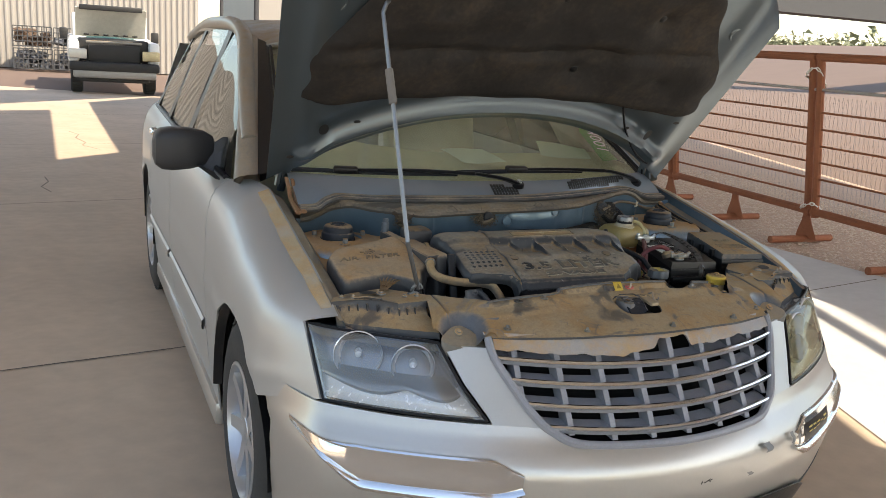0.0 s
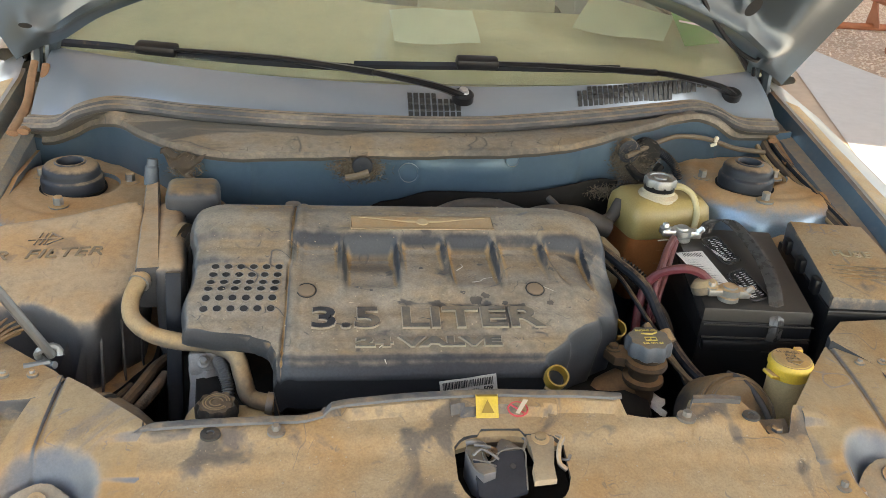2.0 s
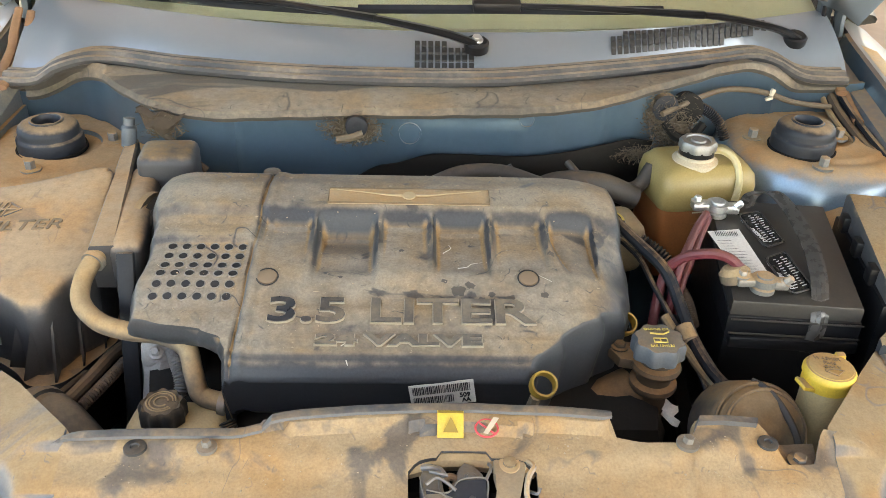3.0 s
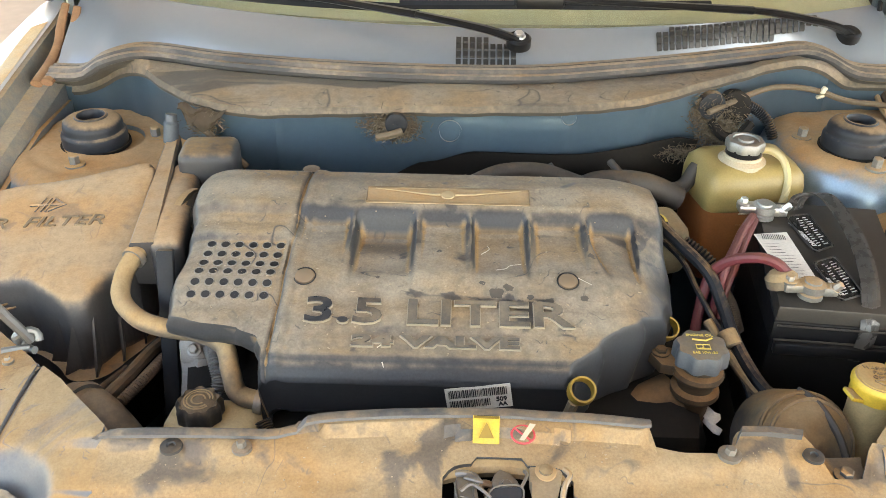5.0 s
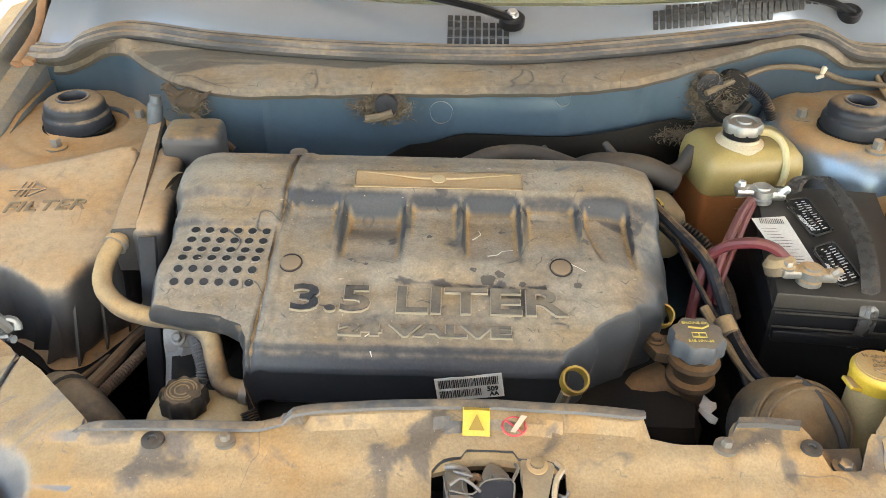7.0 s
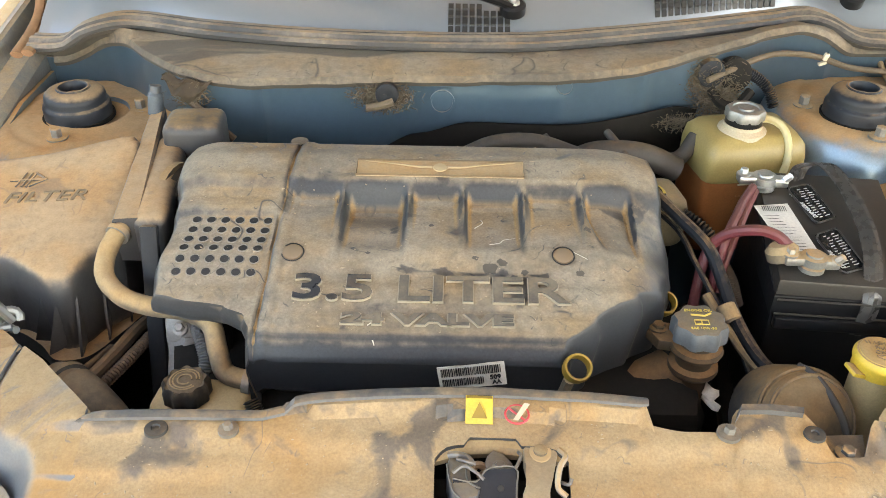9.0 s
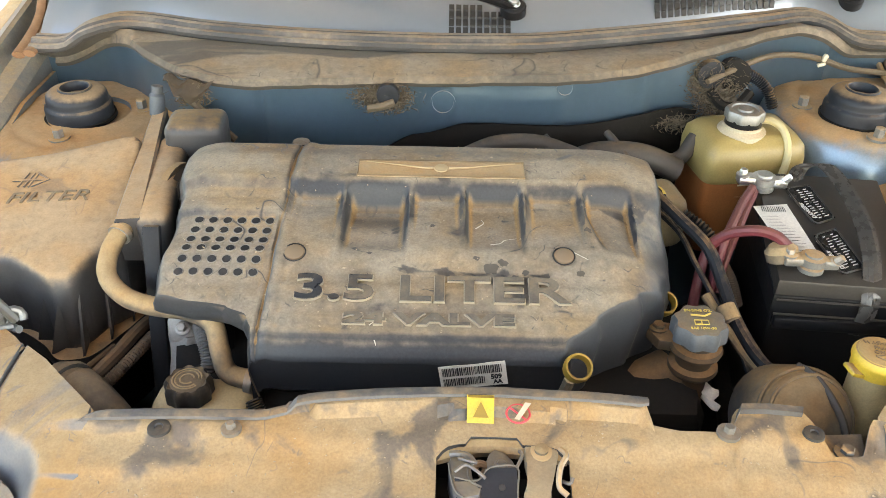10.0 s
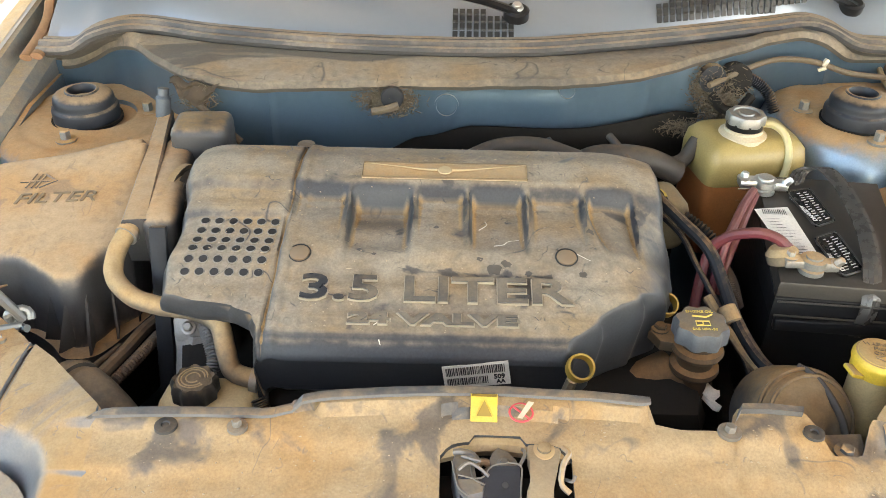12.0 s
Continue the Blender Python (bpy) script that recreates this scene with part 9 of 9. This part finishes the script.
part("steering_wheel", bm, CABIN, car, "dark steering wheel")
bm = bmesh.new()
sheet(bm, [[Vector((x, y, 1.575 - 0.02 * (x / 0.6) ** 2)) for x in span(-0.6, 0.6, 7)] for y in (2.2, 3.0, 4.3)])
part("headlining", bm, mk("pale headlining", (0.42, 0.40, 0.33), 0.9), car)
bm = bmesh.new()
box(bm, (0, 2.22, 1.52), (0.24, 0.03, 0.06), 0.012)
part("rear_view_mirror", bm, BLACK, car)

# ---- white pickup with its hood up, far behind ----
pk = thing("pickup_truck", "white pickup truck with its hood raised, parked in the yard", "pickup truck", at=(-0.29, 19.9, 0))


def pp(name, mat, label="", *boxes):
    b = bmesh.new()
    for c, s, bv in boxes:
        box(b, c, s, bv, None, 2)
    return part(name, b, mat, pk, label)


pp("body", TRUCKP, "white painted body", ((-0.86, 1.0, 0.95), (0.24, 1.9, 0.52), 0.08), ((0.86, 1.0, 0.95), (0.24, 1.9, 0.52), 0.08), ((0, 3.6, 0.95), (1.9, 3.6, 0.62), 0.08))
pp("cab", TRUCKP, "", ((0, 2.9, 1.72), (1.5, 1.6, 0.16), 0.07), ((-0.80, 2.7, 1.5), (0.10, 1.7, 0.6), 0.04), ((0.80, 2.7, 1.5), (0.10, 1.7, 0.6), 0.04))
bm = bmesh.new()
sheet(bm, [[Vector((0.78 * u, 1.75 + 0.75 * v + 0.1 * u * u, 1.22 + 0.45 * v)) for u in span(-1, 1, 9)] for v in span(0, 1, 4)])
part("windscreen", bm, mk("dark green glass", (0.03, 0.07, 0.06), 0.1, bump=0, spec=0.8), pk)
bm = bmesh.new()
sheet(bm, [[Vector((0.79 * u, 1.62 - 0.42 * v, 1.26 + 0.66 * v + 0.02 * math.cos(u * 1.5))) for u in span(-1, 1, 11)] for v in span(0, 1, 6)], 0.03, (0, -0.8, -0.5))
hp = part("hood", bm, mk("pale inner hood", (0.50, 0.49, 0.43), 0.6), pk, "raised hood with a pale underside")
bm = bmesh.new()
box(bm, (0, 1.165, 1.93), (1.4, 0.06, 0.12), 0.02)
part("hood_lip", bm, TRUCKD, hp)
for k in range(6):
    bm = bmesh.new()
    box(bm, (-0.55 + 0.22 * k, 1.55, 1.31), (0.12, 0.02, 0.05), 0.006, (58, 0, 0))
    part("hood_slot", bm, TRUCKD, hp)
pp("engine_bay", TRUCKD, "open dark engine bay", ((0, 0.9, 0.98), (1.5, 1.2, 0.5), 0.04))
pp("radiator", TRUCKD, "", ((0, 0.14, 0.90), (1.1, 0.10, 0.42), 0.02))
pp("crossmember", STEEL_D, "", ((0, 0.17, 1.17), (1.2, 0.08, 0.05), 0.01))
pp("bumper", TRUCKD, "dark grey front bumper", ((0, 0.0, 0.63), (1.92, 0.28, 0.20), 0.05))
pp("valance", mk("grey valance", (0.30, 0.295, 0.28), 0.4, 0.3), "silver lower bumper", ((0, 0.0, 0.47), (1.78, 0.22, 0.20), 0.06))
# black bar paints the dark inside of the bumper slot
pp("bumper_slot", INK_SHADE, "", ((0, -0.095, 0.50), (0.72, 0.02, 0.055), 0.01))
pp("chin", TRUCKD, "", ((0, 0.15, 0.33), (1.5, 0.2, 0.10), 0.03))
for s in (-1, 1):
    pp("headlight", mk("truck lamp", (0.55, 0.54, 0.50), 0.2, 0.3, bump=0.05) if s < 0 else mk("amber truck lamp", (0.55, 0.46, 0.28), 0.25, 0.2, bump=0.05), "clear headlight" if s < 0 else "yellowed headlight", ((s * 0.78, 0.02, 0.90), (0.38, 0.12, 0.22), 0.03))
    bm = bmesh.new()
    lathe(bm, [(0.20, -0.13), (0.36, -0.13), (0.39, -0.10), (0.39, 0.10), (0.36, 0.13), (0.20, 0.13)], (s * 0.80, 0.85, 0.39), (1, 0, 0), 28)
    wt = part("wheel", bm, TYRE, pk)
    for k in range(28):
        bm = bmesh.new()
        a = 2 * math.pi * k / 28
        box(bm, (s * 0.80, 0.85 + 0.39 * math.cos(a), 0.39 + 0.39 * math.sin(a)), (0.2, 0.045, 0.03), 0, (math.degrees(a) + 90, 0, 0))
        part("tread_block", bm, TYRE, wt)
    pp("door_mirror", TRUCKD, "", ((s * 1.05, 2.0, 1.30), (0.18, 0.12, 0.26), 0.03))
pp("light_bar", STEEL, "row of lamps on the cab roof", *[((x, 2.2, 1.86), (0.16, 0.1, 0.12), 0.03) for x in (-0.5, -0.25, 0.0, 0.25, 0.5)])

# cracks in the slab
for pts in ([(-1.35, 12.5), (-1.22, 12.1), (-1.27, 11.7), (-1.15, 11.2), (-1.2, 10.9), (-1.0, 10.5)], [(-1.62, 8.3), (-1.58, 8.0), (-1.64, 7.7), (-1.55, 7.4)], [(0.1, 17.5), (0.3, 16.4), (0.45, 15.2)]):
    bm = bmesh.new()
    w = Vector((0.006, 0.0, 0))
    sheet(bm, [[Vector((x, y, 0.003)) - w, Vector((x, y, 0.003)) + w] for x, y in pts])
    part("crack", bm, JOINT, floor)

# crumbs of dirt and pale lint on the cover, the panel and the filter box
rr = random.Random(21)
CRUMB = mk("pale dirt crumbs", (0.34, 0.265, 0.18), 0.9, 0, var=0.5, scale=40)


def crumbs(n, place, label):
    vv, ff = [], []
    for i in range(n):
        x, y, z = place()
        r = 0.0004 + 0.0012 * rr.random() ** 3
        lng = 1 + 3 * rr.random() ** 4
        a = rr.uniform(0, 6.28)
        k = len(vv)
        for j in range(4):
            t = a + j * 1.571
            q = r * (lng if j % 2 else 1) * rr.uniform(0.6, 1.2)
            vv.append((x + q * math.cos(t), y + q * math.sin(t), z + 0.0004))
        vv.append((x, y, z + r * 0.9 + 0.0004))
        ff += [(k + j, k + (j + 1) % 4, k + 4) for j in range(4)]
    m = bpy.data.meshes.new("crumbs")
    m.from_pydata(vv, [], ff)
    return solo("dirt_crumbs", m, CRUMB, label, "dirt", kind="stuff")


def on_cover():
    y = rr.uniform(0.54, 0.88)
    x = rr.uniform(cov_left(y) + 0.02, cov_right(y) - 0.03)
    return x, y, cov_z(x, y)


def on_panel():
    while True:
        x = rr.uniform(-0.40, 0.40)
        y = rr.uniform(nose(x) + 0.02, rear(x) - 0.02)
        if not (HX0 - 0.005 < x < HX1 + 0.005 and HY0 - 0.005 < y < HY1 + 0.012):
            return x, y, panel_z(x, y)


crumbs(520, on_cover, "pale dirt crumbs and lint on the engine cover")
crumbs(520, on_panel, "dirt crumbs scattered on the radiator panel")
LINT = mk("pale droppings", (0.62, 0.57, 0.48), 0.9)
for pts in ([(-0.128, 0.548), (-0.122, 0.553), (-0.124, 0.560), (-0.118, 0.563)], [(-0.121, 0.533), (-0.119, 0.528)], [(0.012, 0.668), (0.024, 0.672), (0.030, 0.680), (0.044, 0.684)], [(0.105, 0.655), (0.128, 0.640)], [(-0.006, 0.705), (0.004, 0.716), (0.002, 0.724)]):
    bm = bmesh.new()
    tube(bm, [Vector((x, y, cov_z(x, y) + 0.0004)) for x, y in pts], (0.0009, 0.0004), 5, 4, flat=0.5)
    solo("lint_thread", bm, LINT, "pale thread of lint stuck to the engine cover", "lint", "lint threads")
